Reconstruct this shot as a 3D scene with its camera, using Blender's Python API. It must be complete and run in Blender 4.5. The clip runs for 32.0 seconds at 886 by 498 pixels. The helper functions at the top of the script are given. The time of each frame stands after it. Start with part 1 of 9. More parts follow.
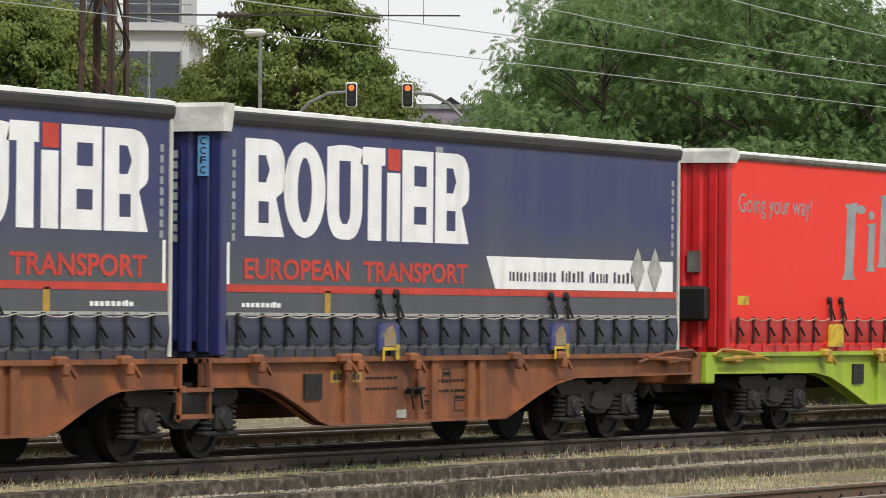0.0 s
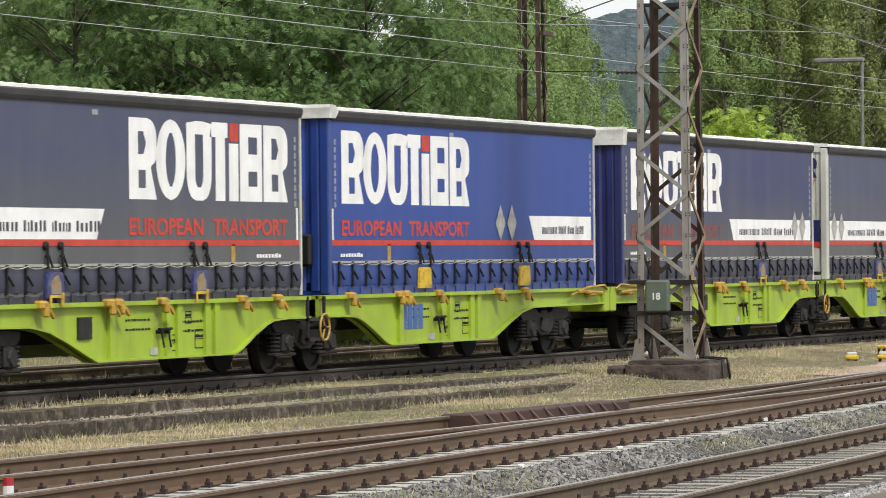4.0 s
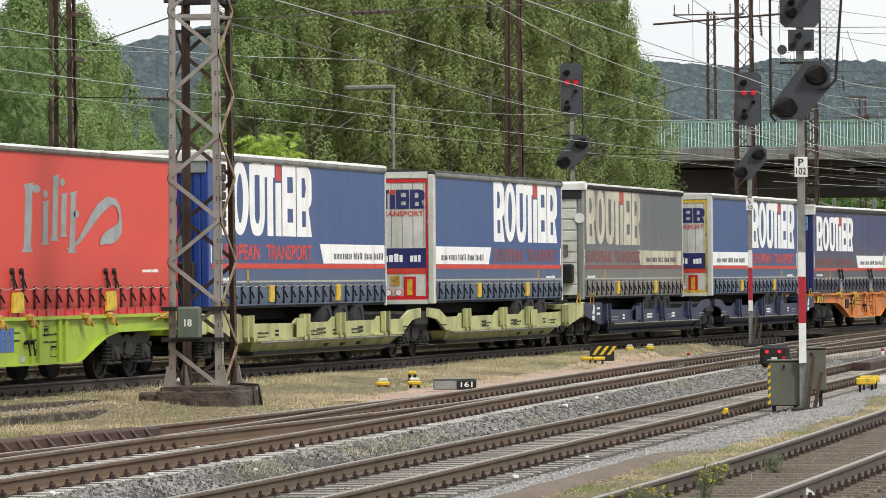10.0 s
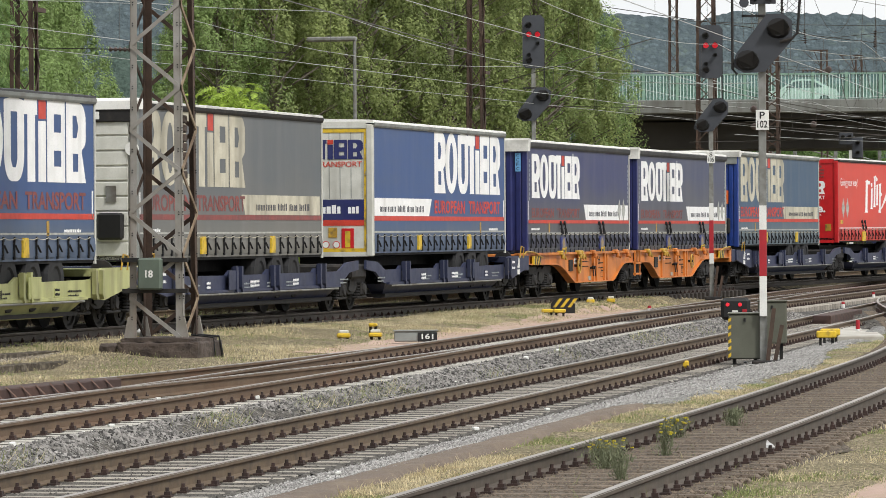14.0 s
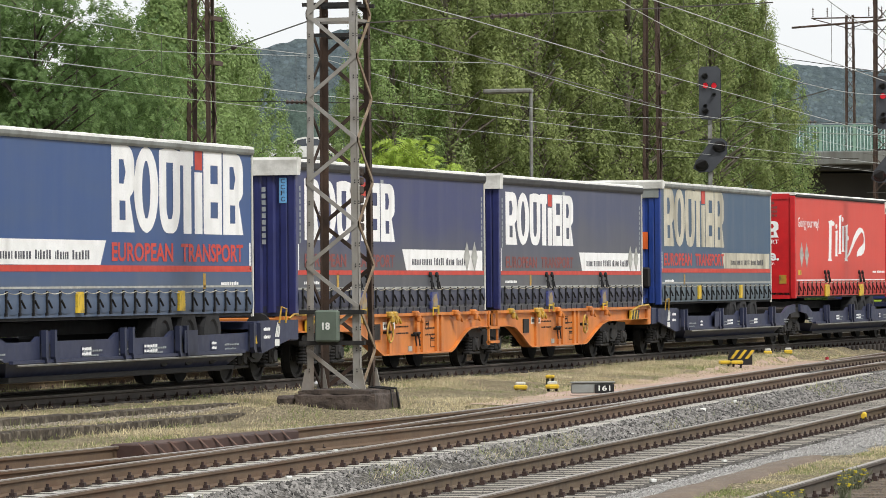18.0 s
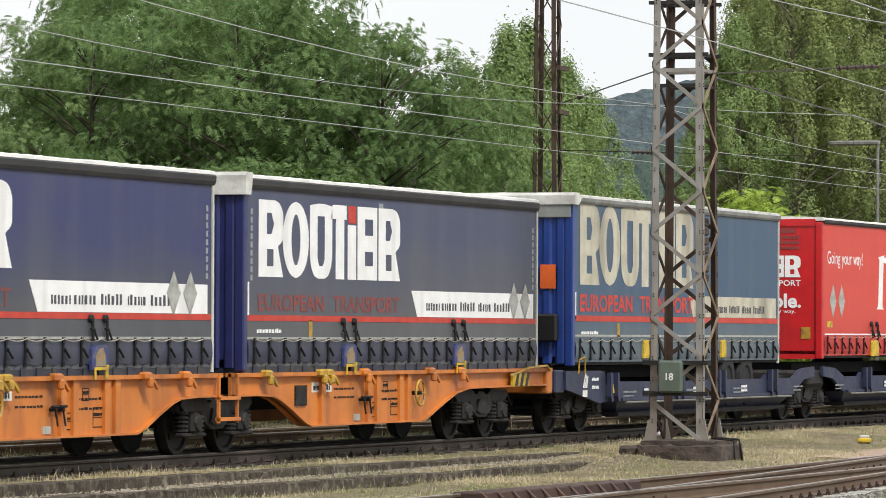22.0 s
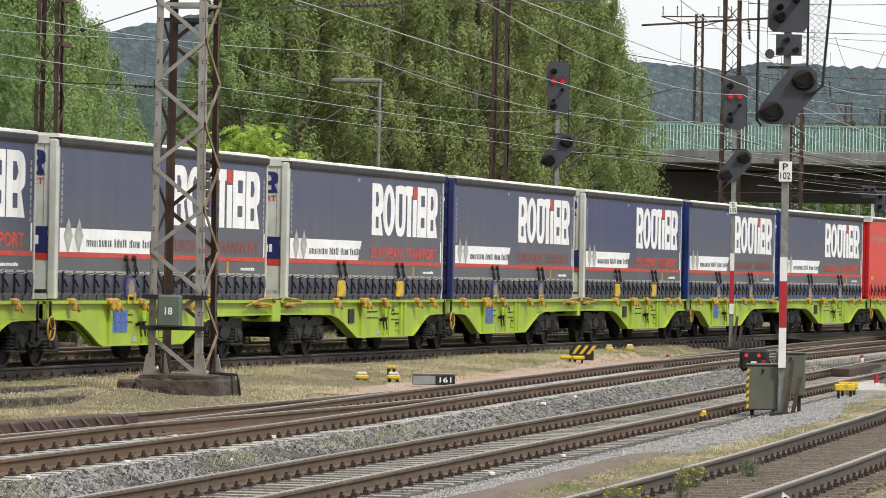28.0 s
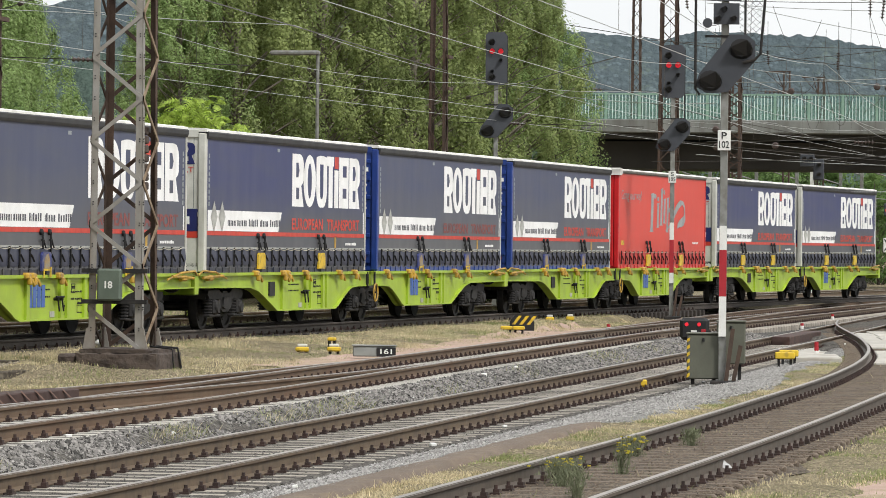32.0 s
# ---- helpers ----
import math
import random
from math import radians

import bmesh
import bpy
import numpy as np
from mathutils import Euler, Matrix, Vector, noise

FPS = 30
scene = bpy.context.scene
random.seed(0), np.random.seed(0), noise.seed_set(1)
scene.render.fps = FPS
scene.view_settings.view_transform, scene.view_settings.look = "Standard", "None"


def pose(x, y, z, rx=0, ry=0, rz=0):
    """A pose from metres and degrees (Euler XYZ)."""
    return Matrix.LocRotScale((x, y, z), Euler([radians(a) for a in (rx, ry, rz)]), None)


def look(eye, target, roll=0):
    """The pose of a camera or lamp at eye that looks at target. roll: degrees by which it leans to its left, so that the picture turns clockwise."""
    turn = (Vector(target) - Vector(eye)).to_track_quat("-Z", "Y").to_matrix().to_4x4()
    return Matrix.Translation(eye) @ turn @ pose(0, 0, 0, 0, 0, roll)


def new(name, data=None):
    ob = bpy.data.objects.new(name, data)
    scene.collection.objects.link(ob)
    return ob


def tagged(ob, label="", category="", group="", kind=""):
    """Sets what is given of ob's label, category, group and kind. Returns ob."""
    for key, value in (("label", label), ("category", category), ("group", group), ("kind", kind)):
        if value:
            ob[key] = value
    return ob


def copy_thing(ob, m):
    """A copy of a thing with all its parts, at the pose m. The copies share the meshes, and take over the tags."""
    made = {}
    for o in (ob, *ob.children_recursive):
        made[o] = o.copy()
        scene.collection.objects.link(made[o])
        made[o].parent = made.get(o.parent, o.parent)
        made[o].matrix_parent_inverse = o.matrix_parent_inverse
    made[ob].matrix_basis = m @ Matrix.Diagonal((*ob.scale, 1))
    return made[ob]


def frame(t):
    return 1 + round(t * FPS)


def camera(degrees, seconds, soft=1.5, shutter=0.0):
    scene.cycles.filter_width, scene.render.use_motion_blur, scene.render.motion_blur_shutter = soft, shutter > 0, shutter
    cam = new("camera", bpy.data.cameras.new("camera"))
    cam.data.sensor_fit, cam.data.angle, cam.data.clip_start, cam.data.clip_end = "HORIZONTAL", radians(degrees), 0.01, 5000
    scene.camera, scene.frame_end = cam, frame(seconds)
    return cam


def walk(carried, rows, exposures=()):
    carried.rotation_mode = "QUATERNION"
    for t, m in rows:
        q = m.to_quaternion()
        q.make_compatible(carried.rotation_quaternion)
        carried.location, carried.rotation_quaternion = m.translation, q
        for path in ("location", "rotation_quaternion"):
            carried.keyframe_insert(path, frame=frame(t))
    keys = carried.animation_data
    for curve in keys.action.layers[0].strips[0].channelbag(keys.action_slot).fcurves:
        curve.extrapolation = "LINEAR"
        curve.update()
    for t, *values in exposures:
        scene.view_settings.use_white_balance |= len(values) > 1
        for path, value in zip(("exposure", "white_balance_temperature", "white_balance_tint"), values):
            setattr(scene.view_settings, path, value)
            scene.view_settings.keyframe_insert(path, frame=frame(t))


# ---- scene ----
EYE = (0.0, 0.0, 1.715)
# seconds, heading from the track, tilt, lean (degrees)
PATH = (
    (0.0, 25.602, 0.740, 0.476), (0.5, 25.012, 0.678, 0.559), (1.0, 24.045, 0.513, 0.544), (1.5, 23.305, 0.251, 0.393),
    (2.0, 22.275, 0.014, 0.246), (2.5, 21.419, -0.148, -0.047), (3.0, 20.811, -0.231, -0.509), (3.5, 20.149, -0.137, -0.586),
    (4.0, 19.345, 0.104, -0.530), (4.5, 18.430, 0.295, -0.170), (6.5, 14.566, -0.226, -0.041), (7.0, 14.122, -0.402, -0.129),
    (7.5, 13.750, -0.525, -0.221), (8.0, 13.753, -0.537, -0.330), (8.5, 13.705, -0.435, -0.506), (9.0, 13.600, -0.250, -0.354),
    (9.5, 13.637, 0.037, -0.521), (10.0, 13.759, 0.370, -0.501), (10.5, 13.784, 0.573, -0.463), (11.0, 13.609, 0.677, -0.362),
    (11.5, 13.429, 0.614, -0.402), (12.0, 13.253, 0.329, -0.439), (12.5, 13.109, 0.140, -0.433), (13.0, 12.931, -0.050, -0.329),
    (13.5, 12.897, -0.152, -0.329), (14.0, 13.300, -0.206, -0.329), (14.5, 13.547, -0.204, -0.244), (15.0, 13.928, -0.159, -0.330),
    (15.5, 14.150, -0.050, -0.414), (17.5, 15.078, 0.364, -0.504), (18.0, 15.403, 0.426, -0.449), (18.5, 15.789, 0.469, -0.381),
    (19.0, 16.449, 0.466, -0.545), (19.5, 17.114, 0.491, -0.386), (20.0, 17.700, 0.563, -0.318), (20.5, 18.266, 0.697, -0.327),
    (21.0, 18.869, 0.885, -0.141), (21.5, 19.247, 0.988, -0.001), (22.0, 19.509, 1.029, 0.209), (22.5, 19.476, 0.954, 0.127),
    (23.0, 19.236, 0.792, 0.054), (23.5, 18.937, 0.623, 0.128), (24.0, 18.617, 0.469, 0.107), (24.5, 18.182, 0.399, 0.302),
    (25.0, 17.199, 0.375, 0.333), (25.5, 16.341, 0.400, 0.303), (26.0, 15.822, 0.458, 0.579), (26.5, 15.373, 0.472, 0.957),
    (28.5, 13.038, 0.229, 0.891), (29.0, 12.711, 0.162, 0.819), (29.5, 12.550, 0.136, 0.902), (30.0, 12.469, 0.066, 0.880),
    (30.5, 12.481, -0.009, 0.755), (31.0, 12.418, -0.025, 0.699), (31.5, 12.386, -0.021, 0.769), (32.0, 12.825, -0.018, 0.567),
)


def aim(heading, tilt, lean):
    h, v = radians(heading), radians(tilt)
    way = Vector((math.cos(h) * math.cos(v), math.sin(h) * math.cos(v), math.sin(v)))
    return look(EYE, Vector(EYE) + way * 10, lean)


cam = camera(10.54, 32.0, soft=0.7, shutter=0.1)
walk(cam, [(t, aim(a, b, c)) for t, a, b, c in PATH],
     exposures=((0.0, 0.02), (1.0, -0.08), (2.0, -0.2), (3.0, -0.1), (4.0, 0.18), (9.0, 0.18), (32.0, 0.2)))

# ---- light: bright overcast sky, weak veiled sun from behind the camera
world = bpy.data.worlds.new("sky")
scene.world = world
world.use_nodes = True
wn, wl = world.node_tree.nodes, world.node_tree.links
wbg = wn["Background"]
wsky = wn.new("ShaderNodeTexSky")
wsky.sky_type, wsky.sun_disc = "NISHITA", False
wsky.sun_elevation, wsky.sun_rotation = radians(48), radians(200)
wscale = wn.new("ShaderNodeMix")
wscale.data_type, wscale.blend_type = "RGBA", "MULTIPLY"
wscale.inputs[0].default_value = 1.0
wl.new(wsky.outputs[0], wscale.inputs[6])
wscale.inputs[7].default_value = (0.09, 0.09, 0.09, 1)
wco = wn.new("ShaderNodeTexCoord")
wmap = wn.new("ShaderNodeMapping")
wmap.inputs["Scale"].default_value = (3, 3, 9)
wl.new(wco.outputs["Generated"], wmap.inputs[0])
wno = wn.new("ShaderNodeTexNoise")
wno.inputs["Scale"].default_value, wno.inputs["Detail"].default_value = 1.6, 6
wl.new(wmap.outputs[0], wno.inputs["Vector"])
wramp = wn.new("ShaderNodeValToRGB")
wramp.color_ramp.elements[0].position, wramp.color_ramp.elements[0].color = 0.3, (0.90, 0.92, 0.94, 1)
wramp.color_ramp.elements[1].position, wramp.color_ramp.elements[1].color = 0.7, (1.0, 1.0, 1.0, 1)
wl.new(wno.outputs["Fac"], wramp.inputs[0])
wmix = wn.new("ShaderNodeMix")
wmix.data_type = "RGBA"
wmix.inputs[0].default_value = 0.9
wl.new(wscale.outputs[2], wmix.inputs[6])
wl.new(wramp.outputs[0], wmix.inputs[7])
wl.new(wmix.outputs[2], wbg.inputs[0])
wbg.inputs[1].default_value = 0.95

sun = new("sun", bpy.data.lights.new("sun", "SUN"))
sun.data.energy, sun.data.angle, sun.data.color = 2.8, radians(10), (1.0, 0.98, 0.965)
sun.matrix_world = look((0, 0, 60), (30, 42, 0))

# ---- materials
MATS = {}


def rgb(h):
    return tuple((c / 12.92 if c <= 0.04045 else ((c + 0.055) / 1.055) ** 2.4) for c in (int(h[i:i + 2], 16) / 255 for i in (0, 2, 4))) + (1,)


def mat(name, col, rough=0.6, metal=0.0, col2=None, scale=3.0, fine=40.0, bump=0.0, bump_scale=60.0, dirt=None, dirt_amt=0.0,
        dirt_scale=1.5, streak=False, rand=0.0, spec=0.5, island=False, trans=0.0, cells=0.0, gaps=(0.42, 0.25)):
    """A painted or natural surface: base colour, a second tone in patches, dirt, grain and fine relief."""
    if name in MATS:
        return MATS[name]
    m = bpy.data.materials.new(name)
    m.use_nodes = True
    n, l = m.node_tree.nodes, m.node_tree.links
    p = n["Principled BSDF"]
    p.inputs["Roughness"].default_value, p.inputs["Metallic"].default_value = rough, metal
    p.inputs["Specular IOR Level"].default_value = spec
    co = n.new("ShaderNodeTexCoord")

    def noise_at(sc, det, stretch=None):
        t = n.new("ShaderNodeTexNoise")
        t.inputs["Scale"].default_value, t.inputs["Detail"].default_value = sc, det
        if stretch:
            mp = n.new("ShaderNodeMapping")
            mp.inputs["Scale"].default_value = stretch
            l.new(co.outputs["Object"], mp.inputs[0])
            l.new(mp.outputs[0], t.inputs["Vector"])
        else:
            l.new(co.outputs["Object"], t.inputs["Vector"])
        return t

    def blend(a, b, fac, lo, hi, mode="MIX"):
        mx = n.new("ShaderNodeMix")
        mx.data_type, mx.blend_type = "RGBA", mode
        r = n.new("ShaderNodeMapRange")
        r.inputs[1].default_value, r.inputs[2].default_value = lo, hi
        l.new(fac, r.inputs[0])
        l.new(r.outputs[0], mx.inputs[0])
        for v, i in ((a, 6), (b, 7)):
            if isinstance(v, tuple):
                mx.inputs[i].default_value = v
            else:
                l.new(v, mx.inputs[i])
        return mx.outputs[2]

    c2 = col2 or tuple(x * 0.8 for x in col[:3]) + (1,)
    out = blend(col, c2, noise_at(scale, 5).outputs["Fac"], 0.35, 0.65)
    out = blend(out, tuple(x * 0.75 for x in col[:3]) + (1,), noise_at(fine, 4).outputs["Fac"], 0.5, 0.85)
    if dirt:
        d = noise_at(dirt_scale, 8, (1.0, 1.0, 0.12) if streak else None)
        out = blend(out, dirt, d.outputs["Fac"], 0.62 - 0.3 * dirt_amt, 0.95 - 0.35 * dirt_amt)
    if cells:
        # crushed stones: each cell has a tone of its own, with dark joints
        vo = n.new("ShaderNodeTexVoronoi")
        vo.inputs["Scale"].default_value = cells
        l.new(co.outputs["Object"], vo.inputs["Vector"])
        sp = n.new("ShaderNodeSeparateColor")
        l.new(vo.outputs["Color"], sp.inputs[0])
        out = blend(out, tuple(x * gaps[0] for x in col[:3]) + (1,), sp.outputs[0], 0.35, 1.1)
        out = blend(out, tuple(min(0.8, x * 1.5) for x in col[:3]) + (1,), sp.outputs[1], 0.7, 1.15)
        out = blend(out, tuple(x * gaps[1] for x in col[:3]) + (1,), vo.outputs["Distance"], 0.45, 0.75)
    if rand:
        oi = n.new("ShaderNodeObjectInfo") if not island else n.new("ShaderNodeNewGeometry")
        hs = n.new("ShaderNodeHueSaturation")
        rr = n.new("ShaderNodeMapRange")
        rr.inputs[3].default_value, rr.inputs[4].default_value = 1 - rand, 1 + rand
        l.new(oi.outputs["Random" if not island else "Random Per Island"], rr.inputs[0])
        l.new(rr.outputs[0], hs.inputs["Value"])
        l.new(out, hs.inputs["Color"])
        out = hs.outputs[0]
    l.new(out, p.inputs["Base Color"])
    rv = n.new("ShaderNodeMapRange")
    rv.inputs[3].default_value, rv.inputs[4].default_value = max(0.03, rough - 0.12), min(1, rough + 0.12)
    l.new(noise_at(scale * 2.5, 4).outputs["Fac"], rv.inputs[0])
    l.new(rv.outputs[0], p.inputs["Roughness"])
    if bump:
        b = n.new("ShaderNodeBump")
        b.inputs["Strength"].default_value, b.inputs["Distance"].default_value = 1.0, bump
        l.new(noise_at(bump_scale, 5).outputs["Fac"], b.inputs["Height"])
        l.new(b.outputs[0], p.inputs["Normal"])
    if trans:
        tr = n.new("ShaderNodeBsdfTranslucent")
        l.new(out, tr.inputs[0])
        ms = n.new("ShaderNodeMixShader")
        ms.inputs[0].default_value = trans
        l.new(p.outputs[0], ms.inputs[1])
        l.new(tr.outputs[0], ms.inputs[2])
        l.new(ms.outputs[0], n["Material Output"].inputs[0])
    MATS[name] = m
    return m


def glow(name, col, power):
    m = bpy.data.materials.new(name)
    m.use_nodes = True
    p = m.node_tree.nodes["Principled BSDF"]
    p.inputs["Base Color"].default_value = col
    p.inputs["Emission Color"].default_value, p.inputs["Emission Strength"].default_value = col, power
    return m


def curtain_mat(name, top, low, split, soft, grime, faded=0.0):
    """Printed tarpaulin: the upper tone runs into the lower one at the height split, with soft folds, streaks and dust."""
    m = bpy.data.materials.new(name)
    m.use_nodes = True
    n, l = m.node_tree.nodes, m.node_tree.links
    p = n["Principled BSDF"]
    p.inputs["Roughness"].default_value, p.inputs["Specular IOR Level"].default_value = 0.5, 0.35
    co = n.new("ShaderNodeTexCoord")
    sep = n.new("ShaderNodeSeparateXYZ")
    l.new(co.outputs["Object"], sep.inputs[0])
    no = n.new("ShaderNodeTexNoise")
    no.inputs["Scale"].default_value, no.inputs["Detail"].default_value = 0.5, 3
    l.new(co.outputs["Object"], no.inputs["Vector"])
    ad = n.new("ShaderNodeMath")
    ad.operation = "MULTIPLY_ADD"
    l.new(no.outputs["Fac"], ad.inputs[0])
    ad.inputs[1].default_value = soft * 0.8
    l.new(sep.outputs["Z"], ad.inputs[2])
    mr = n.new("ShaderNodeMapRange")
    mr.inputs[1].default_value, mr.inputs[2].default_value = split, split + soft
    l.new(ad.outputs[0], mr.inputs[0])
    mx = n.new("ShaderNodeMix")
    mx.data_type = "RGBA"
    l.new(mr.outputs[0], mx.inputs[0])
    mx.inputs[6].default_value, mx.inputs[7].default_value = low, top
    out = mx.outputs[2]
    for sc, st, lo, hi, k, colr in ((1.2, (1, 1, 0.1), 0.5, 0.8, grime * 0.55, (0.22, 0.21, 0.20, 1)), (0.9, (0.5, 1, 2.2), 0.45, 0.75, 0.3, low), (14.0, (1, 1, 0.6), 0.5, 0.8, 0.12, low)):
        mp = n.new("ShaderNodeMapping")
        mp.inputs["Scale"].default_value = st
        l.new(co.outputs["Object"], mp.inputs[0])
        t = n.new("ShaderNodeTexNoise")
        t.inputs["Scale"].default_value, t.inputs["Detail"].default_value = sc, 7
        l.new(mp.outputs[0], t.inputs["Vector"])
        r = n.new("ShaderNodeMapRange")
        r.inputs[1].default_value, r.inputs[2].default_value, r.inputs[4].default_value = lo, hi, k
        l.new(t.outputs["Fac"], r.inputs[0])
        q = n.new("ShaderNodeMix")
        q.data_type = "RGBA"
        l.new(r.outputs[0], q.inputs[0])
        l.new(out, q.inputs[6])
        q.inputs[7].default_value = colr
        out = q.outputs[2]
    l.new(out, p.inputs["Base Color"])
    # vertical folds of the sheet
    w = n.new("ShaderNodeTexNoise")
    mp = n.new("ShaderNodeMapping")
    mp.inputs["Scale"].default_value = (0.9, 1, 0.6)
    l.new(co.outputs["Object"], mp.inputs[0])
    l.new(mp.outputs[0], w.inputs["Vector"])
    w.inputs["Scale"].default_value, w.inputs["Detail"].default_value = 1.5, 2
    b = n.new("ShaderNodeBump")
    b.inputs["Strength"].default_value, b.inputs["Distance"].default_value = 0.3, 0.03
    l.new(w.outputs["Fac"], b.inputs["Height"])
    l.new(b.outputs[0], p.inputs["Normal"])
    return m


GRIME = rgb("4a433b")
M_white = mat("white_roof_sheet", rgb("e9e9e4"), 0.6, col2=rgb("dcdbd4"), dirt=rgb("a5a298"), dirt_amt=0.2, scale=1.5, bump=0.01, bump_scale=6)
M_cap = mat("weathered_white_cover", rgb("d8d7d0"), 0.6, col2=rgb("bebdb6"), dirt=rgb("8a877e"), dirt_amt=0.4, scale=4, bump=0.02, bump_scale=5)
M_rubber = mat("dark_valance", rgb("2c2c2f"), 0.6, col2=rgb("3c3c3a"), scale=1)
M_strap = mat("black_strap", rgb("0f0f11"), 0.7)
M_letter = mat("white_print", rgb("f2f2f0"), 0.55, col2=rgb("e6e6e3"), dirt=rgb("b4b2aa"), dirt_amt=0.12, streak=True)
M_letter_old = mat("yellowed_print", rgb("c9c4b0"), 0.6, col2=rgb("b1ab96"), dirt=rgb("7c786a"), dirt_amt=0.5, streak=True)
M_red_print = mat("red_print", rgb("c8402f"), 0.55, col2=rgb("b2382b"))
M_red_old = mat("faded_red_print", rgb("8a4540"), 0.6, col2=rgb("70413f"))
M_black_print = mat("dark_print", rgb("26262e"), 0.6)
M_grey_print = mat("grey_print", rgb("9aa0a0"), 0.55, col2=rgb("858b8b"))
M_silver = mat("silver_print", rgb("b3b4ad"), 0.5, col2=rgb("8f8f88"), scale=6)
M_yellow = mat("yellow_paint", rgb("d8b52c"), 0.55, col2=rgb("c0a02c"), dirt=GRIME, dirt_amt=0.35, dirt_scale=6)
M_brass = mat("ochre_fitting", rgb("c29a35"), 0.5, col2=rgb("96762c"), dirt=GRIME, dirt_amt=0.4, dirt_scale=8)
M_steel = mat("galvanised_steel", rgb("8b8c88"), 0.5, 0.4, col2=rgb("76766f"), dirt=rgb("5b4c3e"), dirt_amt=0.35, scale=6)
# bogie steel, its colour darkened for the shade there; other dark fittings share it
M_dark = mat("near_black_steel", rgb("191817"), 0.7, 0.1, col2=rgb("22201e"), dirt=rgb("403932"), dirt_amt=0.3, dirt_scale=5, scale=5)
M_wheel = mat("dark_wheel", rgb("110f0e"), 0.7, 0.1, col2=rgb("191715"), scale=4)
M_tread = mat("bright_tread", rgb("77736c"), 0.35, 0.9)
# near black, carrying the shade under the wagons; dark print uses it too
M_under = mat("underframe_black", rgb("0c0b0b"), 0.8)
M_lime = mat("lime_green_paint", rgb("9db630"), 0.5, col2=rgb("90a72f"), dirt=rgb("6f6a3a"), dirt_amt=0.3, streak=True, scale=2)
M_sage = mat("pale_green_paint", rgb("b3b57c"), 0.55, col2=rgb("a2a46e"), dirt=rgb("5a5340"), dirt_amt=0.5, streak=True, scale=2)
M_slate = mat("blue_grey_paint", rgb("343950"), 0.5, col2=rgb("2c3146"), spec=0.3, dirt=rgb("36373e"), dirt_amt=0.3, streak=True, scale=2)
M_orange = mat("orange_paint", rgb("cf7d34"), 0.5, col2=rgb("bf7030"), dirt=rgb("6d4026"), dirt_amt=0.45, streak=True, scale=2)
M_rustorange = mat("rusty_orange_paint", rgb("93572f"), 0.65, col2=rgb("77482c"), dirt=rgb("4e3022"), dirt_amt=0.65, streak=True, scale=2.5)
M_navy = mat("navy_panel", rgb("2b3164"), 0.4, col2=rgb("262b58"), dirt=rgb("4a4a52"), dirt_amt=0.25, streak=True)
M_blue = mat("blue_panel", rgb("233f86"), 0.4, col2=rgb("203877"), dirt=rgb("4a4a52"), dirt_amt=0.25, streak=True)
M_redpanel = mat("red_panel", rgb("cb2226"), 0.4, col2=rgb("b92024"), dirt=rgb("5a2a28"), dirt_amt=0.25, streak=True)
M_greypanel = mat("grey_panel", rgb("8b8f8b"), 0.5, col2=rgb("7b7f7b"), dirt=rgb("55534c"), dirt_amt=0.5, streak=True)
M_whitepanel = mat("white_panel", rgb("cfcfc6"), 0.45, col2=rgb("bdbdb3"), dirt=rgb("7d7a6e"), dirt_amt=0.4, streak=True)
C_navy = curtain_mat("navy_grey_tarpaulin", rgb("363c64"), rgb("505257"), 1.25, 0.75, 0.35)
C_grey = curtain_mat("grey_tarpaulin", rgb("444a63"), rgb("58595c"), 1.3, 1.2, 0.35)
C_blue = curtain_mat("blue_tarpaulin", rgb("2a4691"), rgb("2b4484"), 0.9, 0.8, 0.15)
C_steel = curtain_mat("steel_blue_tarpaulin", rgb("35507f"), rgb("4b5a70"), 0.75, 0.5, 0.3)
C_teal = curtain_mat("faded_blue_tarpaulin", rgb("3c556e"), rgb("56646c"), 0.75, 0.6, 0.6)
C_old = curtain_mat("weathered_grey_tarpaulin", rgb("5b6063"), rgb("6d6c66"), 0.9, 1.2, 0.7)
C_red = curtain_mat("red_tarpaulin", rgb("ee3424"), rgb("e53021"), 0.6, 0.6, 0.04)
C_redold = curtain_mat("worn_red_tarpaulin", rgb("cf4538"), rgb("bb3e33"), 0.6, 0.8, 0.15)
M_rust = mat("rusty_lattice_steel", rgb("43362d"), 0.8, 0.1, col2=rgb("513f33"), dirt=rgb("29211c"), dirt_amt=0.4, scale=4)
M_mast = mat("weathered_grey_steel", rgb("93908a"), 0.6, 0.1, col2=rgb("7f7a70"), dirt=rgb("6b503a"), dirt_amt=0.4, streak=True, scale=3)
M_rail_dark = mat("dark_brown_rail", rgb("3a332d"), 0.7, 0.1, col2=rgb("463e37"), scale=3)
M_rail_grey = mat("dark_siding_rail", rgb("4a4238"), 0.65, 0.1, col2=rgb("574d42"), scale=3)
M_wood_dark = mat("dark_brown_sleeper", rgb("332d27"), 0.85, col2=rgb("28231f"), scale=5, rand=0.15)
M_rail = mat("rust_brown_rail", rgb("5c4d3c"), 0.7, 0.1, col2=rgb("6a5a46"), dirt=rgb("3d332b"), dirt_amt=0.35, scale=3, dirt_scale=4)
M_rail_red = mat("red_rusty_rail", rgb("5e4c3a"), 0.7, 0.1, col2=rgb("6b5743"), dirt=rgb("60432d"), dirt_amt=0.35, scale=2, dirt_scale=0.7)
M_railtop = mat("worn_rail_head", rgb("9c968d"), 0.36, 0.5, col2=rgb("857d74"), scale=5)
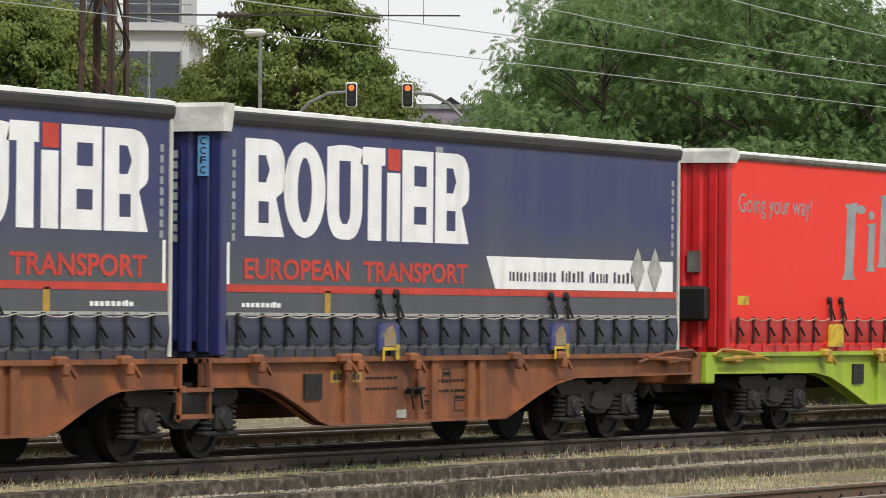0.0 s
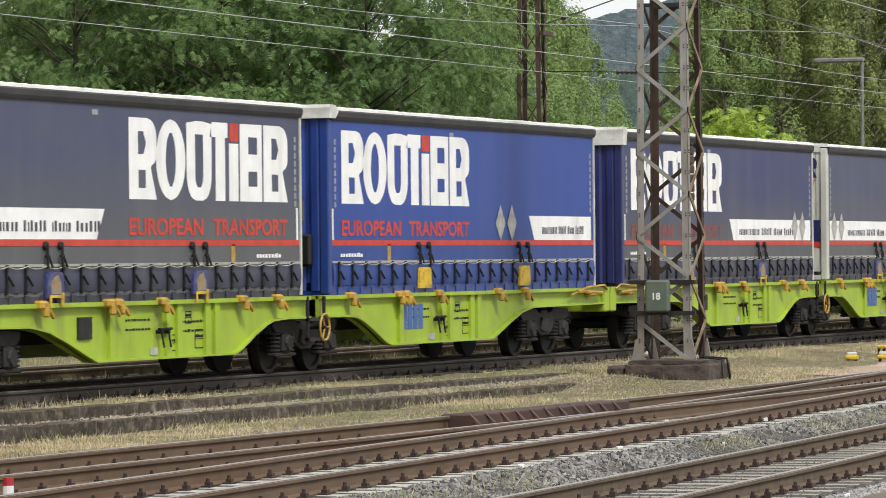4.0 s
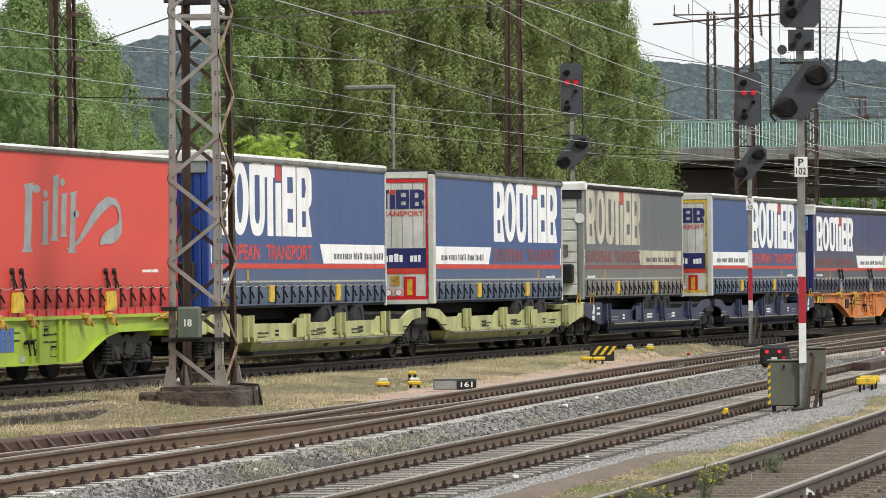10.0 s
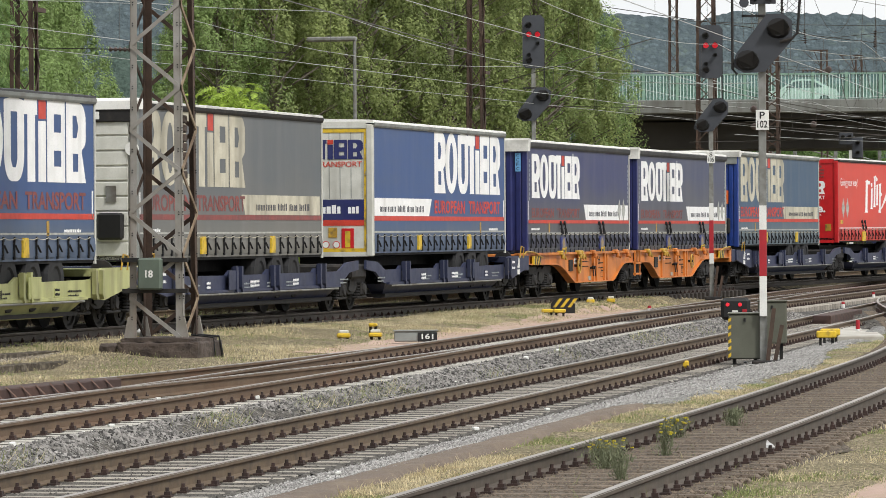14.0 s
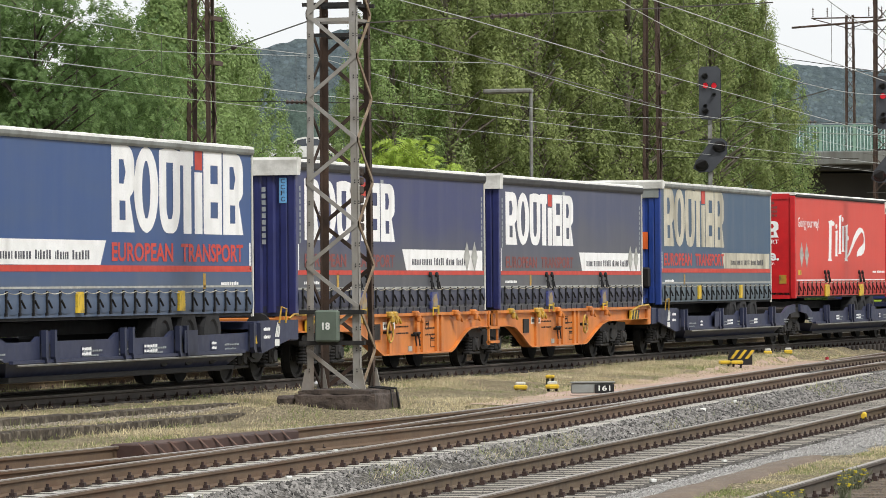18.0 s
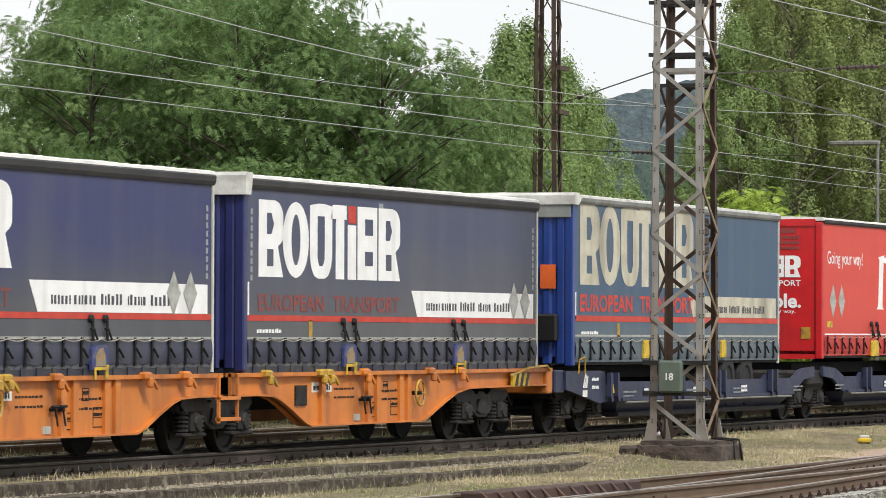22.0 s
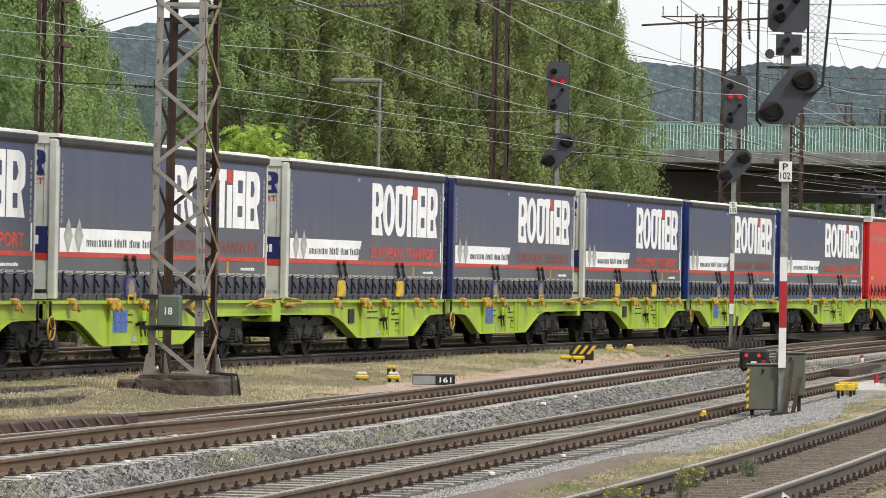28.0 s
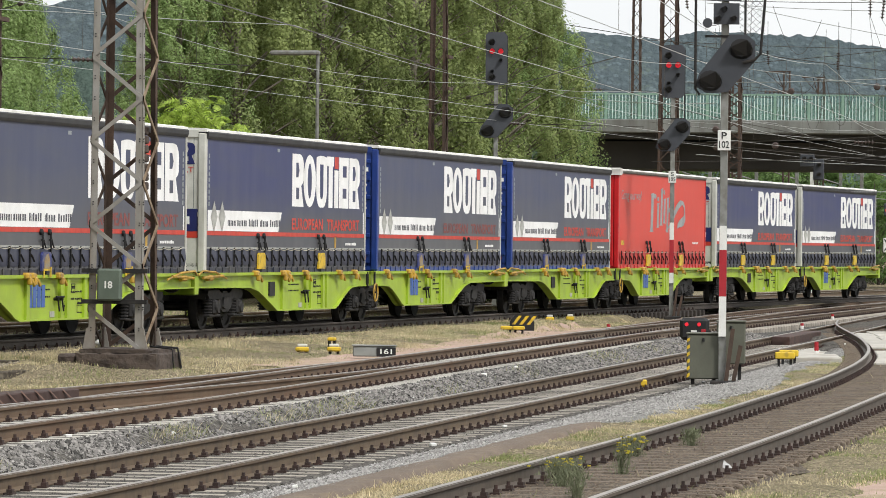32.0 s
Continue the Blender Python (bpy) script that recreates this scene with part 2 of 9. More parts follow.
M_sleeper = mat("concrete_sleeper", rgb("a59f93"), 0.9, col2=rgb("878076"), dirt=rgb("6a5d50"), dirt_amt=0.5, scale=4, bump=0.004, bump_scale=50, rand=0.18)
M_sleeper_new = mat("pale_concrete_sleeper", rgb("b9b6ad"), 0.9, col2=rgb("a5a197"), dirt=rgb("8b8276"), dirt_amt=0.4, scale=4, bump=0.003, rand=0.08)
M_wood = mat("old_timber_sleeper", rgb("6c6053"), 0.9, col2=rgb("52473c"), dirt=rgb("7c705e"), dirt_amt=0.4, scale=6, rand=0.15)
M_clip = mat("rusty_clip", rgb("42302a"), 0.75, 0.1, col2=rgb("2c221e"), scale=9)
M_rustred = mat("rust_red_plate", rgb("45312a"), 0.7, col2=rgb("392823"), dirt=rgb("5a4034"), dirt_amt=0.4)
M_concrete = mat("stained_concrete", rgb("5a4f47"), 0.9, col2=rgb("40362f"), dirt=rgb("28211c"), dirt_amt=0.6, scale=3, dirt_scale=5, bump=0.03, bump_scale=12)
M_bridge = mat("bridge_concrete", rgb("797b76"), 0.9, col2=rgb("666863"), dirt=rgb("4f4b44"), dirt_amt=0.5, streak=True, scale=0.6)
# deck and girder concrete, darkened to paint in the shade under the bridge
M_soffit = mat("shade_toned_soffit_concrete", rgb("403e3b"), 0.9, col2=rgb("353331"), scale=0.4)
M_signal = mat("matt_black_signal", rgb("3a3d42"), 0.6, col2=rgb("33363b"), scale=3)
M_signbox = mat("grey_green_enamel", rgb("5d685c"), 0.5, col2=rgb("525c51"), scale=3)
M_cab = mat("olive_grey_cabinet", rgb("5c5d50"), 0.55, col2=rgb("525347"), dirt=rgb("4a463c"), dirt_amt=0.35, streak=True)
M_signwhite = mat("white_enamel", rgb("e2e2dc"), 0.4, col2=rgb("d2d2cc"))
M_signred = mat("red_enamel", rgb("a8202a"), 0.4, col2=rgb("972029"))
M_black = mat("black_paint", rgb("161616"), 0.5)
M_wire = mat("overhead_wire", rgb("b2b4b0"), 0.45, 0.3)
M_copper = mat("dark_wire", rgb("4a4640"), 0.5, 0.5)
M_insul = mat("brown_insulator", rgb("4c3f3a"), 0.35)
M_wallgrey = mat("light_facade", rgb("c3c3c2"), 0.8, col2=rgb("b5b5b4"), scale=0.4)
M_purple = mat("mauve_facade", rgb("8d8394"), 0.8, col2=rgb("837a8a"), scale=0.4)
M_glassdark = mat("dark_window", rgb("3a4048"), 0.1, 0.0, spec=0.8)
M_noisepost = mat("sea_green_post", rgb("7f9d8b"), 0.5)
M_greenhouse = mat("dark_green_panel", rgb("3f5c50"), 0.5, col2=rgb("38524a"))
M_bark = mat("grey_bark", rgb("5b5148"), 0.9, col2=rgb("463d35"), scale=4, bump=0.02, bump_scale=20)
M_bark_pale = mat("pale_bark", rgb("857d70"), 0.9, col2=rgb("645c50"), scale=4, bump=0.02, bump_scale=20)


def leaf_mat(name, a, b, tr):
    return mat(name, rgb(a), 0.65, col2=rgb(b), scale=0.35, fine=3, rand=0.32, island=True, spec=0.2, trans=tr)


L_locust = leaf_mat("dark_feathery_leaves", "79925a", "607949", 0.5)
L_locust2 = leaf_mat("feathery_leaves", "839b62", "6a8251", 0.5)
L_birch = leaf_mat("light_green_leaves", "97ab70", "80965c", 0.5)
L_poplar = leaf_mat("olive_leaves", "97a267", "7c8a57", 0.5)
L_poplar2 = leaf_mat("grey_green_leaves", "a3ac78", "889163", 0.5)
L_linden = leaf_mat("mid_green_leaves", "66783f", "7d8444", 0.45)
L_lime = leaf_mat("yellow_green_leaves", "a6ba55", "8da74c", 0.45)
L_bush = leaf_mat("bush_leaves", "667f47", "52693a", 0.4)

# ---- mesh helpers
class Shape:
    """Collects the vertices and faces of one mesh."""

    def __init__(self):
        self.v, self.f = [], []

    def add(self, verts, faces):
        k = len(self.v)
        self.v += [tuple(p) for p in verts]
        self.f += [tuple(i + k for i in q) for q in faces]
        return self

    def box(self, x0, x1, y0, y1, z0, z1, m=None):
        p = [(x, y, z) for z in (z0, z1) for y in (y0, y1) for x in (x0, x1)]
        if m:
            p = [m @ Vector(q) for q in p]
        return self.add(p, [(0, 2, 3, 1), (4, 5, 7, 6), (0, 1, 5, 4), (2, 6, 7, 3), (0, 4, 6, 2), (1, 3, 7, 5)])

    def soft_box(self, x0, x1, y0, y1, z0, z1, c):
        """A box with chamfered edges all round."""
        c = min(c, (x1 - x0) / 2.1, (y1 - y0) / 2.1, (z1 - z0) / 2.1)
        r = [(x0 + c, y0), (x1 - c, y0), (x1, y0 + c), (x1, y1 - c), (x1 - c, y1), (x0 + c, y1), (x0, y1 - c), (x0, y0 + c)]
        cx, cy = (x0 + x1) / 2, (y0 + y1) / 2
        sx, sy = 1 - 2 * c / (x1 - x0), 1 - 2 * c / (y1 - y0)
        q = [((x - cx) * sx + cx, (y - cy) * sy + cy) for x, y in r]
        vs = [(x, y, z0) for x, y in q] + [(x, y, z0 + c) for x, y in r] + [(x, y, z1 - c) for x, y in r] + [(x, y, z1) for x, y in q]
        fs = [tuple(range(7, -1, -1)), tuple(range(24, 32))]
        for k in range(3):
            fs += [(k * 8 + i, k * 8 + (i + 1) % 8, k * 8 + 8 + (i + 1) % 8, k * 8 + 8 + i) for i in range(8)]
        return self.add(vs, fs)

    def plate(self, pts, y0, y1):
        """An outline in x and z, made thick from y0 to y1."""
        n = len(pts)
        vs = [(x, y0, z) for x, z in pts] + [(x, y1, z) for x, z in pts]
        fs = [tuple(range(n)), tuple(range(2 * n - 1, n - 1, -1))]
        fs += [(i, i + n, (i + 1) % n + n, (i + 1) % n) for i in range(n)]
        return self.add(vs, fs)

    def rod(self, a, b, r, n=6, r2=None):
        a, b = Vector(a), Vector(b)
        d = (b - a).normalized()
        u = d.orthogonal().normalized()
        w = d.cross(u)
        r2 = r if r2 is None else r2
        vs = []
        for p, q in ((a, r), (b, r2)):
            vs += [p + (u * math.cos(6.28319 * i / n) + w * math.sin(6.28319 * i / n)) * q for i in range(n)]
        fs = [(i, (i + 1) % n, (i + 1) % n + n, i + n) for i in range(n)]
        return self.add(vs, fs + [tuple(range(n - 1, -1, -1)), tuple(range(n, 2 * n))])

    def path(self, pts, r, n=5):
        """A round tube through points, as one connected skin."""
        pts = [Vector(p) for p in pts]
        vs = []
        for i, p in enumerate(pts):
            d = (pts[min(i + 1, len(pts) - 1)] - pts[max(0, i - 1)]).normalized()
            u = d.cross(Vector((0.31, 0.17, 0.93))).normalized()
            w = d.cross(u)
            vs += [p + (u * math.cos(6.28319 * k / n) + w * math.sin(6.28319 * k / n)) * r for k in range(n)]
        fs = [(i * n + k, i * n + (k + 1) % n, (i + 1) * n + (k + 1) % n, (i + 1) * n + k) for i in range(len(pts) - 1) for k in range(n)]
        return self.add(vs, fs + [tuple(range(n - 1, -1, -1)), tuple((len(pts) - 1) * n + k for k in range(n))])

    def turn(self, profile, n=20, axis="y", at=(0, 0, 0)):
        """A profile of (radius, along) pairs turned round an axis through at."""
        vs = []
        for r, h in profile:
            for i in range(n):
                c, s = r * math.cos(6.28319 * i / n), r * math.sin(6.28319 * i / n)
                q = {"y": (c, h, s), "z": (c, s, h), "x": (h, c, s)}[axis]
                vs.append((q[0] + at[0], q[1] + at[1], q[2] + at[2]))
        fs = []
        for k in range(len(profile) - 1):
            fs += [(k * n + i, k * n + (i + 1) % n, (k + 1) * n + (i + 1) % n, (k + 1) * n + i) for i in range(n)]
        return self.add(vs, fs)

    def sweep(self, profile, pts):
        """A closed profile of (side, up) pairs carried along points on a level line."""
        n, vs = len(profile), []
        for i, p in enumerate(pts):
            a, b = pts[max(0, i - 1)], pts[min(len(pts) - 1, i + 1)]
            d = Vector((b[0] - a[0], b[1] - a[1])).normalized()
            vs += [(p[0] - d.y * s, p[1] + d.x * s, p[2] + u) for s, u in profile]
        fs = []
        for k in range(len(pts) - 1):
            fs += [(k * n + i, (k + 1) * n + i, (k + 1) * n + (i + 1) % n, k * n + (i + 1) % n) for i in range(n)]
        return self.add(vs, fs + [tuple(range(n - 1, -1, -1)), tuple((len(pts) - 1) * n + i for i in range(n))])

    def mesh(self, name, material, smooth=False):
        me = bpy.data.meshes.new(name)
        me.from_pydata(self.v, [], self.f)
        me.materials.append(material)
        if smooth:
            me.polygons.foreach_set("use_smooth", [True] * len(me.polygons))
        me.update()
        return me


def part(name, shape, material, parent, label="", m=None, smooth=False):
    me = shape if isinstance(shape, bpy.types.Mesh) else shape.mesh(name, material, smooth)
    ob = new(name, me)
    ob.parent = parent
    if m is not None:
        ob.matrix_basis = m
    if label:
        ob["label"] = label
    if name.endswith("print") or name in ("slogan", "cord"):
        tagged(ob, kind="stuff")
    return ob


def thing(name, label, category, m=None, group="", kind=""):
    ob = new(name)
    ob.empty_display_size = 0.2
    if m is not None:
        ob.matrix_basis = m
    return tagged(ob, label, category, group, kind)


def solid(name, shape, material, label, category="", group="", kind="", m=None, smooth=False):
    ob = new(name, shape if isinstance(shape, bpy.types.Mesh) else shape.mesh(name, material, smooth))
    if m is not None:
        ob.matrix_basis = m
    return tagged(ob, label, category, group, kind)


TEXTS = {}


def letters(words, height, width, material, depth=0.0012, bold=0.0):
    """A mesh of words that stand in x and z, facing -y, fitted to a height and a width."""
    key = (words, height, width, material.name)
    if key in TEXTS:
        return TEXTS[key]
    cu = bpy.data.curves.new("words", "FONT")
    cu.body, cu.extrude, cu.offset, cu.resolution_u = words, 0.5, bold, 3
    ob = bpy.data.objects.new("words", cu)
    scene.collection.objects.link(ob)
    bpy.context.view_layer.update()
    me = bpy.data.meshes.new_from_object(ob.evaluated_get(bpy.context.evaluated_depsgraph_get()))
    bpy.data.objects.remove(ob)
    co = np.empty(len(me.vertices) * 3)
    me.vertices.foreach_get("co", co)
    co = co.reshape(-1, 3)
    lo, hi = co.min(0), co.max(0)
    out = np.empty_like(co)
    out[:, 0] = (co[:, 0] - lo[0]) / (hi[0] - lo[0]) * width
    out[:, 2] = (co[:, 1] - lo[1]) / (hi[1] - lo[1]) * height
    out[:, 1] = -np.sign(co[:, 2]) * depth / 2
    me.vertices.foreach_set("co", out.ravel())
    me.materials.clear()
    me.materials.append(material)
    me.update()
    TEXTS[key] = me
    return me


def along(pts, x):
    """The value at x of a line through points."""
    return float(np.interp(x, [p[0] for p in pts], [p[1] for p in pts]))


def polar(phi, r):
    """A place on the ground by its bearing from the track's line and its distance."""
    return r * math.cos(radians(phi)), r * math.sin(radians(phi))

# ---- ground and tracks
TRAIN_Y, BEND, BEND_R = 27.14, 130.0, 1450.0
LINE_2 = ((-60, 9.8), (30, 15.35), (42.5, 16.1), (54, 16.72), (64.4, 17.42), (79, 18.6), (108, 20.7), (120, 21.6), (150, 23.7), (190, 25.2), (260, 23.5))
LINE_2A = ((-60, 19.5), (30, 18.95), (40, 18.75), (55, 18.45), (64, 18.3), (72, 18.35), (79, 18.6))
LINE_3 = ((-60, 7.0), (36.5, 12.6), (48.6, 13.28), (64, 14.2), (77, 15.0), (92, 16.0), (112, 17.25), (135, 18.85), (170, 21.2), (260, 20.5))
LINE_4 = ((-60, 3.0), (30, 7.75), (38, 8.2), (46.4, 8.55), (56.5, 9.05), (66, 9.65), (76.6, 10.32), (88, 11.35), (98.5, 12.6), (111, 14.5), (123, 16.6), (133, 18.3), (140, 19.2))
LINE_5 = ((108, 20.7), (122, 21.3), (140, 21.9), (170, 23.0), (210, 23.2), (260, 21.8))
LINE_0 = ((-60, 31.6), (120, 31.6), (200, 29.8), (260, 26.5))


def train_y(x):
    return TRAIN_Y - max(0.0, x - BEND) ** 2 / BEND_R


def ground_z(x, y):
    t2, t3, t4 = along(LINE_2, x), along(LINE_3, x), along(LINE_4, x)
    step = min(1.0, max(0.0, (80.0 - x) / 5.0))       # the old platform edge ends near x = 76
    ys = [-500, t4 - 1.6, t4 + 1.6, (t3 + t4) / 2, t3 - 1.6, t3 + 1.5, t2 - 1.4, t2 + 1.4, t2 + 2.8, 23.68, 23.74, 24.4, 24.46, 25.4, 40, 900]
    zs = [-0.44, -0.5, -0.5, -0.5, -0.595, -0.595, -0.397, -0.397, -0.35 - 0.05 * step, -0.27 - 0.15 * step, -0.27 - 0.01 * step, -0.23 - 0.04 * step, -0.22 + 0.04 * step, -0.18, -0.18, -0.1]
    for i in range(1, len(ys)):
        ys[i] = max(ys[i], ys[i - 1] + 0.02)
    heap = 0.13 * math.exp(-((x - 74.9) / 1.7) ** 2 - ((y - 21.9) / 1.1) ** 2) + 0.22 * math.exp(-((x - 74.1) / 0.9) ** 2 - ((y - 23.1) / 0.7) ** 2)      # soil heaped round the mast
    return float(np.interp(y, ys, zs)) + heap


def smooth_line(pts, x0, x1, step, z):
    xs = np.arange(x0, x1 + 0.01, step)
    ys = np.array([along(pts, x) for x in xs])
    k = max(3, int(8 / step) | 1)
    pad = np.concatenate([2 * ys[0] - ys[k // 2:0:-1], ys, 2 * ys[-1] - ys[-2:-k // 2 - 1:-1]])
    ys = np.convolve(pad, np.ones(k) / k, "valid")
    return [(float(x), float(y), z) for x, y in zip(xs, ys[:len(xs)])]


def ground_material():
    m = mat("dry_grass_and_soil", rgb("a3977d"), 0.95, col2=rgb("88805f"), scale=0.9, fine=30, dirt=rgb("5c5642"), dirt_amt=0.6, dirt_scale=6,
            bump=0.05, bump_scale=22, spec=0.1, cells=30)
    return m


BEDS = ((LINE_2, -2.3, 1.5, 200), (LINE_2A, -1.1, 1.3, 80), (LINE_3, -1.5, 2.4, 200), (LINE_4, -1.2, 1.2, 138), (LINE_4, -4.6, -2.4, 110), (LINE_3, -2.4, -1.5, 60), (LINE_2, 1.8, 2.9, 125))


def build_ground():
    xs = np.concatenate([[-900, -400, -150, -60, 0], np.arange(20, 215, 0.6), [225, 240, 260, 300, 400, 600, 1000, 1800, 3500]])
    ys = np.concatenate([[-1500, -500, -150, -50, -10, 0], np.arange(4, 36, 0.35), [38, 42, 50, 65, 90, 140, 250, 500, 1000, 2000]])
    vs = []
    for x in xs:
        for y in ys:
            z = ground_z(x, y)
            if 20 <= x < 215 and 4 <= y < 36:
                if any(a < y - along(pts, x) < b and x < xe for pts, a, b, xe in BEDS):
                    z -= 0.09
                z += 0.035 * noise.noise((x * 0.9, y * 0.9, 0)) + 0.02 * noise.noise((x * 3.1, y * 3.1, 4)) - 0.02
            vs.append((x, y, z))
    n = len(ys)
    fs = [(i * n + j, (i + 1) * n + j, (i + 1) * n + j + 1, i * n + j + 1) for i in range(len(xs) - 1) for j in range(n - 1)]
    solid("ground", Shape().add(vs, fs), ground_material(), "trackside ground of dry yellow grass and soil", "ground", kind="structure", smooth=True)


M_ballast = mat("grey_ballast", rgb("66645f"), 0.95, col2=rgb("545250"), scale=1.2, fine=14, bump=0.03, bump_scale=16, spec=0.2, cells=17)
M_ballast_d = mat("dark_track_ballast", rgb("67635c"), 0.95, col2=rgb("55524d"), scale=1.2, fine=14, bump=0.03, bump_scale=16, spec=0.2, cells=17)
M_ballast_b = mat("brown_ballast", rgb("6e6457"), 0.95, col2=rgb("5a5046"), scale=1.2, fine=14, bump=0.03, bump_scale=16, spec=0.2, cells=19)
M_ballast_train = mat("dark_brown_ballast", rgb("3a342e"), 0.95, col2=rgb("2c2723"), scale=1.2, fine=14, bump=0.03, bump_scale=16, spec=0.2, cells=19)
M_gravel = mat("fine_grey_gravel", rgb("9b9a96"), 0.95, col2=rgb("85837c"), scale=0.8, fine=25, bump=0.012, bump_scale=40, spec=0.2, cells=45)
M_asphalt = mat("old_brown_asphalt", rgb("746659"), 0.9, col2=rgb("675b50"), scale=0.8, fine=25, dirt=rgb("82745f"), dirt_amt=0.4, dirt_scale=5, bump=0.02, bump_scale=40)
M_pink = mat("pinkish_gravel", rgb("b39a8c"), 0.95, col2=rgb("a58d7e"), scale=0.8, fine=25, dirt=rgb("8a8060"), dirt_amt=0.45, bump=0.012, bump_scale=40)


def bed(name, pts, x0, x1, off0, off1, lift, material, label, ragged=0.15, wide=None):
    """A ragged-edged strip that lies on the ground between two offsets from a line."""
    xs = np.arange(x0, x1, 0.4)
    vs, fs, k = [], [], 8
    for i, x in enumerate(xs):
        c = along(pts, x)
        off0 = wide(x) if wide else off0
        a = c + off0 + ragged * noise.noise((x * 0.7, off0, 1)) + ragged * 0.5 * noise.noise((x * 2.9, off0, 2))
        b = c + off1 + ragged * noise.noise((x * 0.7, off1, 3)) + ragged * 0.5 * noise.noise((x * 2.9, off1, 5))
        for j in range(k + 1):
            y = a + (b - a) * j / k
            edge = -0.05 if j in (0, k) else lift + 0.003 * noise.noise((x * 2, y * 2, 9))
            vs.append((x, y, ground_z(x, y) + edge))
        if i:
            fs += [((i - 1) * (k + 1) + j, i * (k + 1) + j, i * (k + 1) + j + 1, (i - 1) * (k + 1) + j + 1) for j in range(k)]
    return solid(name, Shape().add(vs, fs), material, label, "ballast", kind="structure", smooth=True)


RAIL = ((-0.036, 0.0), (0.036, 0.0), (0.036, -0.035), (0.009, -0.055), (0.009, -0.135), (0.07, -0.155), (0.07, -0.168), (-0.07, -0.168),
        (-0.07, -0.155), (-0.009, -0.135), (-0.009, -0.055), (-0.036, -0.035))[::-1]
HEAD = ((-0.026, 0.004), (0.026, 0.004), (0.0375, -0.006), (0.0375, -0.009), (-0.0375, -0.009), (-0.0375, -0.006))[::-1]


SLEEPER_X = {}


def railway(label, pts, x0, x1, z, sleeper_mat, spacing, s0, s1, seed, sleeper_len=2.5, sleeper_name="sleeper", rail_mat=None):
    """A track of two rails, with sleepers as pieces and their clips between s0 and s1."""
    t = thing("railway_track", label, "railway track", kind="structure")
    line = smooth_line(pts, x0, x1, 2.0, z)
    for side in (-0.7525, 0.7525):
        part("rail", Shape().sweep([(s + side, u) for s, u in RAIL], line), rail_mat or M_rail, t)
        part("rail_head", Shape().sweep([(s + side, u) for s, u in HEAD], line), M_railtop, t, "worn bright running surface")
    rnd = random.Random(seed)
    h = sleeper_len / 2
    wide = 0.13 if sleeper_name == "timber_sleeper" and rail_mat is not M_rail_grey or sleeper_mat is M_sleeper_new else 0.085
    sl = Shape().soft_box(-wide, wide, -h, h, -0.2, 0, 0.02).mesh(sleeper_name, sleeper_mat)
    clips = Shape()
    x = s0
    while x < s1:
        y = along([(p[0], p[1]) for p in line], x)
        y2 = along([(p[0], p[1]) for p in line], x + 0.5)
        a = math.atan2(y2 - y, 0.5)
        m = Matrix.Translation((x, y, z - 0.172 + rnd.uniform(-0.001, 0.004))) @ Matrix.Rotation(a + rnd.uniform(-0.01, 0.01), 4, "Z")
        part(sleeper_name, sl, sleeper_mat, t, m=m)
        SLEEPER_X.setdefault(seed, []).append(x)
        for side in (-0.7525, 0.7525):
            for k in (-1, 1):
                cy = side + k * 0.115
                clips.box(-0.07, 0.07, cy - 0.045, cy + 0.045, -0.004, 0.016, m)
                clips.box(-0.04, 0.04, cy - 0.035, cy + 0.02, 0.016, 0.048, m)
                clips.rod(m @ Vector((0, cy, 0.046)), m @ Vector((0, cy, 0.082)), 0.018, 6, 0.016)
        x += spacing * rnd.uniform(0.97, 1.03)
    if clips.v:
        tagged(part("rail_clips", clips, M_clip, t, "rusty clips and bolts"), kind="stuff")
    return t


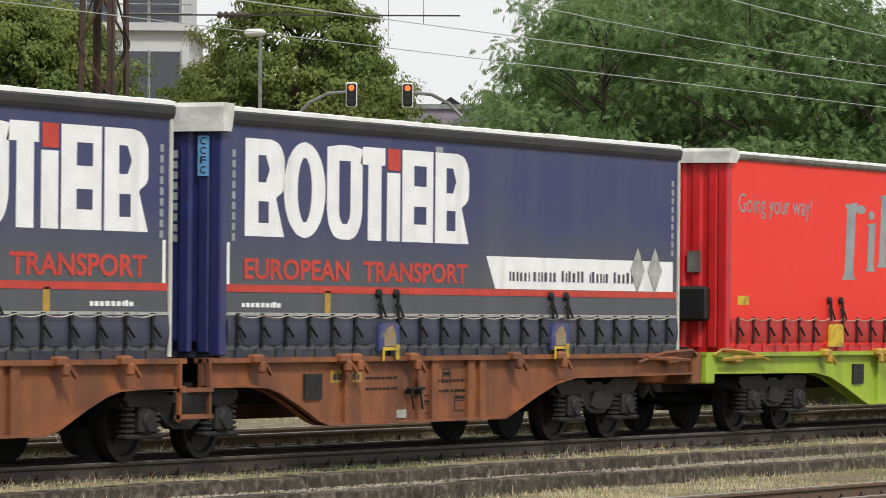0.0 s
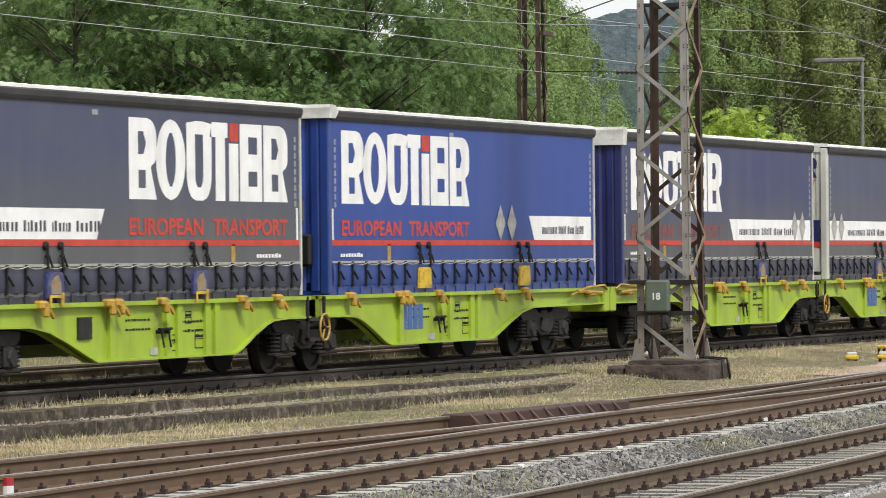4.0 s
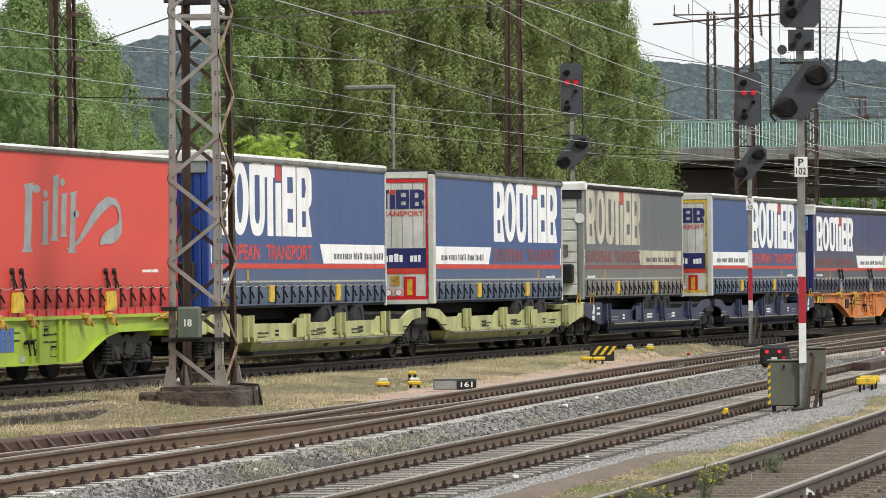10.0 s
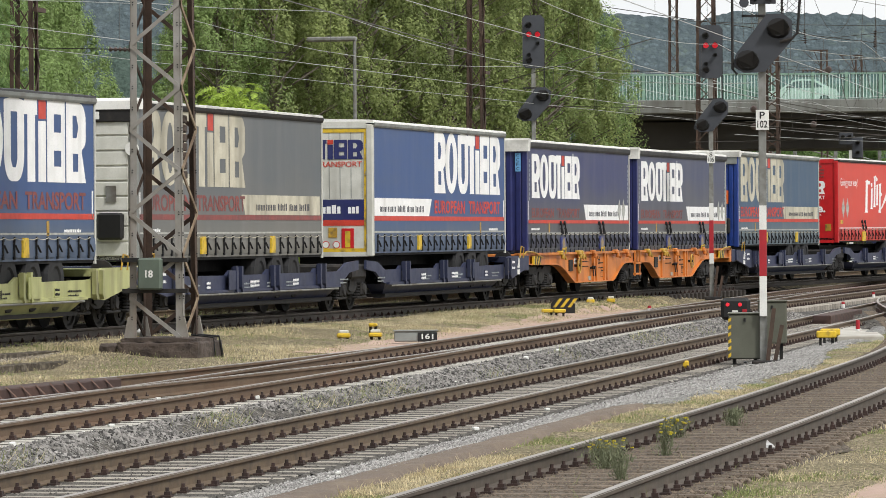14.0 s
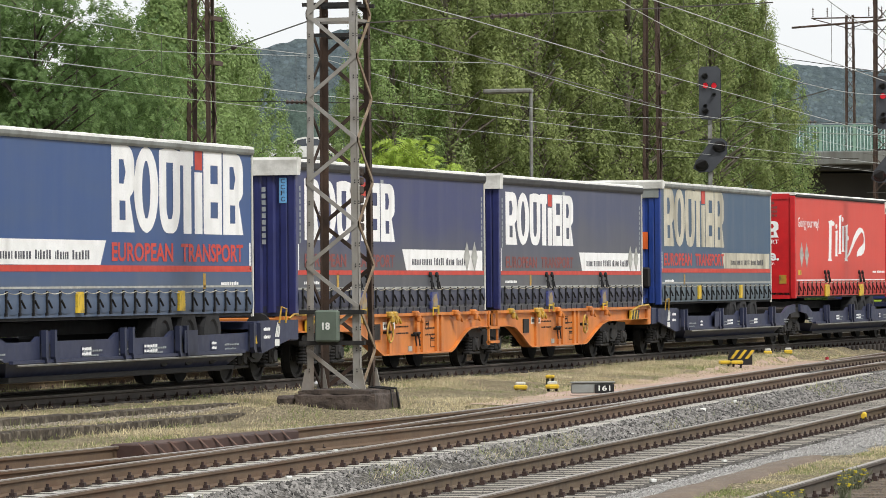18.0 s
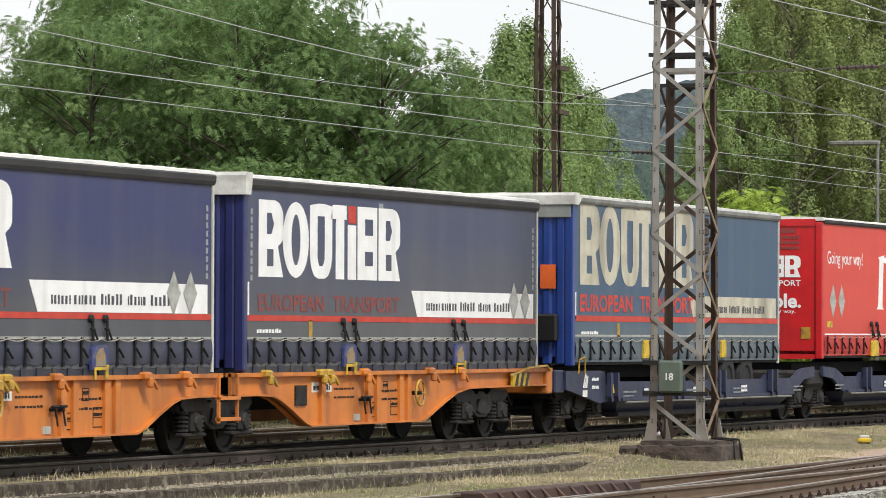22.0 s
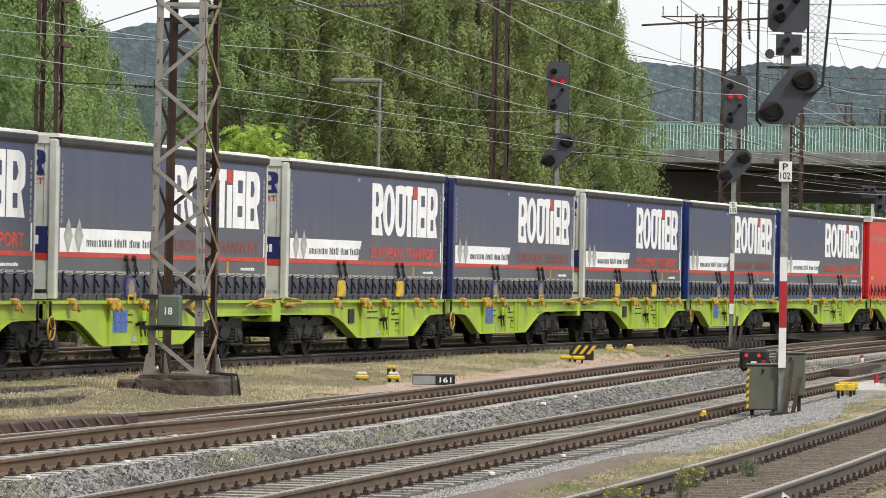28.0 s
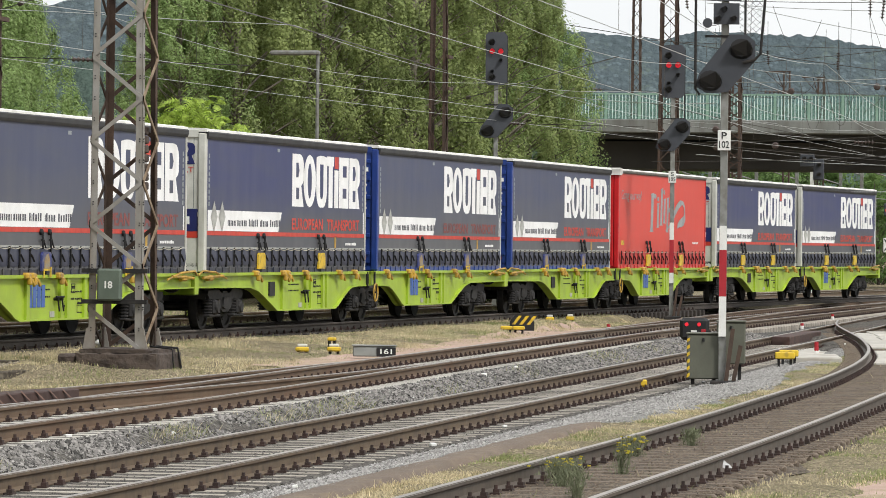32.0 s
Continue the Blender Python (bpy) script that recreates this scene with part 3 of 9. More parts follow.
def build_tracks():
    bed("ballast_bed", LINE_2, 20, 200, -1.9, 1.7, 0.021, M_ballast_d, "dark grey crushed stone ballast under the switch track")
    bed("ballast_bed", LINE_2A, 20, 80, -1.2, 1.5, 0.016, M_ballast_b, "brownish ballast under the diverging track")
    bed("ballast_bed", LINE_3, 20, 200, -1.7, 1.9, 0.019, M_ballast_d, "grey ballast with old sleepers showing")
    bed("ballast_bed", LINE_4, 20, 138, -1.35, 1.35, 0.025, M_ballast_b, "brown weathered ballast of the siding")
    bed("ballast_bed", [(p[0], p[1]) for p in LINE_5], 108, 240, -2.0, 2.2, 0.03, M_ballast, "grey ballast of the far tracks")
    # this bed, its rails and its sleepers are darker than the other tracks'
    bed("ballast_bed", [(x, train_y(x)) for x in range(0, 261, 4)], 20, 250, -1.0, 0.95, 0.012, M_ballast_train, "dark brown ballast under the passing train")
    bed("gravel_path", LINE_3, 26, 112, -3.1, -1.55, 0.02, M_gravel, "fine grey gravel beside the middle track", 0.5,
        lambda x: along(((26, -1.9), (50, -2.0), (58, -2.3), (66, -2.8), (78, -3.0), (86, -2.4), (95, -2.3), (112, -2.0)), x))
    bed("asphalt_strip", LINE_3, 24, 60, -2.55, -1.95, 0.035, M_asphalt, "strip of old brown asphalt beside the track", 0.12)
    bed("gravel_path", LINE_4, 34, 110, -5.0, -2.2, 0.0, M_pink, "pinkish gravel path beyond the grass", 0.35)
    bed("gravel_strip", LINE_2, 80, 125, 1.75, 3.0, 0.0, M_pink, "strip of bare pinkish gravel beside the switch track", 0.4)
    train = [(x, train_y(x)) for x in np.arange(-60, 261, 3.0)]
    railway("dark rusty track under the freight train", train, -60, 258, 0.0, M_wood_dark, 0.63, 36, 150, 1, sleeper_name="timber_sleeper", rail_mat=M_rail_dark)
    railway("rusty track behind the freight train", LINE_0, -60, 258, 0.0, M_wood, 0.65, 40, 120, 2, sleeper_name="timber_sleeper")
    railway("switch track with pale concrete sleepers", LINE_2, -20, 258, -0.2, M_sleeper_new, 0.6, 30, 175, 3, 2.6, rail_mat=M_rail_red)
    railway("rusty diverging track joining at the switch", LINE_2A, -20, 79, -0.2, M_wood, 0.62, 30, 52, 4, 2.4, "timber_sleeper", rail_mat=M_rail_red)
    railway("middle track with weathered sleepers in grey ballast", LINE_3, -20, 258, -0.4, M_sleeper, 0.63, 28, 165, 5, 2.5)
    railway("curved siding with old timber sleepers and weeds", LINE_4, -20, 140, -0.3, M_wood, 0.65, 28, 128, 6, 2.5, "timber_sleeper", rail_mat=M_rail_grey)
    railway("far track in grey ballast", LINE_5, 108, 258, -0.2, M_sleeper, 0.6, 112, 170, 7, 2.6)


build_ground()
build_tracks()

# ---- the freight train
# distance run by the train, in metres, at t seconds
def run(t):
    drift = np.interp(t, (0, 4, 9, 13, 19, 23, 26, 29, 32), (-0.07, 0.06, 0.12, -0.1, -0.1, 0.0, 0.2, 0.1, -0.4))
    return 1.31357e-4 * t ** 3 - 4.02269e-2 * t ** 2 + 9.92521 * t - 48.128 + float(drift)


BOX_L, BOX_W = 13.4, 1.25
MOVERS = []      # (thing, place of its front along the train, its length)
WHEELS = []      # (wheelset, x on its bogie)


def on_track(front, length, t):
    x0 = front - run(t)
    x1 = x0 + length
    y0, y1 = train_y(x0), train_y(x1)
    return Matrix.Translation((x0, y0, 0)) @ Matrix.Rotation(math.atan2(y1 - y0, x1 - x0), 4, "Z")


def quad_logo(w, h):
    """Seven stout rounded shapes with closed slots, as wide and high as the printed mark."""
    s = Shape()
    u = w / 6.1

    def bow(z, top, low):
        """How far an edge with rounded corners draws in, by the height on it."""
        d = 0.0
        if z > 1 - top:
            d = 1 - math.sqrt(max(0.0, 1 - ((z - 1 + top) / top) ** 2))
        elif z < low:
            d = 1 - math.sqrt(max(0.0, 1 - ((low - z) / low) ** 2))
        return d

    def rows(x0, x1, spans, n=36):
        """Level strips from the spans that a shape covers at each height."""
        for i in range(n):
            a, b = i / n, (i + 1) / n
            p, q = spans(a), spans(b)
            m = spans((a + b) / 2)
            if len(p) != len(m):
                p = m
            if len(q) != len(m):
                q = m
            for (pa, pb), (qa, qb) in zip(p, q):
                s.add([(x0 + (x1 - x0) * x, 0, z * h) for x, z in ((pa, a), (pb, a), (qb, b), (qa, b))], [(0, 1, 2, 3)])

    def stout(z):
        right = 1.0 - 0.34 * bow((z - 0.4) / 0.6, 0.4, 0.25) if z > 0.4 else 0.78 + 0.22 * (0.4 - z) / 0.4
        if 0.55 < z < 0.83:
            return [(0.0, 0.33), (0.62 - 0.1 * abs(z - 0.69) / 0.14, right)]
        if 0.15 < z < 0.36:
            return [(0.0, 0.34), (0.6, right)]
        return [(0.0, right)]

    def ring(z):
        o = 0.5 * math.sqrt(max(0.004, 1 - (2 * z - 1) ** 2))
        if 0.17 < z < 0.83:
            q = 0.17 * math.sqrt(max(0.0, 1 - ((z - 0.5) / 0.33) ** 2))
            return [(0.5 - o, 0.5 - q), (0.5 + q, 0.5 + o)]
        return [(0.5 - o, 0.5 + o)]

    def pot(z):
        d = 0.36 * bow(z, 0.001, 0.35)
        if 0.17 < z < 0.84:
            e = 0.14 * bow((z - 0.17) / 0.67, 0.001, 0.2)
            return [(d, 0.34 + e), (0.66 - e, 1 - d)]
        return [(d, 1 - d)]

    def comb(z):
        if 0.19 < z < 0.39 or 0.6 < z < 0.82:
            return [(0.0, 0.38), (0.78, 1.0)]
        return [(0.0, 1.0)]

    rows(0, 0.99 * u, stout)
    rows(0.97 * u, 2.05 * u, ring)
    rows(2.09 * u, 3.04 * u, pot)
    s.plate([(2.98 * u, h * 0.81), (3.66 * u, h * 0.81), (3.66 * u, h), (3.06 * u, h)], 0, 0.004)
    s.plate([(3.2 * u, 0), (3.56 * u, 0), (3.56 * u, h * 0.81), (3.2 * u, h * 0.81)], 0, 0.004)
    s.plate([(3.72 * u, 0), (4.08 * u, 0), (4.08 * u, h * 0.74), (3.72 * u, h * 0.74)], 0, 0.004)
    rows(4.14 * u, 5.02 * u, comb)
    rows(5.08 * u, 6.07 * u, stout)
    return s


def script_mark(w, h):
    """Slanting strokes of uneven height with flared feet, climbing to the side, as the printed red-curtain mark has them."""
    s = Shape()
    k = 0.1 * h

    def stroke(x, z0, z1, wd):
        pts = [(-0.35, 0.0), (1.35, 0.0), (1.05, 0.05), (1.0, 0.12), (1.0, 0.93), (1.2, 1.0), (-0.3, 0.96), (0.0, 0.9), (0.0, 0.12), (-0.05, 0.05)]
        s.plate([((x + wd * a) * w + k * (z0 + (z1 - z0) * b), (z0 + (z1 - z0) * b) * h) for a, b in pts], 0, 0.004)

    for x, z0, z1, wd in ((0.06, 0.0, 0.88, 0.13), (0.4, 0.1, 0.66, 0.1), (0.58, 0.15, 1.0, 0.1), (0.75, 0.2, 0.77, 0.1), (0.93, 0.0, 0.8, 0.1)):
        stroke(x, z0, z1, wd)
    for x, z, wd in ((0.3, 0.8, 0.16), (0.47, 0.74, 0.1), (0.8, 0.9, 0.1), (1.07, 0.5, 0.11)):
        c = [(x * w + wd * w * 0.5 * math.cos(0.7854 * i), z * h + 0.055 * h * math.sin(0.7854 * i)) for i in range(8)]
        s.plate(c, 0, 0.004)
    return s


def ribbon(w, h):
    """The curling ribbon beside the slanting mark: a band of changing width along a bent line."""
    line = ((0.0, -0.02, 0.03), (0.1, 0.02, 0.05), (0.22, 0.14, 0.08), (0.36, 0.36, 0.12), (0.5, 0.6, 0.17), (0.63, 0.77, 0.2), (0.76, 0.88, 0.19), (0.87, 0.88, 0.13), (0.945, 0.78, 0.08),
            (0.975, 0.62, 0.05), (0.97, 0.48, 0.09), (0.93, 0.36, 0.22), (0.85, 0.26, 0.28), (0.75, 0.2, 0.26), (0.66, 0.15, 0.16), (0.6, 0.06, 0.03))
    s = Shape()
    vs = []
    for i, (x, z, wd) in enumerate(line):
        a, b = line[max(0, i - 1)], line[min(len(line) - 1, i + 1)]
        d = Vector((b[0] - a[0], b[1] - a[1])).normalized()
        vs += [((x - d.y * wd * 0.4) * w, 0, (z + d.x * wd * 0.5) * h), ((x + d.y * wd * 0.4) * w, 0, (z - d.x * wd * 0.5) * h)]
    return s.add(vs, [(2 * i, 2 * i + 1, 2 * i + 3, 2 * i + 2) for i in range(len(line) - 1)])


def bars(w, h, n, seed, gap=0.3):
    """Unreadable small print as a row of plain bars of uneven height, with gaps between words."""
    s, r = Shape(), random.Random(seed)
    widths = [r.uniform(0.6, 1.4) for i in range(n)]
    k = w / sum(widths)
    x = 0.0
    for i, q in enumerate(widths):
        if i % 7 != 6 or n < 12:
            hh = h * r.choice((0.55, 0.58, 0.6, 0.6, 0.72))
            z = 0.0
            s.plate([(x, z), (x + q * k * (1 - gap), z), (x + q * k * (1 - gap), hh), (x, hh)], 0, 0.004)
        x += q * k
    return s


LOGO = quad_logo(6.05, 1.2).mesh("logo", M_letter)
LOGO_OLD = quad_logo(6.05, 1.2).mesh("logo", M_letter_old)
LOGO_DOOR = {m.name: quad_logo(2.1, 0.43).mesh("door_logo", m) for m in (M_navy, M_letter)}
LOGO_DOT = Shape().plate([(3.71, 0.92), (4.05, 0.92), (4.05, 1.2), (3.71, 1.2)], 0, 0.004)
DOT = LOGO_DOT.mesh("logo_dot", M_red_print)
SLOGAN = [letters(w, 0.25, wd, M_red_print, bold=0.025) for w, wd in (("EUROPEAN", 2.68), ("TRANSPORT", 2.95))]
SLOGAN_OLD = [letters(w, 0.25, wd, M_red_old, bold=0.025) for w, wd in (("EUROPEAN", 2.68), ("TRANSPORT", 2.95))]
WAY = letters("Going your way!", 0.36, 2.9, M_letter)
WAY_OLD = letters("Going your way!", 0.36, 2.9, M_grey_print)
WEB = bars(4.2, 0.2, 34, 3, 0.5).mesh("small_print", mat("faded_dark_print", rgb("4a4a52"), 0.6))
WEB_W = bars(1.9, 0.1, 18, 4).mesh("small_print", M_letter)
TINY = bars(1.0, 0.09, 9, 5).mesh("small_print", M_letter)
MARK = script_mark(2.8, 1.34).mesh("logo", M_letter)
MARK_OLD = script_mark(2.8, 1.34).mesh("logo", M_grey_print)
CURL = ribbon(3.1, 0.95).mesh("logo_ribbon", M_letter)
CURL_OLD = ribbon(3.1, 0.95).mesh("logo_ribbon", M_grey_print)


def strap_mesh(name, material):
    s = Shape().box(-0.022, 0.022, -0.035, -0.012, 0.06, 0.4)
    s.box(-0.034, 0.034, -0.04, -0.02, 0.34, 0.42)
    s.rod((0.0, -0.045, 0.27), (0.13, -0.06, 0.15), 0.019, 5)
    s.box(-0.03, 0.03, -0.035, 0.0, 0.03, 0.08)
    return s.mesh(name, material)


STRAP = strap_mesh("strap", M_strap)
STRAP_RED = strap_mesh("strap", mat("dark_red_strap", rgb("3a1214"), 0.7))


def lift_plate(material):
    s = Shape().plate([(-0.29, 0.0), (0.29, 0.0), (0.27, 0.4), (0.21, 0.47), (-0.21, 0.47), (-0.27, 0.4)], -0.06, -0.02)
    return s.mesh("lift_plate", material)


def clamp_mesh():
    """A black folding clamp: a rounded pad above the plate with its slack strap."""
    s = Shape().turn([(0.0, -0.06), (0.05, -0.055), (0.06, -0.03), (0.06, -0.01)], 10, "y", (0, 0, 0.74))
    s.rod((0, -0.05, 0.74), (0.0, -0.06, 0.44), 0.022, 6).rod((-0.05, -0.05, 0.6), (0.05, -0.05, 0.6), 0.025, 5)
    return s.rod((0.0, -0.07, 0.6), (0.1, -0.08, 0.46), 0.016, 5).mesh("clamp", M_strap)


CORD, CODE = Shape(), Shape()
for ci in range(21):
    cx = 0.35 + 0.6 * ci
    CORD.path([(cx + 0.6 * k / 4, -0.05, 0.47 - 0.035 * (1 - (k / 2 - 1) ** 2)) for k in range(5)], 0.007, 4)
CORD = CORD.mesh("cord", M_letter_old)
for ci in range(9):
    CODE.plate([(0, ci * 0.12), (0.075, ci * 0.12), (0.075, ci * 0.12 + 0.085), (0, ci * 0.12 + 0.085)], 0, 0.003)
CODE = CODE.mesh("code_print", M_grey_print)
TAB = Shape().plate([(0, 0), (0.2, 0), (0.2, 0.07), (0, 0.07)], 0, 0.003).mesh("code_print", M_grey_print)

PLATE = {"blue": lift_plate(mat("scuffed_blue_plate", rgb("31386a"), 0.5, col2=rgb("3a4275"), scale=3, dirt=rgb("8c8474"), dirt_amt=0.3, dirt_scale=5)),
         "yellow": lift_plate(M_yellow)}
PATCH = Shape().plate([(-0.15, 0.1), (0.17, 0.1), (0.17, 0.25), (0.08, 0.36), (-0.05, 0.33), (-0.15, 0.24)], -0.064, -0.06).mesh("scuff_plate", mat("bare_scuffed_metal", rgb("8d8878"), 0.55, 0.2, col2=rgb("a8823e"), scale=9, dirt=rgb("5a5048"), dirt_amt=0.4, dirt_scale=8))
HOOK = Shape().box(-0.2, 0.22, -0.075, -0.06, 0.05, 0.09).box(-0.2, -0.16, -0.075, -0.06, -0.08, 0.07).box(0.16, 0.24, -0.08, -0.06, -0.06, 0.12).mesh("hook_bar", M_yellow)
CLAMP = clamp_mesh()


def flap_mesh(material):
    """The lower hem of the tarpaulin, drawn in by each strap and bulging between them."""
    xs, zs = np.linspace(0.12, BOX_L - 0.06, 170), (0.15, 0.19, 0.25, 0.32, 0.39, 0.455)
    vs, n = [], len(zs)
    for x in xs:
        for j, z in enumerate(zs):
            u = (x - 0.35) / 0.6
            bulge = abs(math.sin(math.pi * u)) ** 0.7
            vs.append((x, -BOX_W - 0.006 - 0.022 * bulge * math.sin(math.pi * (0.1 + 0.8 * j / 5)) - 0.008 * noise.noise((x * 2.5, z * 5, 1)), z - (0.025 * bulge if j == 0 else 0)))
    return Shape().add(vs, [(i * n + j, (i + 1) * n + j, (i + 1) * n + j + 1, i * n + j + 1) for i in range(len(xs) - 1) for j in range(n - 1)]).mesh("lower_hem", material, True)


C_hem = curtain_mat("navy_hem", rgb("3b3e4e"), rgb("303344"), 0.1, 0.3, 0.45)
C_hemred = curtain_mat("dirty_red_hem", rgb("b8302a"), rgb("a02a26"), 0.1, 0.3, 0.35)
HEMS = {}


def curtain_mesh(material, h):
    """A tarpaulin side with slight folds, drawn in along its straps."""
    xs, zs = np.linspace(0.12, BOX_L - 0.06, 110), (0.07, 0.16, 0.28, 0.40, 0.52, 0.64, 0.9, 1.3, 1.8, 2.3, h - 0.09)
    vs, n = [], len(zs)
    for x in xs:
        for z in zs:
            lowz = max(0.0, 1 - abs(z - 0.25) / 0.32)
            y = -BOX_W + 0.012 * math.sin(x * 10.47 + 0.5) * lowz + 0.004 * noise.noise((x * 0.8, z * 0.5, 3.0)) * min(1, z * 2)
            vs.append((x, y, z))
    fs = [(i * n + j, (i + 1) * n + j, (i + 1) * n + j + 1, i * n + j + 1) for i in range(len(xs) - 1) for j in range(n - 1)]
    return Shape().add(vs, fs).mesh("curtain", material, True)


CURTAINS, COMMON, RAILS, ROLLS, POSTS = {}, {}, {}, {}, {}


def box_common(h):
    """Meshes that every box of one height shares."""
    if h in COMMON:
        return COMMON[h]
    roof = Shape()
    pts = [(-BOX_W - 0.035, h - 0.075), (-BOX_W - 0.03, h - 0.02), (-BOX_W + 0.06, h), (0, h + 0.03), (BOX_W - 0.06, h), (BOX_W + 0.03, h - 0.02), (BOX_W + 0.035, h - 0.075)]
    xs = np.linspace(-0.02, BOX_L + 0.02, 68)
    vs = []
    for i, x in enumerate(xs):
        sag = (0.006 if i % 2 else 0.0) + 0.008 * noise.noise((x * 0.9, h, 2.0))
        vs += [(x, y, z - (sag if abs(y) > 1 else 0.0)) for y, z in pts]
    k = len(pts)
    roof.add(vs, [((i - 1) * k + j, (i - 1) * k + j + 1, i * k + j + 1, i * k + j) for i in range(1, len(xs)) for j in range(k - 1)])
    roof.add([(-0.02, y, z) for y, z in pts], [tuple(range(k))])
    roof.add([(BOX_L + 0.02, y, z) for y, z in pts], [tuple(range(k))])
    def roll(drop):
        """The rolled rail under the roof's edge, round towards the front."""
        v = Shape()
        for k in (-1, 1):
            prof = [(-0.01, -drop), (0.028, -drop), (0.05, -drop * 0.75), (0.055, -drop * 0.4), (0.03, -0.06), (-0.01, -0.06)]
            ring_v = [(x, k * (BOX_W + a), h + z) for x in (0.05, BOX_L) for a, z in prof]
            v.add(ring_v, [tuple(range(6)), tuple(range(11, 5, -1))] + [(i, i + 6, (i + 1) % 6 + 6, (i + 1) % 6) for i in range(6)])
        return v.mesh("valance", M_rubber)

    val, thin = roll(0.215 if h < 3 else 0.165), roll(0.135)
    rail = Shape().box(0, BOX_L, -BOX_W + 0.005, BOX_W - 0.005, -0.02, 0.17)
    for i in range(26):
        rail.box(0.35 + i * 0.5, 0.5 + i * 0.5, -BOX_W - 0.012, -BOX_W + 0.01, -0.05, 0.09)
    back = Shape().box(0.1, BOX_L - 0.05, BOX_W - 0.03, BOX_W, 0.05, h - 0.2)
    rear = Shape().box(BOX_L - 0.06, BOX_L, -BOX_W, BOX_W, 0.05, h - 0.08)
    post = Shape().box(BOX_L - 0.055, BOX_L + 0.008, -BOX_W - 0.02, -BOX_W + 0.02, 0.0, h - 0.1)
    COMMON[h] = dict(roof=roof.mesh("roof", M_white, False), val=val, thin=thin, rail=rail.mesh("bottom_rail", mat("dark_blue_rail", rgb("24283a"), 0.5, col2=rgb("2e3036"), dirt=rgb("4a4640"), dirt_amt=0.4, scale=3)),
                     back=back.mesh("far_curtain", C_navy), rear=rear.mesh("rear_wall", M_dark), post=post.mesh("rear_post", M_steel))
    return COMMON[h]


def front_panel(h):
    """A corrugated front wall with corner posts."""
    pts = []
    for i in range(9):
        y = -1.12 + i * 0.25
        pts += [(y, 0.0), (y + 0.04, -0.035), (y + 0.14, -0.035), (y + 0.18, 0.0)]
    pts += [(1.15, 0.0), (1.15, 0.05), (-1.15, 0.05)]
    n = len(pts)
    vs = [(x, y, z) for z in (0.05, h - 0.1) for y, x in pts]
    return Shape().add(vs, [tuple(range(n)), tuple(range(2 * n - 1, n - 1, -1))] + [(i, i + n, (i + 1) % n + n, (i + 1) % n) for i in range(n)])


def corner_post(h, side):
    a, b = sorted((side * (BOX_W + 0.012), side * (BOX_W - 0.14)))
    return Shape().soft_box(-0.04, 0.13, a, b, 0.0, h - 0.1, 0.02)


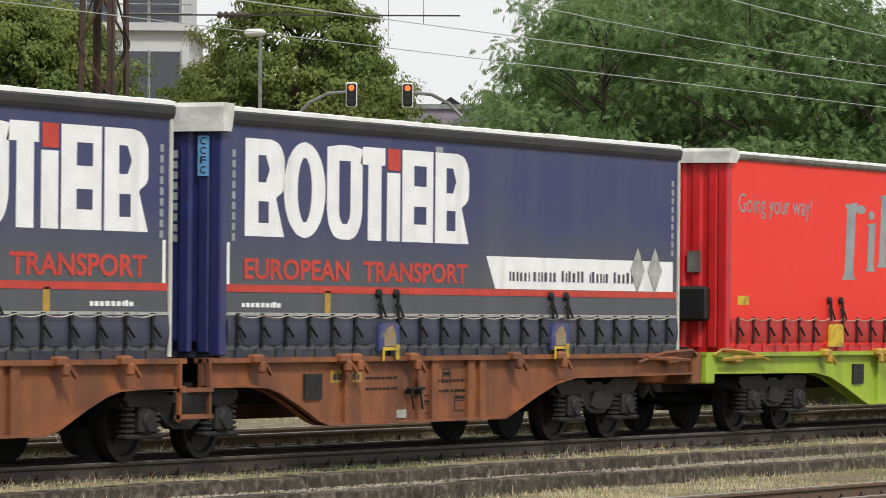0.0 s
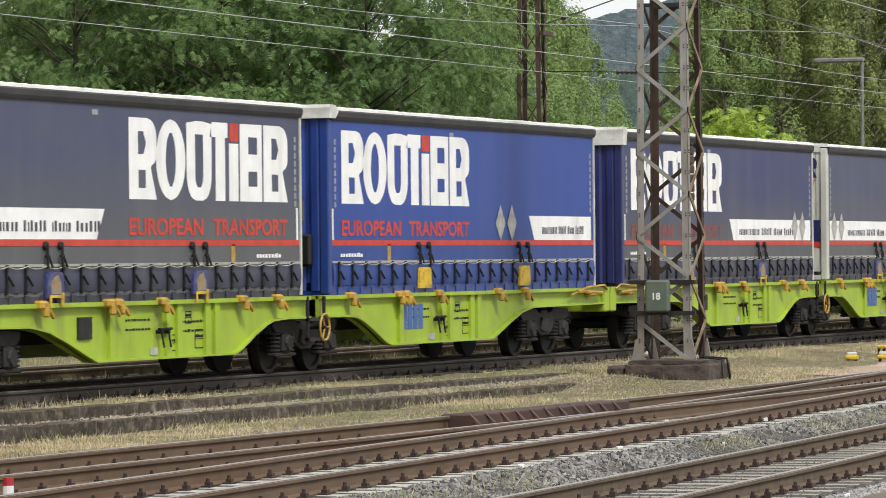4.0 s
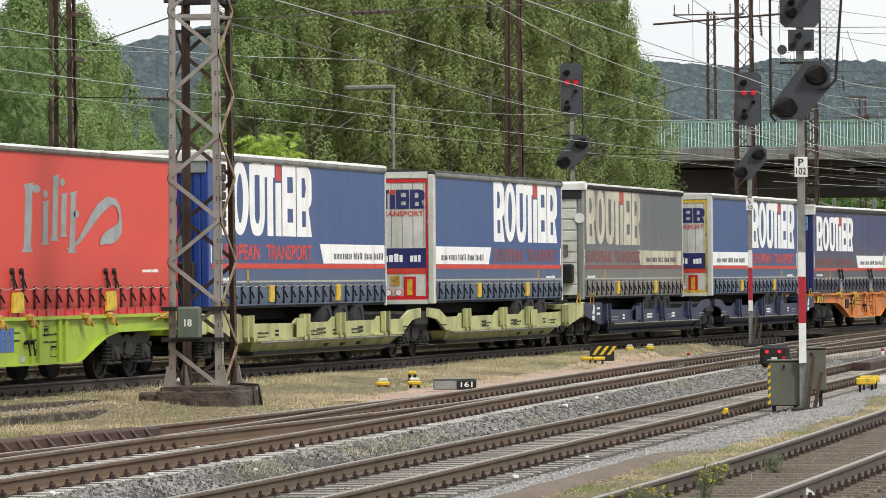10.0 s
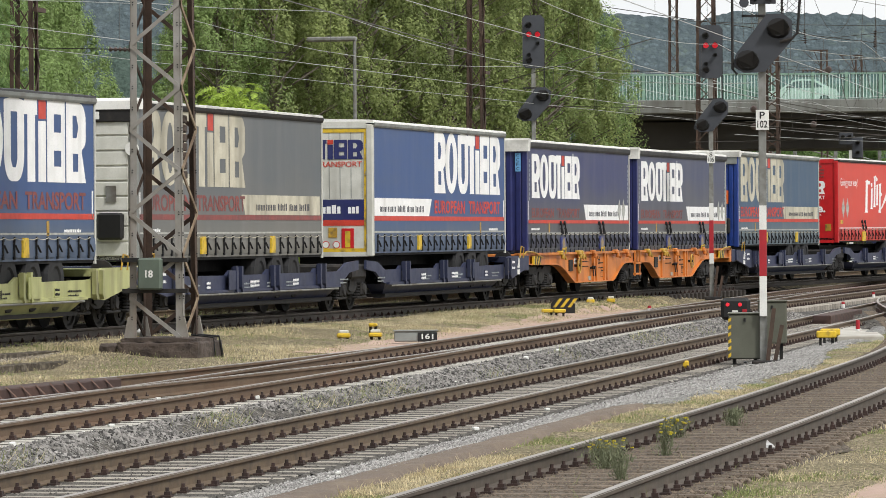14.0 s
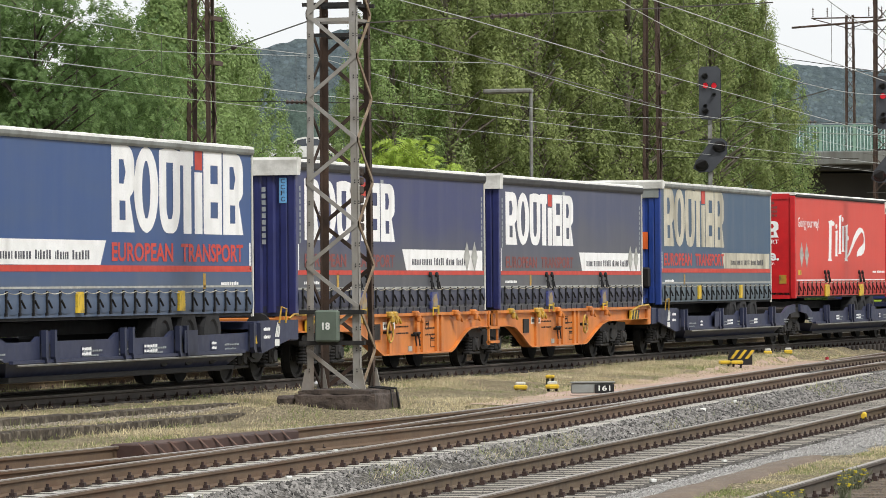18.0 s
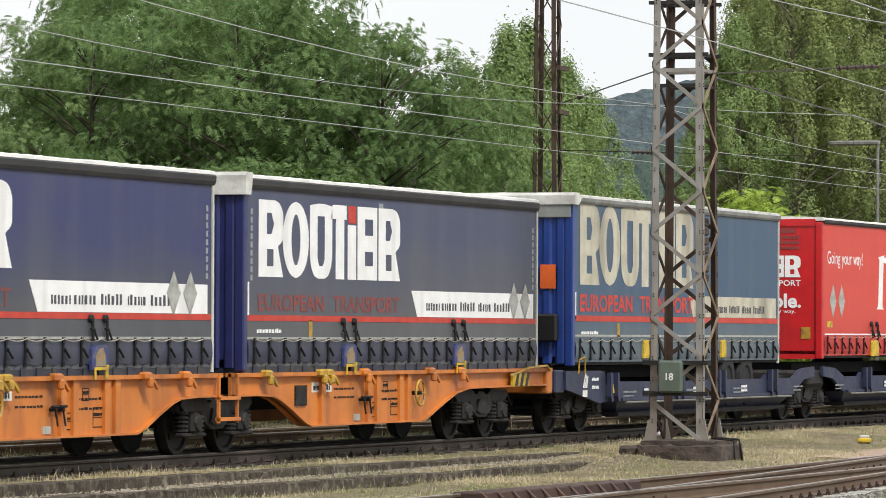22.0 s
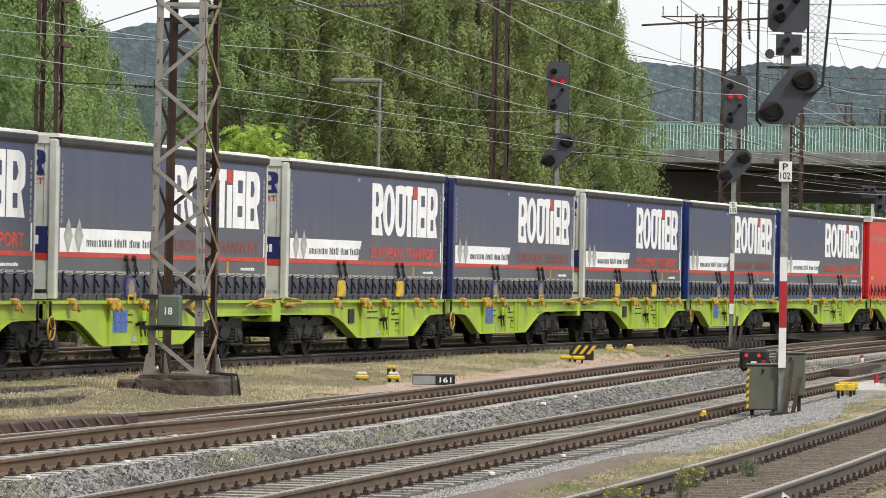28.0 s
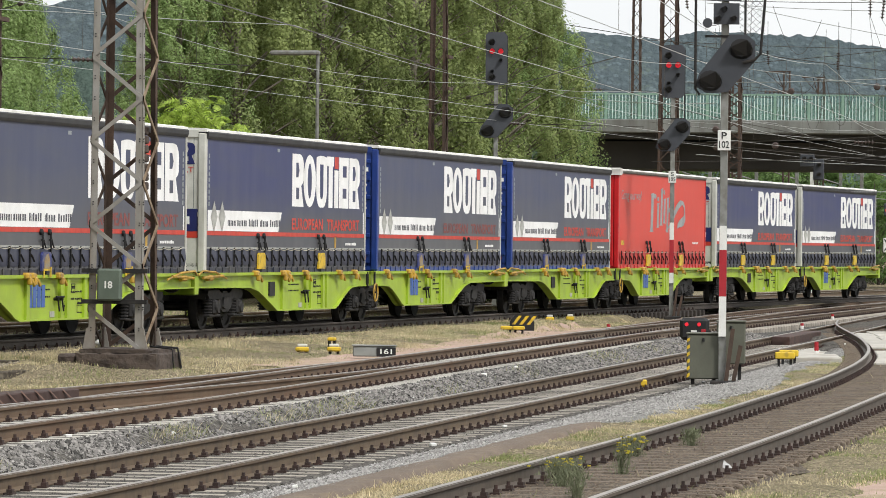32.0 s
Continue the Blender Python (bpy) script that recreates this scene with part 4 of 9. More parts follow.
def curtain_box(spec):
    """A curtain-sided swap body or trailer. spec: place, height, base, curtain, layout, end, wall colour, label and details."""
    q, h, base = spec["q"], spec.get("h", 2.87), spec.get("base", 1.18)
    root = thing(spec.get("name", "curtain_sider_box"), spec["label"], spec.get("cat", "swap body"), group="curtain-sided boxes on the train")
    up = Matrix.Translation((0, 0, base))
    c = box_common(h)
    wall, old = spec["wall"], spec.get("old", False)
    red = spec["kind"] == "red"
    for nm, key in (("roof", "roof"), ("valance", "val"), ("bottom_rail", "rail"), ("far_curtain", "back"), ("rear_wall", "rear"), ("rear_post", "post")):
        o = part(nm, c[key], None, root, m=up)
        if nm == "bottom_rail" and wall in (M_redpanel, M_blue) and spec.get("name") != "semi_trailer":
            if (h, wall.name) not in RAILS:
                RAILS[(h, wall.name)] = o.data.copy()
                RAILS[(h, wall.name)].materials[0] = wall
            o.data = RAILS[(h, wall.name)]
        if nm == "valance":
            key = (h, red, spec["roll"].name if "roll" in spec else "dark")
            if key not in ROLLS:
                ROLLS[key] = c["thin" if red else "val"].copy()
                ROLLS[key].materials[0] = spec.get("roll", M_rubber)
            o.data = ROLLS[key]
        if nm == "rear_post":
            o.data = POSTS.setdefault((h, red), o.data.copy())
            o.data.materials[0] = wall if red else M_whitepanel
        if nm == "bottom_rail" and spec.get("name") == "semi_trailer":
            o.data = POSTS.setdefault((h, "sill"), Shape().box(0, BOX_L, -BOX_W + 0.03, BOX_W - 0.03, 0.02, 0.17).mesh("bottom_rail", M_under))
        if nm == "roof" and spec.get("roof"):
            o.data = o.data.copy()
            o.data.materials[0] = spec["roof"]
    cm = spec["curtain"]
    if (cm.name, h) not in CURTAINS:
        CURTAINS[(cm.name, h)] = curtain_mesh(cm, h)
    curtain = part("curtain", CURTAINS[(cm.name, h)], cm, root, spec.get("sheet", ""), m=up)
    face = -BOX_W - 0.005
    hem = C_hem if cm in (C_navy, C_grey) else C_hemred if red else cm
    if hem.name not in HEMS:
        HEMS[hem.name] = flap_mesh(hem)
    part("lower_hem", HEMS[hem.name], hem, root, m=up)

    def stick(name, me, x, z, label="", y=face):
        return part(name, me, None, root, label, m=Matrix.Translation((x, y, base + z)))

    # end wall that faces the way of travel
    end = spec["end"]
    if end == "front":
        if spec.get("boards"):
            fw = Shape().box(0.0, 0.05, -1.12, 1.12, 0.05, h - 0.1)
            fw = part("front_wall", fw, M_whitepanel, root, "cream front wall of level boards", m=up)
            for k in range(9):
                part("board", Shape().soft_box(-0.03, 0.0, -1.08, 1.08, 0.12 + k * 0.28, 0.37 + k * 0.28, 0.012), M_whitepanel, fw)
            part("number_disc", Shape().turn([(0.001, -0.065), (0.13, -0.065), (0.13, -0.04)], 16, "x", (0, -1.17, 2.1)), M_signwhite, root, "round white disc", m=up)
        else:
            part("front_wall", front_panel(h), wall, root, m=up)
        for side in (-1, 1):
            part("corner_post", corner_post(h, side), wall, root, m=up)
        low = 0.31 if spec.get("cap") else 0.19
        cap = Shape().plate([(-0.1, h - low), (0.1 if spec.get("cap") else 0.16, h - low), (0.15 if spec.get("cap") else 0.3, h - low * 0.45), (0.17, h + 0.012), (-0.06, h + 0.02), (-0.1, h - 0.03)], -BOX_W - 0.065, BOX_W + 0.065)
        part("corner_cover", cap, spec.get("cover", M_cap), root, "weathered white canvas cover", m=up)
        if not spec.get("cap"):
            # fittings on the bare front wall
            part("storage_box", Shape().soft_box(-0.2, -0.04, -1.02, -0.52, 0.42, 0.92, 0.04), M_black, root, "black plastic box", m=up)
            if not spec.get("orange_plate"):
                part("data_plate", Shape().box(-0.06, -0.038, -0.86, -0.66, 1.12, 1.42), M_steel, root, m=up)
            part("data_plate", Shape().box(-0.06, -0.038, -0.5, -0.2, 0.66, 0.8), M_silver, root, m=up)
        if spec.get("name") == "semi_trailer":
            hd = part("front_header", Shape().soft_box(-0.075, -0.036, -BOX_W + 0.02, BOX_W - 0.02, h - 0.42, h - 0.19, 0.015), spec.get("roll", M_greypanel), root, m=up)
            part("code_plate", Shape().box(-0.082, -0.075, -0.55, 0.35, h - 0.37, h - 0.23), M_signwhite, hd, "white plate with unreadable dark code")
            part("code_print", bars(0.7, 0.13, 7, 41), M_black_print, hd, m=Matrix.Translation((-0.086, 0.28, h - 0.345)) @ Matrix.Rotation(radians(-90), 4, "Z"))
    else:
        for y0, y1 in ((-BOX_W + 0.06, -0.01), (0.01, BOX_W - 0.06)):
            part("door", Shape().box(0.0, 0.05, y0, y1, 0.08, h - 0.16), wall, root, m=up)
        for y in (-0.75, -0.3, 0.3, 0.75) if spec.get("door_marks") else ():
            part("lock_rod", Shape().rod((-0.035, y, 0.1), (-0.035, y, h - 0.2), 0.018, 6), wall, root, m=up)
        if spec.get("door_marks"):
            for z in (0.35, 0.75, 1.2, 1.62, 2.05, 2.45):
                part("door_rib", Shape().soft_box(-0.03, 0.0, -BOX_W + 0.16, BOX_W - 0.16, z, z + 0.09, 0.012), wall, root, m=up)
        for z in (0.4, 1.1, 1.8, 2.4):
            part("hinge", Shape().box(-0.02, 0.0, -1.22, -1.1, z, z + 0.09), wall, root, m=up)
        frame_mat = spec.get("frame", wall)
        for side in (-1, 1):
            part("corner_post", corner_post(h, side), frame_mat, root, m=up)
        part("door_header", Shape().box(-0.03, 0.1, -BOX_W + 0.14, BOX_W - 0.14, h - 0.18, h - 0.04), frame_mat, root, m=up)
        part("door_sill", Shape().box(-0.03, 0.1, -BOX_W + 0.14, BOX_W - 0.14, 0.0, 0.1), frame_mat, root, m=up)
        turn = Matrix.Rotation(radians(-90), 4, "Z")
        if spec.get("door_band"):
            part("door_band", Shape().box(-0.008, 0.0, -BOX_W + 0.06, BOX_W - 0.06, 0.8, 1.26), M_navy, root, "navy band with white print", m=up)
            part("door_band", Shape().box(-0.008, 0.0, -BOX_W + 0.06, BOX_W - 0.06, 0.68, 0.81), M_red_print, root, "red band", m=up)
            part("door_print", bars(1.95, 0.26, 17, 8, 0.22), M_letter, root, m=Matrix.Translation((-0.012, 1.0, base + 0.95)) @ turn)
            part("slogan", letters("EUROPEAN TRANSPORT", 0.12, 2.04, M_red_print, bold=0.01), None, root, m=Matrix.Translation((-0.012, 1.03, base + 1.98)) @ turn)
            part("door_logo", LOGO_DOOR[M_navy.name], None, root, m=Matrix.Translation((-0.012, 1.05, base + 2.15)) @ turn)
            part("logo_dot", Shape().plate([(1.28, 0.33), (1.41, 0.33), (1.41, 0.43), (1.28, 0.43)], 0, 0.004), M_red_print, root, m=Matrix.Translation((-0.012, 1.05, base + 2.15)) @ turn)
            seams = Shape()
            for k in range(9):
                seams.box(-0.004, 0.0, -1.02 + k * 0.25, -1.005 + k * 0.25, 1.28, h - 0.2)
            part("board_seam", seams, M_greypanel, root, "fine vertical seams of the door boards", m=up)
            hz = part("hazard_plate", Shape().box(-0.014, 0, -0.82, -0.54, 0.14, 0.62), M_redpanel, root, "red plate with a yellow centre", m=up)
            part("plate_centre", Shape().box(-0.018, -0.014, -0.74, -0.62, 0.2, 0.56), M_yellow, hz)
            part("warning_label", Shape().box(-0.012, 0, -0.44, -0.24, 0.42, 0.64), M_brass, root, m=up)
            for k in range(4):
                sd = part("speed_disc", Shape().turn([(0.001, -0.012), (0.085, -0.012), (0.085, 0)], 14, "x", (0, -0.42 + k * 0.24, 0.26)), M_redpanel, root, "white speed disc with a red rim", m=up)
                part("disc_face", Shape().turn([(0.001, -0.016), (0.068, -0.016), (0.068, -0.012)], 14, "x", (0, -0.42 + k * 0.24, 0.26)), M_signwhite, sd)
        if spec.get("door_marks"):
            # code and weights as plain bars, then the printed address
            for k, (y, z, wd, hh) in enumerate(((-0.2, 2.26, 0.36, 0.17), (-0.64, 2.26, 0.42, 0.17), (-0.12, 1.93, 0.36, 0.08), (-0.6, 1.93, 0.42, 0.08), (-0.6, 1.83, 0.4, 0.08), (-0.12, 1.74, 0.26, 0.08), (-0.62, 1.74, 0.4, 0.08), (-0.62, 1.5, 0.4, 0.08), (-0.12, 1.5, 0.4, 0.08), (-0.62, 1.4, 0.4, 0.08))):
                part("door_print", bars(wd, hh, 6, 20 + k), M_letter, root, m=Matrix.Translation((-0.035, y, base + z)) @ turn)
            part("door_print", bars(1.8, 0.22, 13, 31), M_letter, root, m=Matrix.Translation((-0.035, 0.95, base + 0.9)) @ turn)
            part("door_band", Shape().box(-0.034, -0.03, -1.0, 1.0, 0.24, 0.31), M_red_old, root, "faded red band", m=up)
            part("hazard_plate", Shape().box(-0.036, -0.03, -0.8, -0.62, 0.36, 0.58), M_yellow, root, "small yellow warning plate", m=up)
        if spec.get("door_red"):
            at = lambda y, z: Matrix.Translation((-0.012, y, base + z)) @ turn
            part("door_logo", LOGO_DOOR[M_letter.name], None, root, m=at(1.3, 1.7) @ Matrix.Diagonal((1.0, 1, 1.05, 1)))
            part("slogan", letters("EUROPEAN TRANSPORT", 0.12, 2.04, M_letter, bold=0.01), None, root, m=at(1.25, 1.52))
            part("door_print", letters("ssible.", 0.3, 1.02, M_letter, bold=0.03), None, root, m=at(0.22, 1.06))
            part("door_print", letters("in every way.", 0.1, 0.78, M_letter), None, root, m=at(0.1, 0.93))
            part("door_print", bars(0.9, 0.12, 8, 35, 0.22), M_letter, root, m=at(0.7, 0.3))
            part("door_print", bars(1.0, 0.14, 8, 36, 0.22), M_red_old, root, m=at(0.3, 2.62))
            for k in range(3):
                part("door_print", bars(0.42, 0.1, 6, 37 + k, 0.22), M_red_old, root, m=at(-0.35, 2.5 - 0.11 * k))
            part("warning_label", Shape().box(-0.014, -0.002, -1.0, -0.8, 0.42, 0.66), M_brass, root, "small yellow sticker", m=up)
    if spec.get("rim"):
        for y0, y1, z0, z1 in ((-1.14, -1.06, 0.1, h - 0.2), (1.06, 1.14, 0.1, h - 0.2), (-1.06, 1.06, h - 0.28, h - 0.2), (-1.06, 1.06, 0.1, 0.18)):
            part("door_rim", Shape().box(-0.015, -0.004, y0, y1, z0, z1), spec["rim"], root, m=up)
    if spec.get("orange_plate"):
        part("hazard_plate", Shape().box(-0.06, -0.036, -0.95, -0.67, 1.36, 1.78), mat("orange_plate", rgb("e0672a"), 0.5), root, "orange warning plate", m=up)
    if spec.get("code"):
        lab = part("code_label", Shape().box(-0.05, -0.042, -1.1, -0.96, h - 0.82, h - 0.36), mat("pale_blue_label", rgb("6aa6d6"), 0.5), root, "pale blue label with black letters", m=up)
        for k, ch in enumerate("CCFC"):
            part("lettering", letters(ch, 0.085, 0.075, M_black_print, bold=0.01), None, lab, m=Matrix.Translation((-0.053, -0.99, h - 0.46 - 0.11 * k)) @ Matrix.Rotation(radians(-90), 4, "Z"))
    if end == "front" and not red and spec.get("cap"):
        part("code_print", CODE, None, root, "upright column of small grey print", m=Matrix.Translation((-0.045, -0.62, base + 1.3)) @ Matrix.Rotation(radians(-90), 4, "Z"))
        part("data_plate", Shape().box(-0.06, -0.038, -0.45, -0.22, 0.85, 1.12), M_steel, root, m=up)
    # straps and lifting plates
    if spec.get("plates", "blue"):
        for x in (4.23, 9.3):
            part("lift_plate", PLATE[spec.get("plates", "blue")], None, root, m=Matrix.Translation((x, -BOX_W, base + (0.05 if spec.get("clamps", True) else 0.13))) @ Matrix.Diagonal((1.0 if spec.get("clamps", True) else 0.55, 1, 0.72, 1)))
            if spec.get("plates", "blue") == "blue":
                part("scuff_plate", PATCH, None, root, m=Matrix.Translation((x, -BOX_W, base)))
                part("hook_bar", HOOK, None, root, "yellow hook bar", m=Matrix.Translation((x, -BOX_W, base)))
            if spec.get("clamps", True):
                for dx in (-0.24, 0.24):
                    part("clamp", CLAMP, None, root, "black folded clamp", m=Matrix.Translation((x + dx, -BOX_W, base)))
    x = 0.35
    while x < BOX_L - 0.1:
        if min(abs(x - 4.23), abs(x - 9.3)) > 0.3 or not spec.get("plates", "blue"):
            part("strap", STRAP_RED if red else STRAP, None, root, m=Matrix.Translation((x, -BOX_W - 0.006, base + 0.07)))
        x += 0.6
    part("cord", CORD, None, root, "thin white cord threaded through the straps", m=Matrix.Translation((0, -BOX_W, base)))
    if not red and spec.get("name") != "semi_trailer":
        for cx in (0.24, BOX_L - 0.26):
            part("code_print", CODE, None, root, "upright column of small grey print", m=Matrix.Translation((cx, face, base + 1.32)))
        part("code_print", TAB, None, root, m=Matrix.Translation((5.6, face, base + h - 0.36)))
    # print
    sgn = 1 if spec["layout"] == "L" else -1
    if red:
        worn = spec.get("old")
        stick("slogan", WAY_OLD if worn else WAY, 0.4, 1.9)
        stick("logo", MARK_OLD if worn else MARK, 4.5, 1.06)
        stick("logo_ribbon", CURL_OLD if worn else CURL, 6.95, 1.14, y=face - 0.006)
        stick("small_print", WEB_W if not worn else TINY, 11.3, 0.72)
        if spec.get("name") == "semi_trailer":
            for k in (0, 0.7):
                stick("diamond", Shape().plate([(0, 0.36), (0.27, 0), (0.54, 0.36), (0.27, 0.72)], 0, 0.003).mesh("diamond", M_silver), 0.6 + k, 0.85, "silver printed diamond")
            stick("white_line", Shape().plate([(0.2, 0.5), (13.2, 0.5), (13.2, 0.53), (0.2, 0.53)], 0, 0.004).mesh("white_line", M_letter), 0, 0)
        stick("yellow_label", Shape().plate([(0, 0), (0.42, 0), (0.42, 0.13), (0, 0.13)], 0, 0.004).mesh("label", M_yellow), 0.4, 0.66)
    else:
        # trailers carry larger print, set higher
        big = spec.get("name") == "semi_trailer"
        kx, kz = (1.16, 1.19) if big else (1.0, 0.94)
        lift = 0.055 if big else 0.0
        lx = 0.4 if big and sgn > 0 else 0.55 if sgn > 0 else BOX_L - 0.5 - 6.05 * kx
        grow = Matrix.Diagonal((kx, 1, kz, 1))

        def sized(name, me, x, z, label="", g=grow):
            o = stick(name, me, x, z, label)
            o.matrix_basis = o.matrix_basis @ g

        sized("logo", LOGO_OLD if old else LOGO, lx, 1.38 + lift)
        sized("logo_dot", DOT, lx, 1.38 + lift, "red square of the printed mark")
        for word, dx in zip(SLOGAN_OLD if spec.get("dim", old) else SLOGAN, (0.0, 3.05)):
            sized("slogan", word, lx + dx * kx, 0.88 + 1.4 * lift, g=Matrix.Diagonal((kx, 1, 1.25 if big else 1.0, 1)))
        stick("red_stripe", Shape().plate([(0.12, 0.735 + lift), (BOX_L - 0.07, 0.735 + lift), (BOX_L - 0.07, 0.82 + 1.3 * lift), (0.12, 0.82 + 1.3 * lift)], 0, 0.004).mesh("red_stripe", M_red_old if old and spec["curtain"] is C_old else M_red_print), 0, 0)
        stick("white_line", Shape().plate([(0.12, 0.465 + lift), (BOX_L - 0.07, 0.465 + lift), (BOX_L - 0.07, 0.5 + lift), (0.12, 0.5 + lift)], 0, 0.004).mesh("white_line", M_silver), 0, 0)
        a, b = spec.get("panel", (7.1, 13.2) if sgn > 0 else (0.2, 6.0))
        cut = 0.28
        pb, pt = 0.825 + 1.3 * lift, 1.24 + lift
        pts = [(a + cut, pb), (b, pb), (b, pt), (a, pt)] if sgn > 0 else [(a, pb), (b - cut, pb), (b, pt), (a, pt)]
        stick("web_panel", Shape().plate(pts, 0, 0.004).mesh("web_panel", M_letter_old if old else M_letter), 0, 0, "white printed band")
        wx = a + 0.5 + (0.6 if sgn > 0 else 0) if spec.get("diamonds") is None else (a + 0.7 if sgn > 0 else a + 1.5)
        wd = Matrix.Diagonal((min(1.0, (b - a - 1.0) / 4.4), 1, 1, 1))
        w = stick("small_print", WEB, wx, 0.93 + lift, "dark printed web address, unreadable", y=face - 0.006)
        w.matrix_basis = w.matrix_basis @ wd
        dm = spec.get("diamonds")
        if dm is not None:
            for k in (0, 0.6):
                stick("diamond", Shape().plate([(0, 0.31), (0.25, 0), (0.5, 0.31), (0.25, 0.62)], 0, 0.003).mesh("diamond", M_silver), dm + k, 0.8, "silver printed diamond", y=face - 0.008)
        stick("white_tab", Shape().plate([(0.06, 0.82), (0.13, 0.82), (0.13, 1.3), (0.06, 1.3)], 0, 0.004).mesh("white_tab", M_letter), 0.06 if sgn > 0 else 13.15, 0)
        stick("yellow_label", Shape().plate([(0, 0), (0.14, 0), (0.14, 0.26), (0, 0.26)], 0, 0.004).mesh("label", M_brass), 2.6 if sgn > 0 else 10.6, 0.5)
        stick("small_print", TINY, 0.5 if sgn > 0 else 11.6, 0.56)
    MOVERS.append((root, q, BOX_L))
    return root


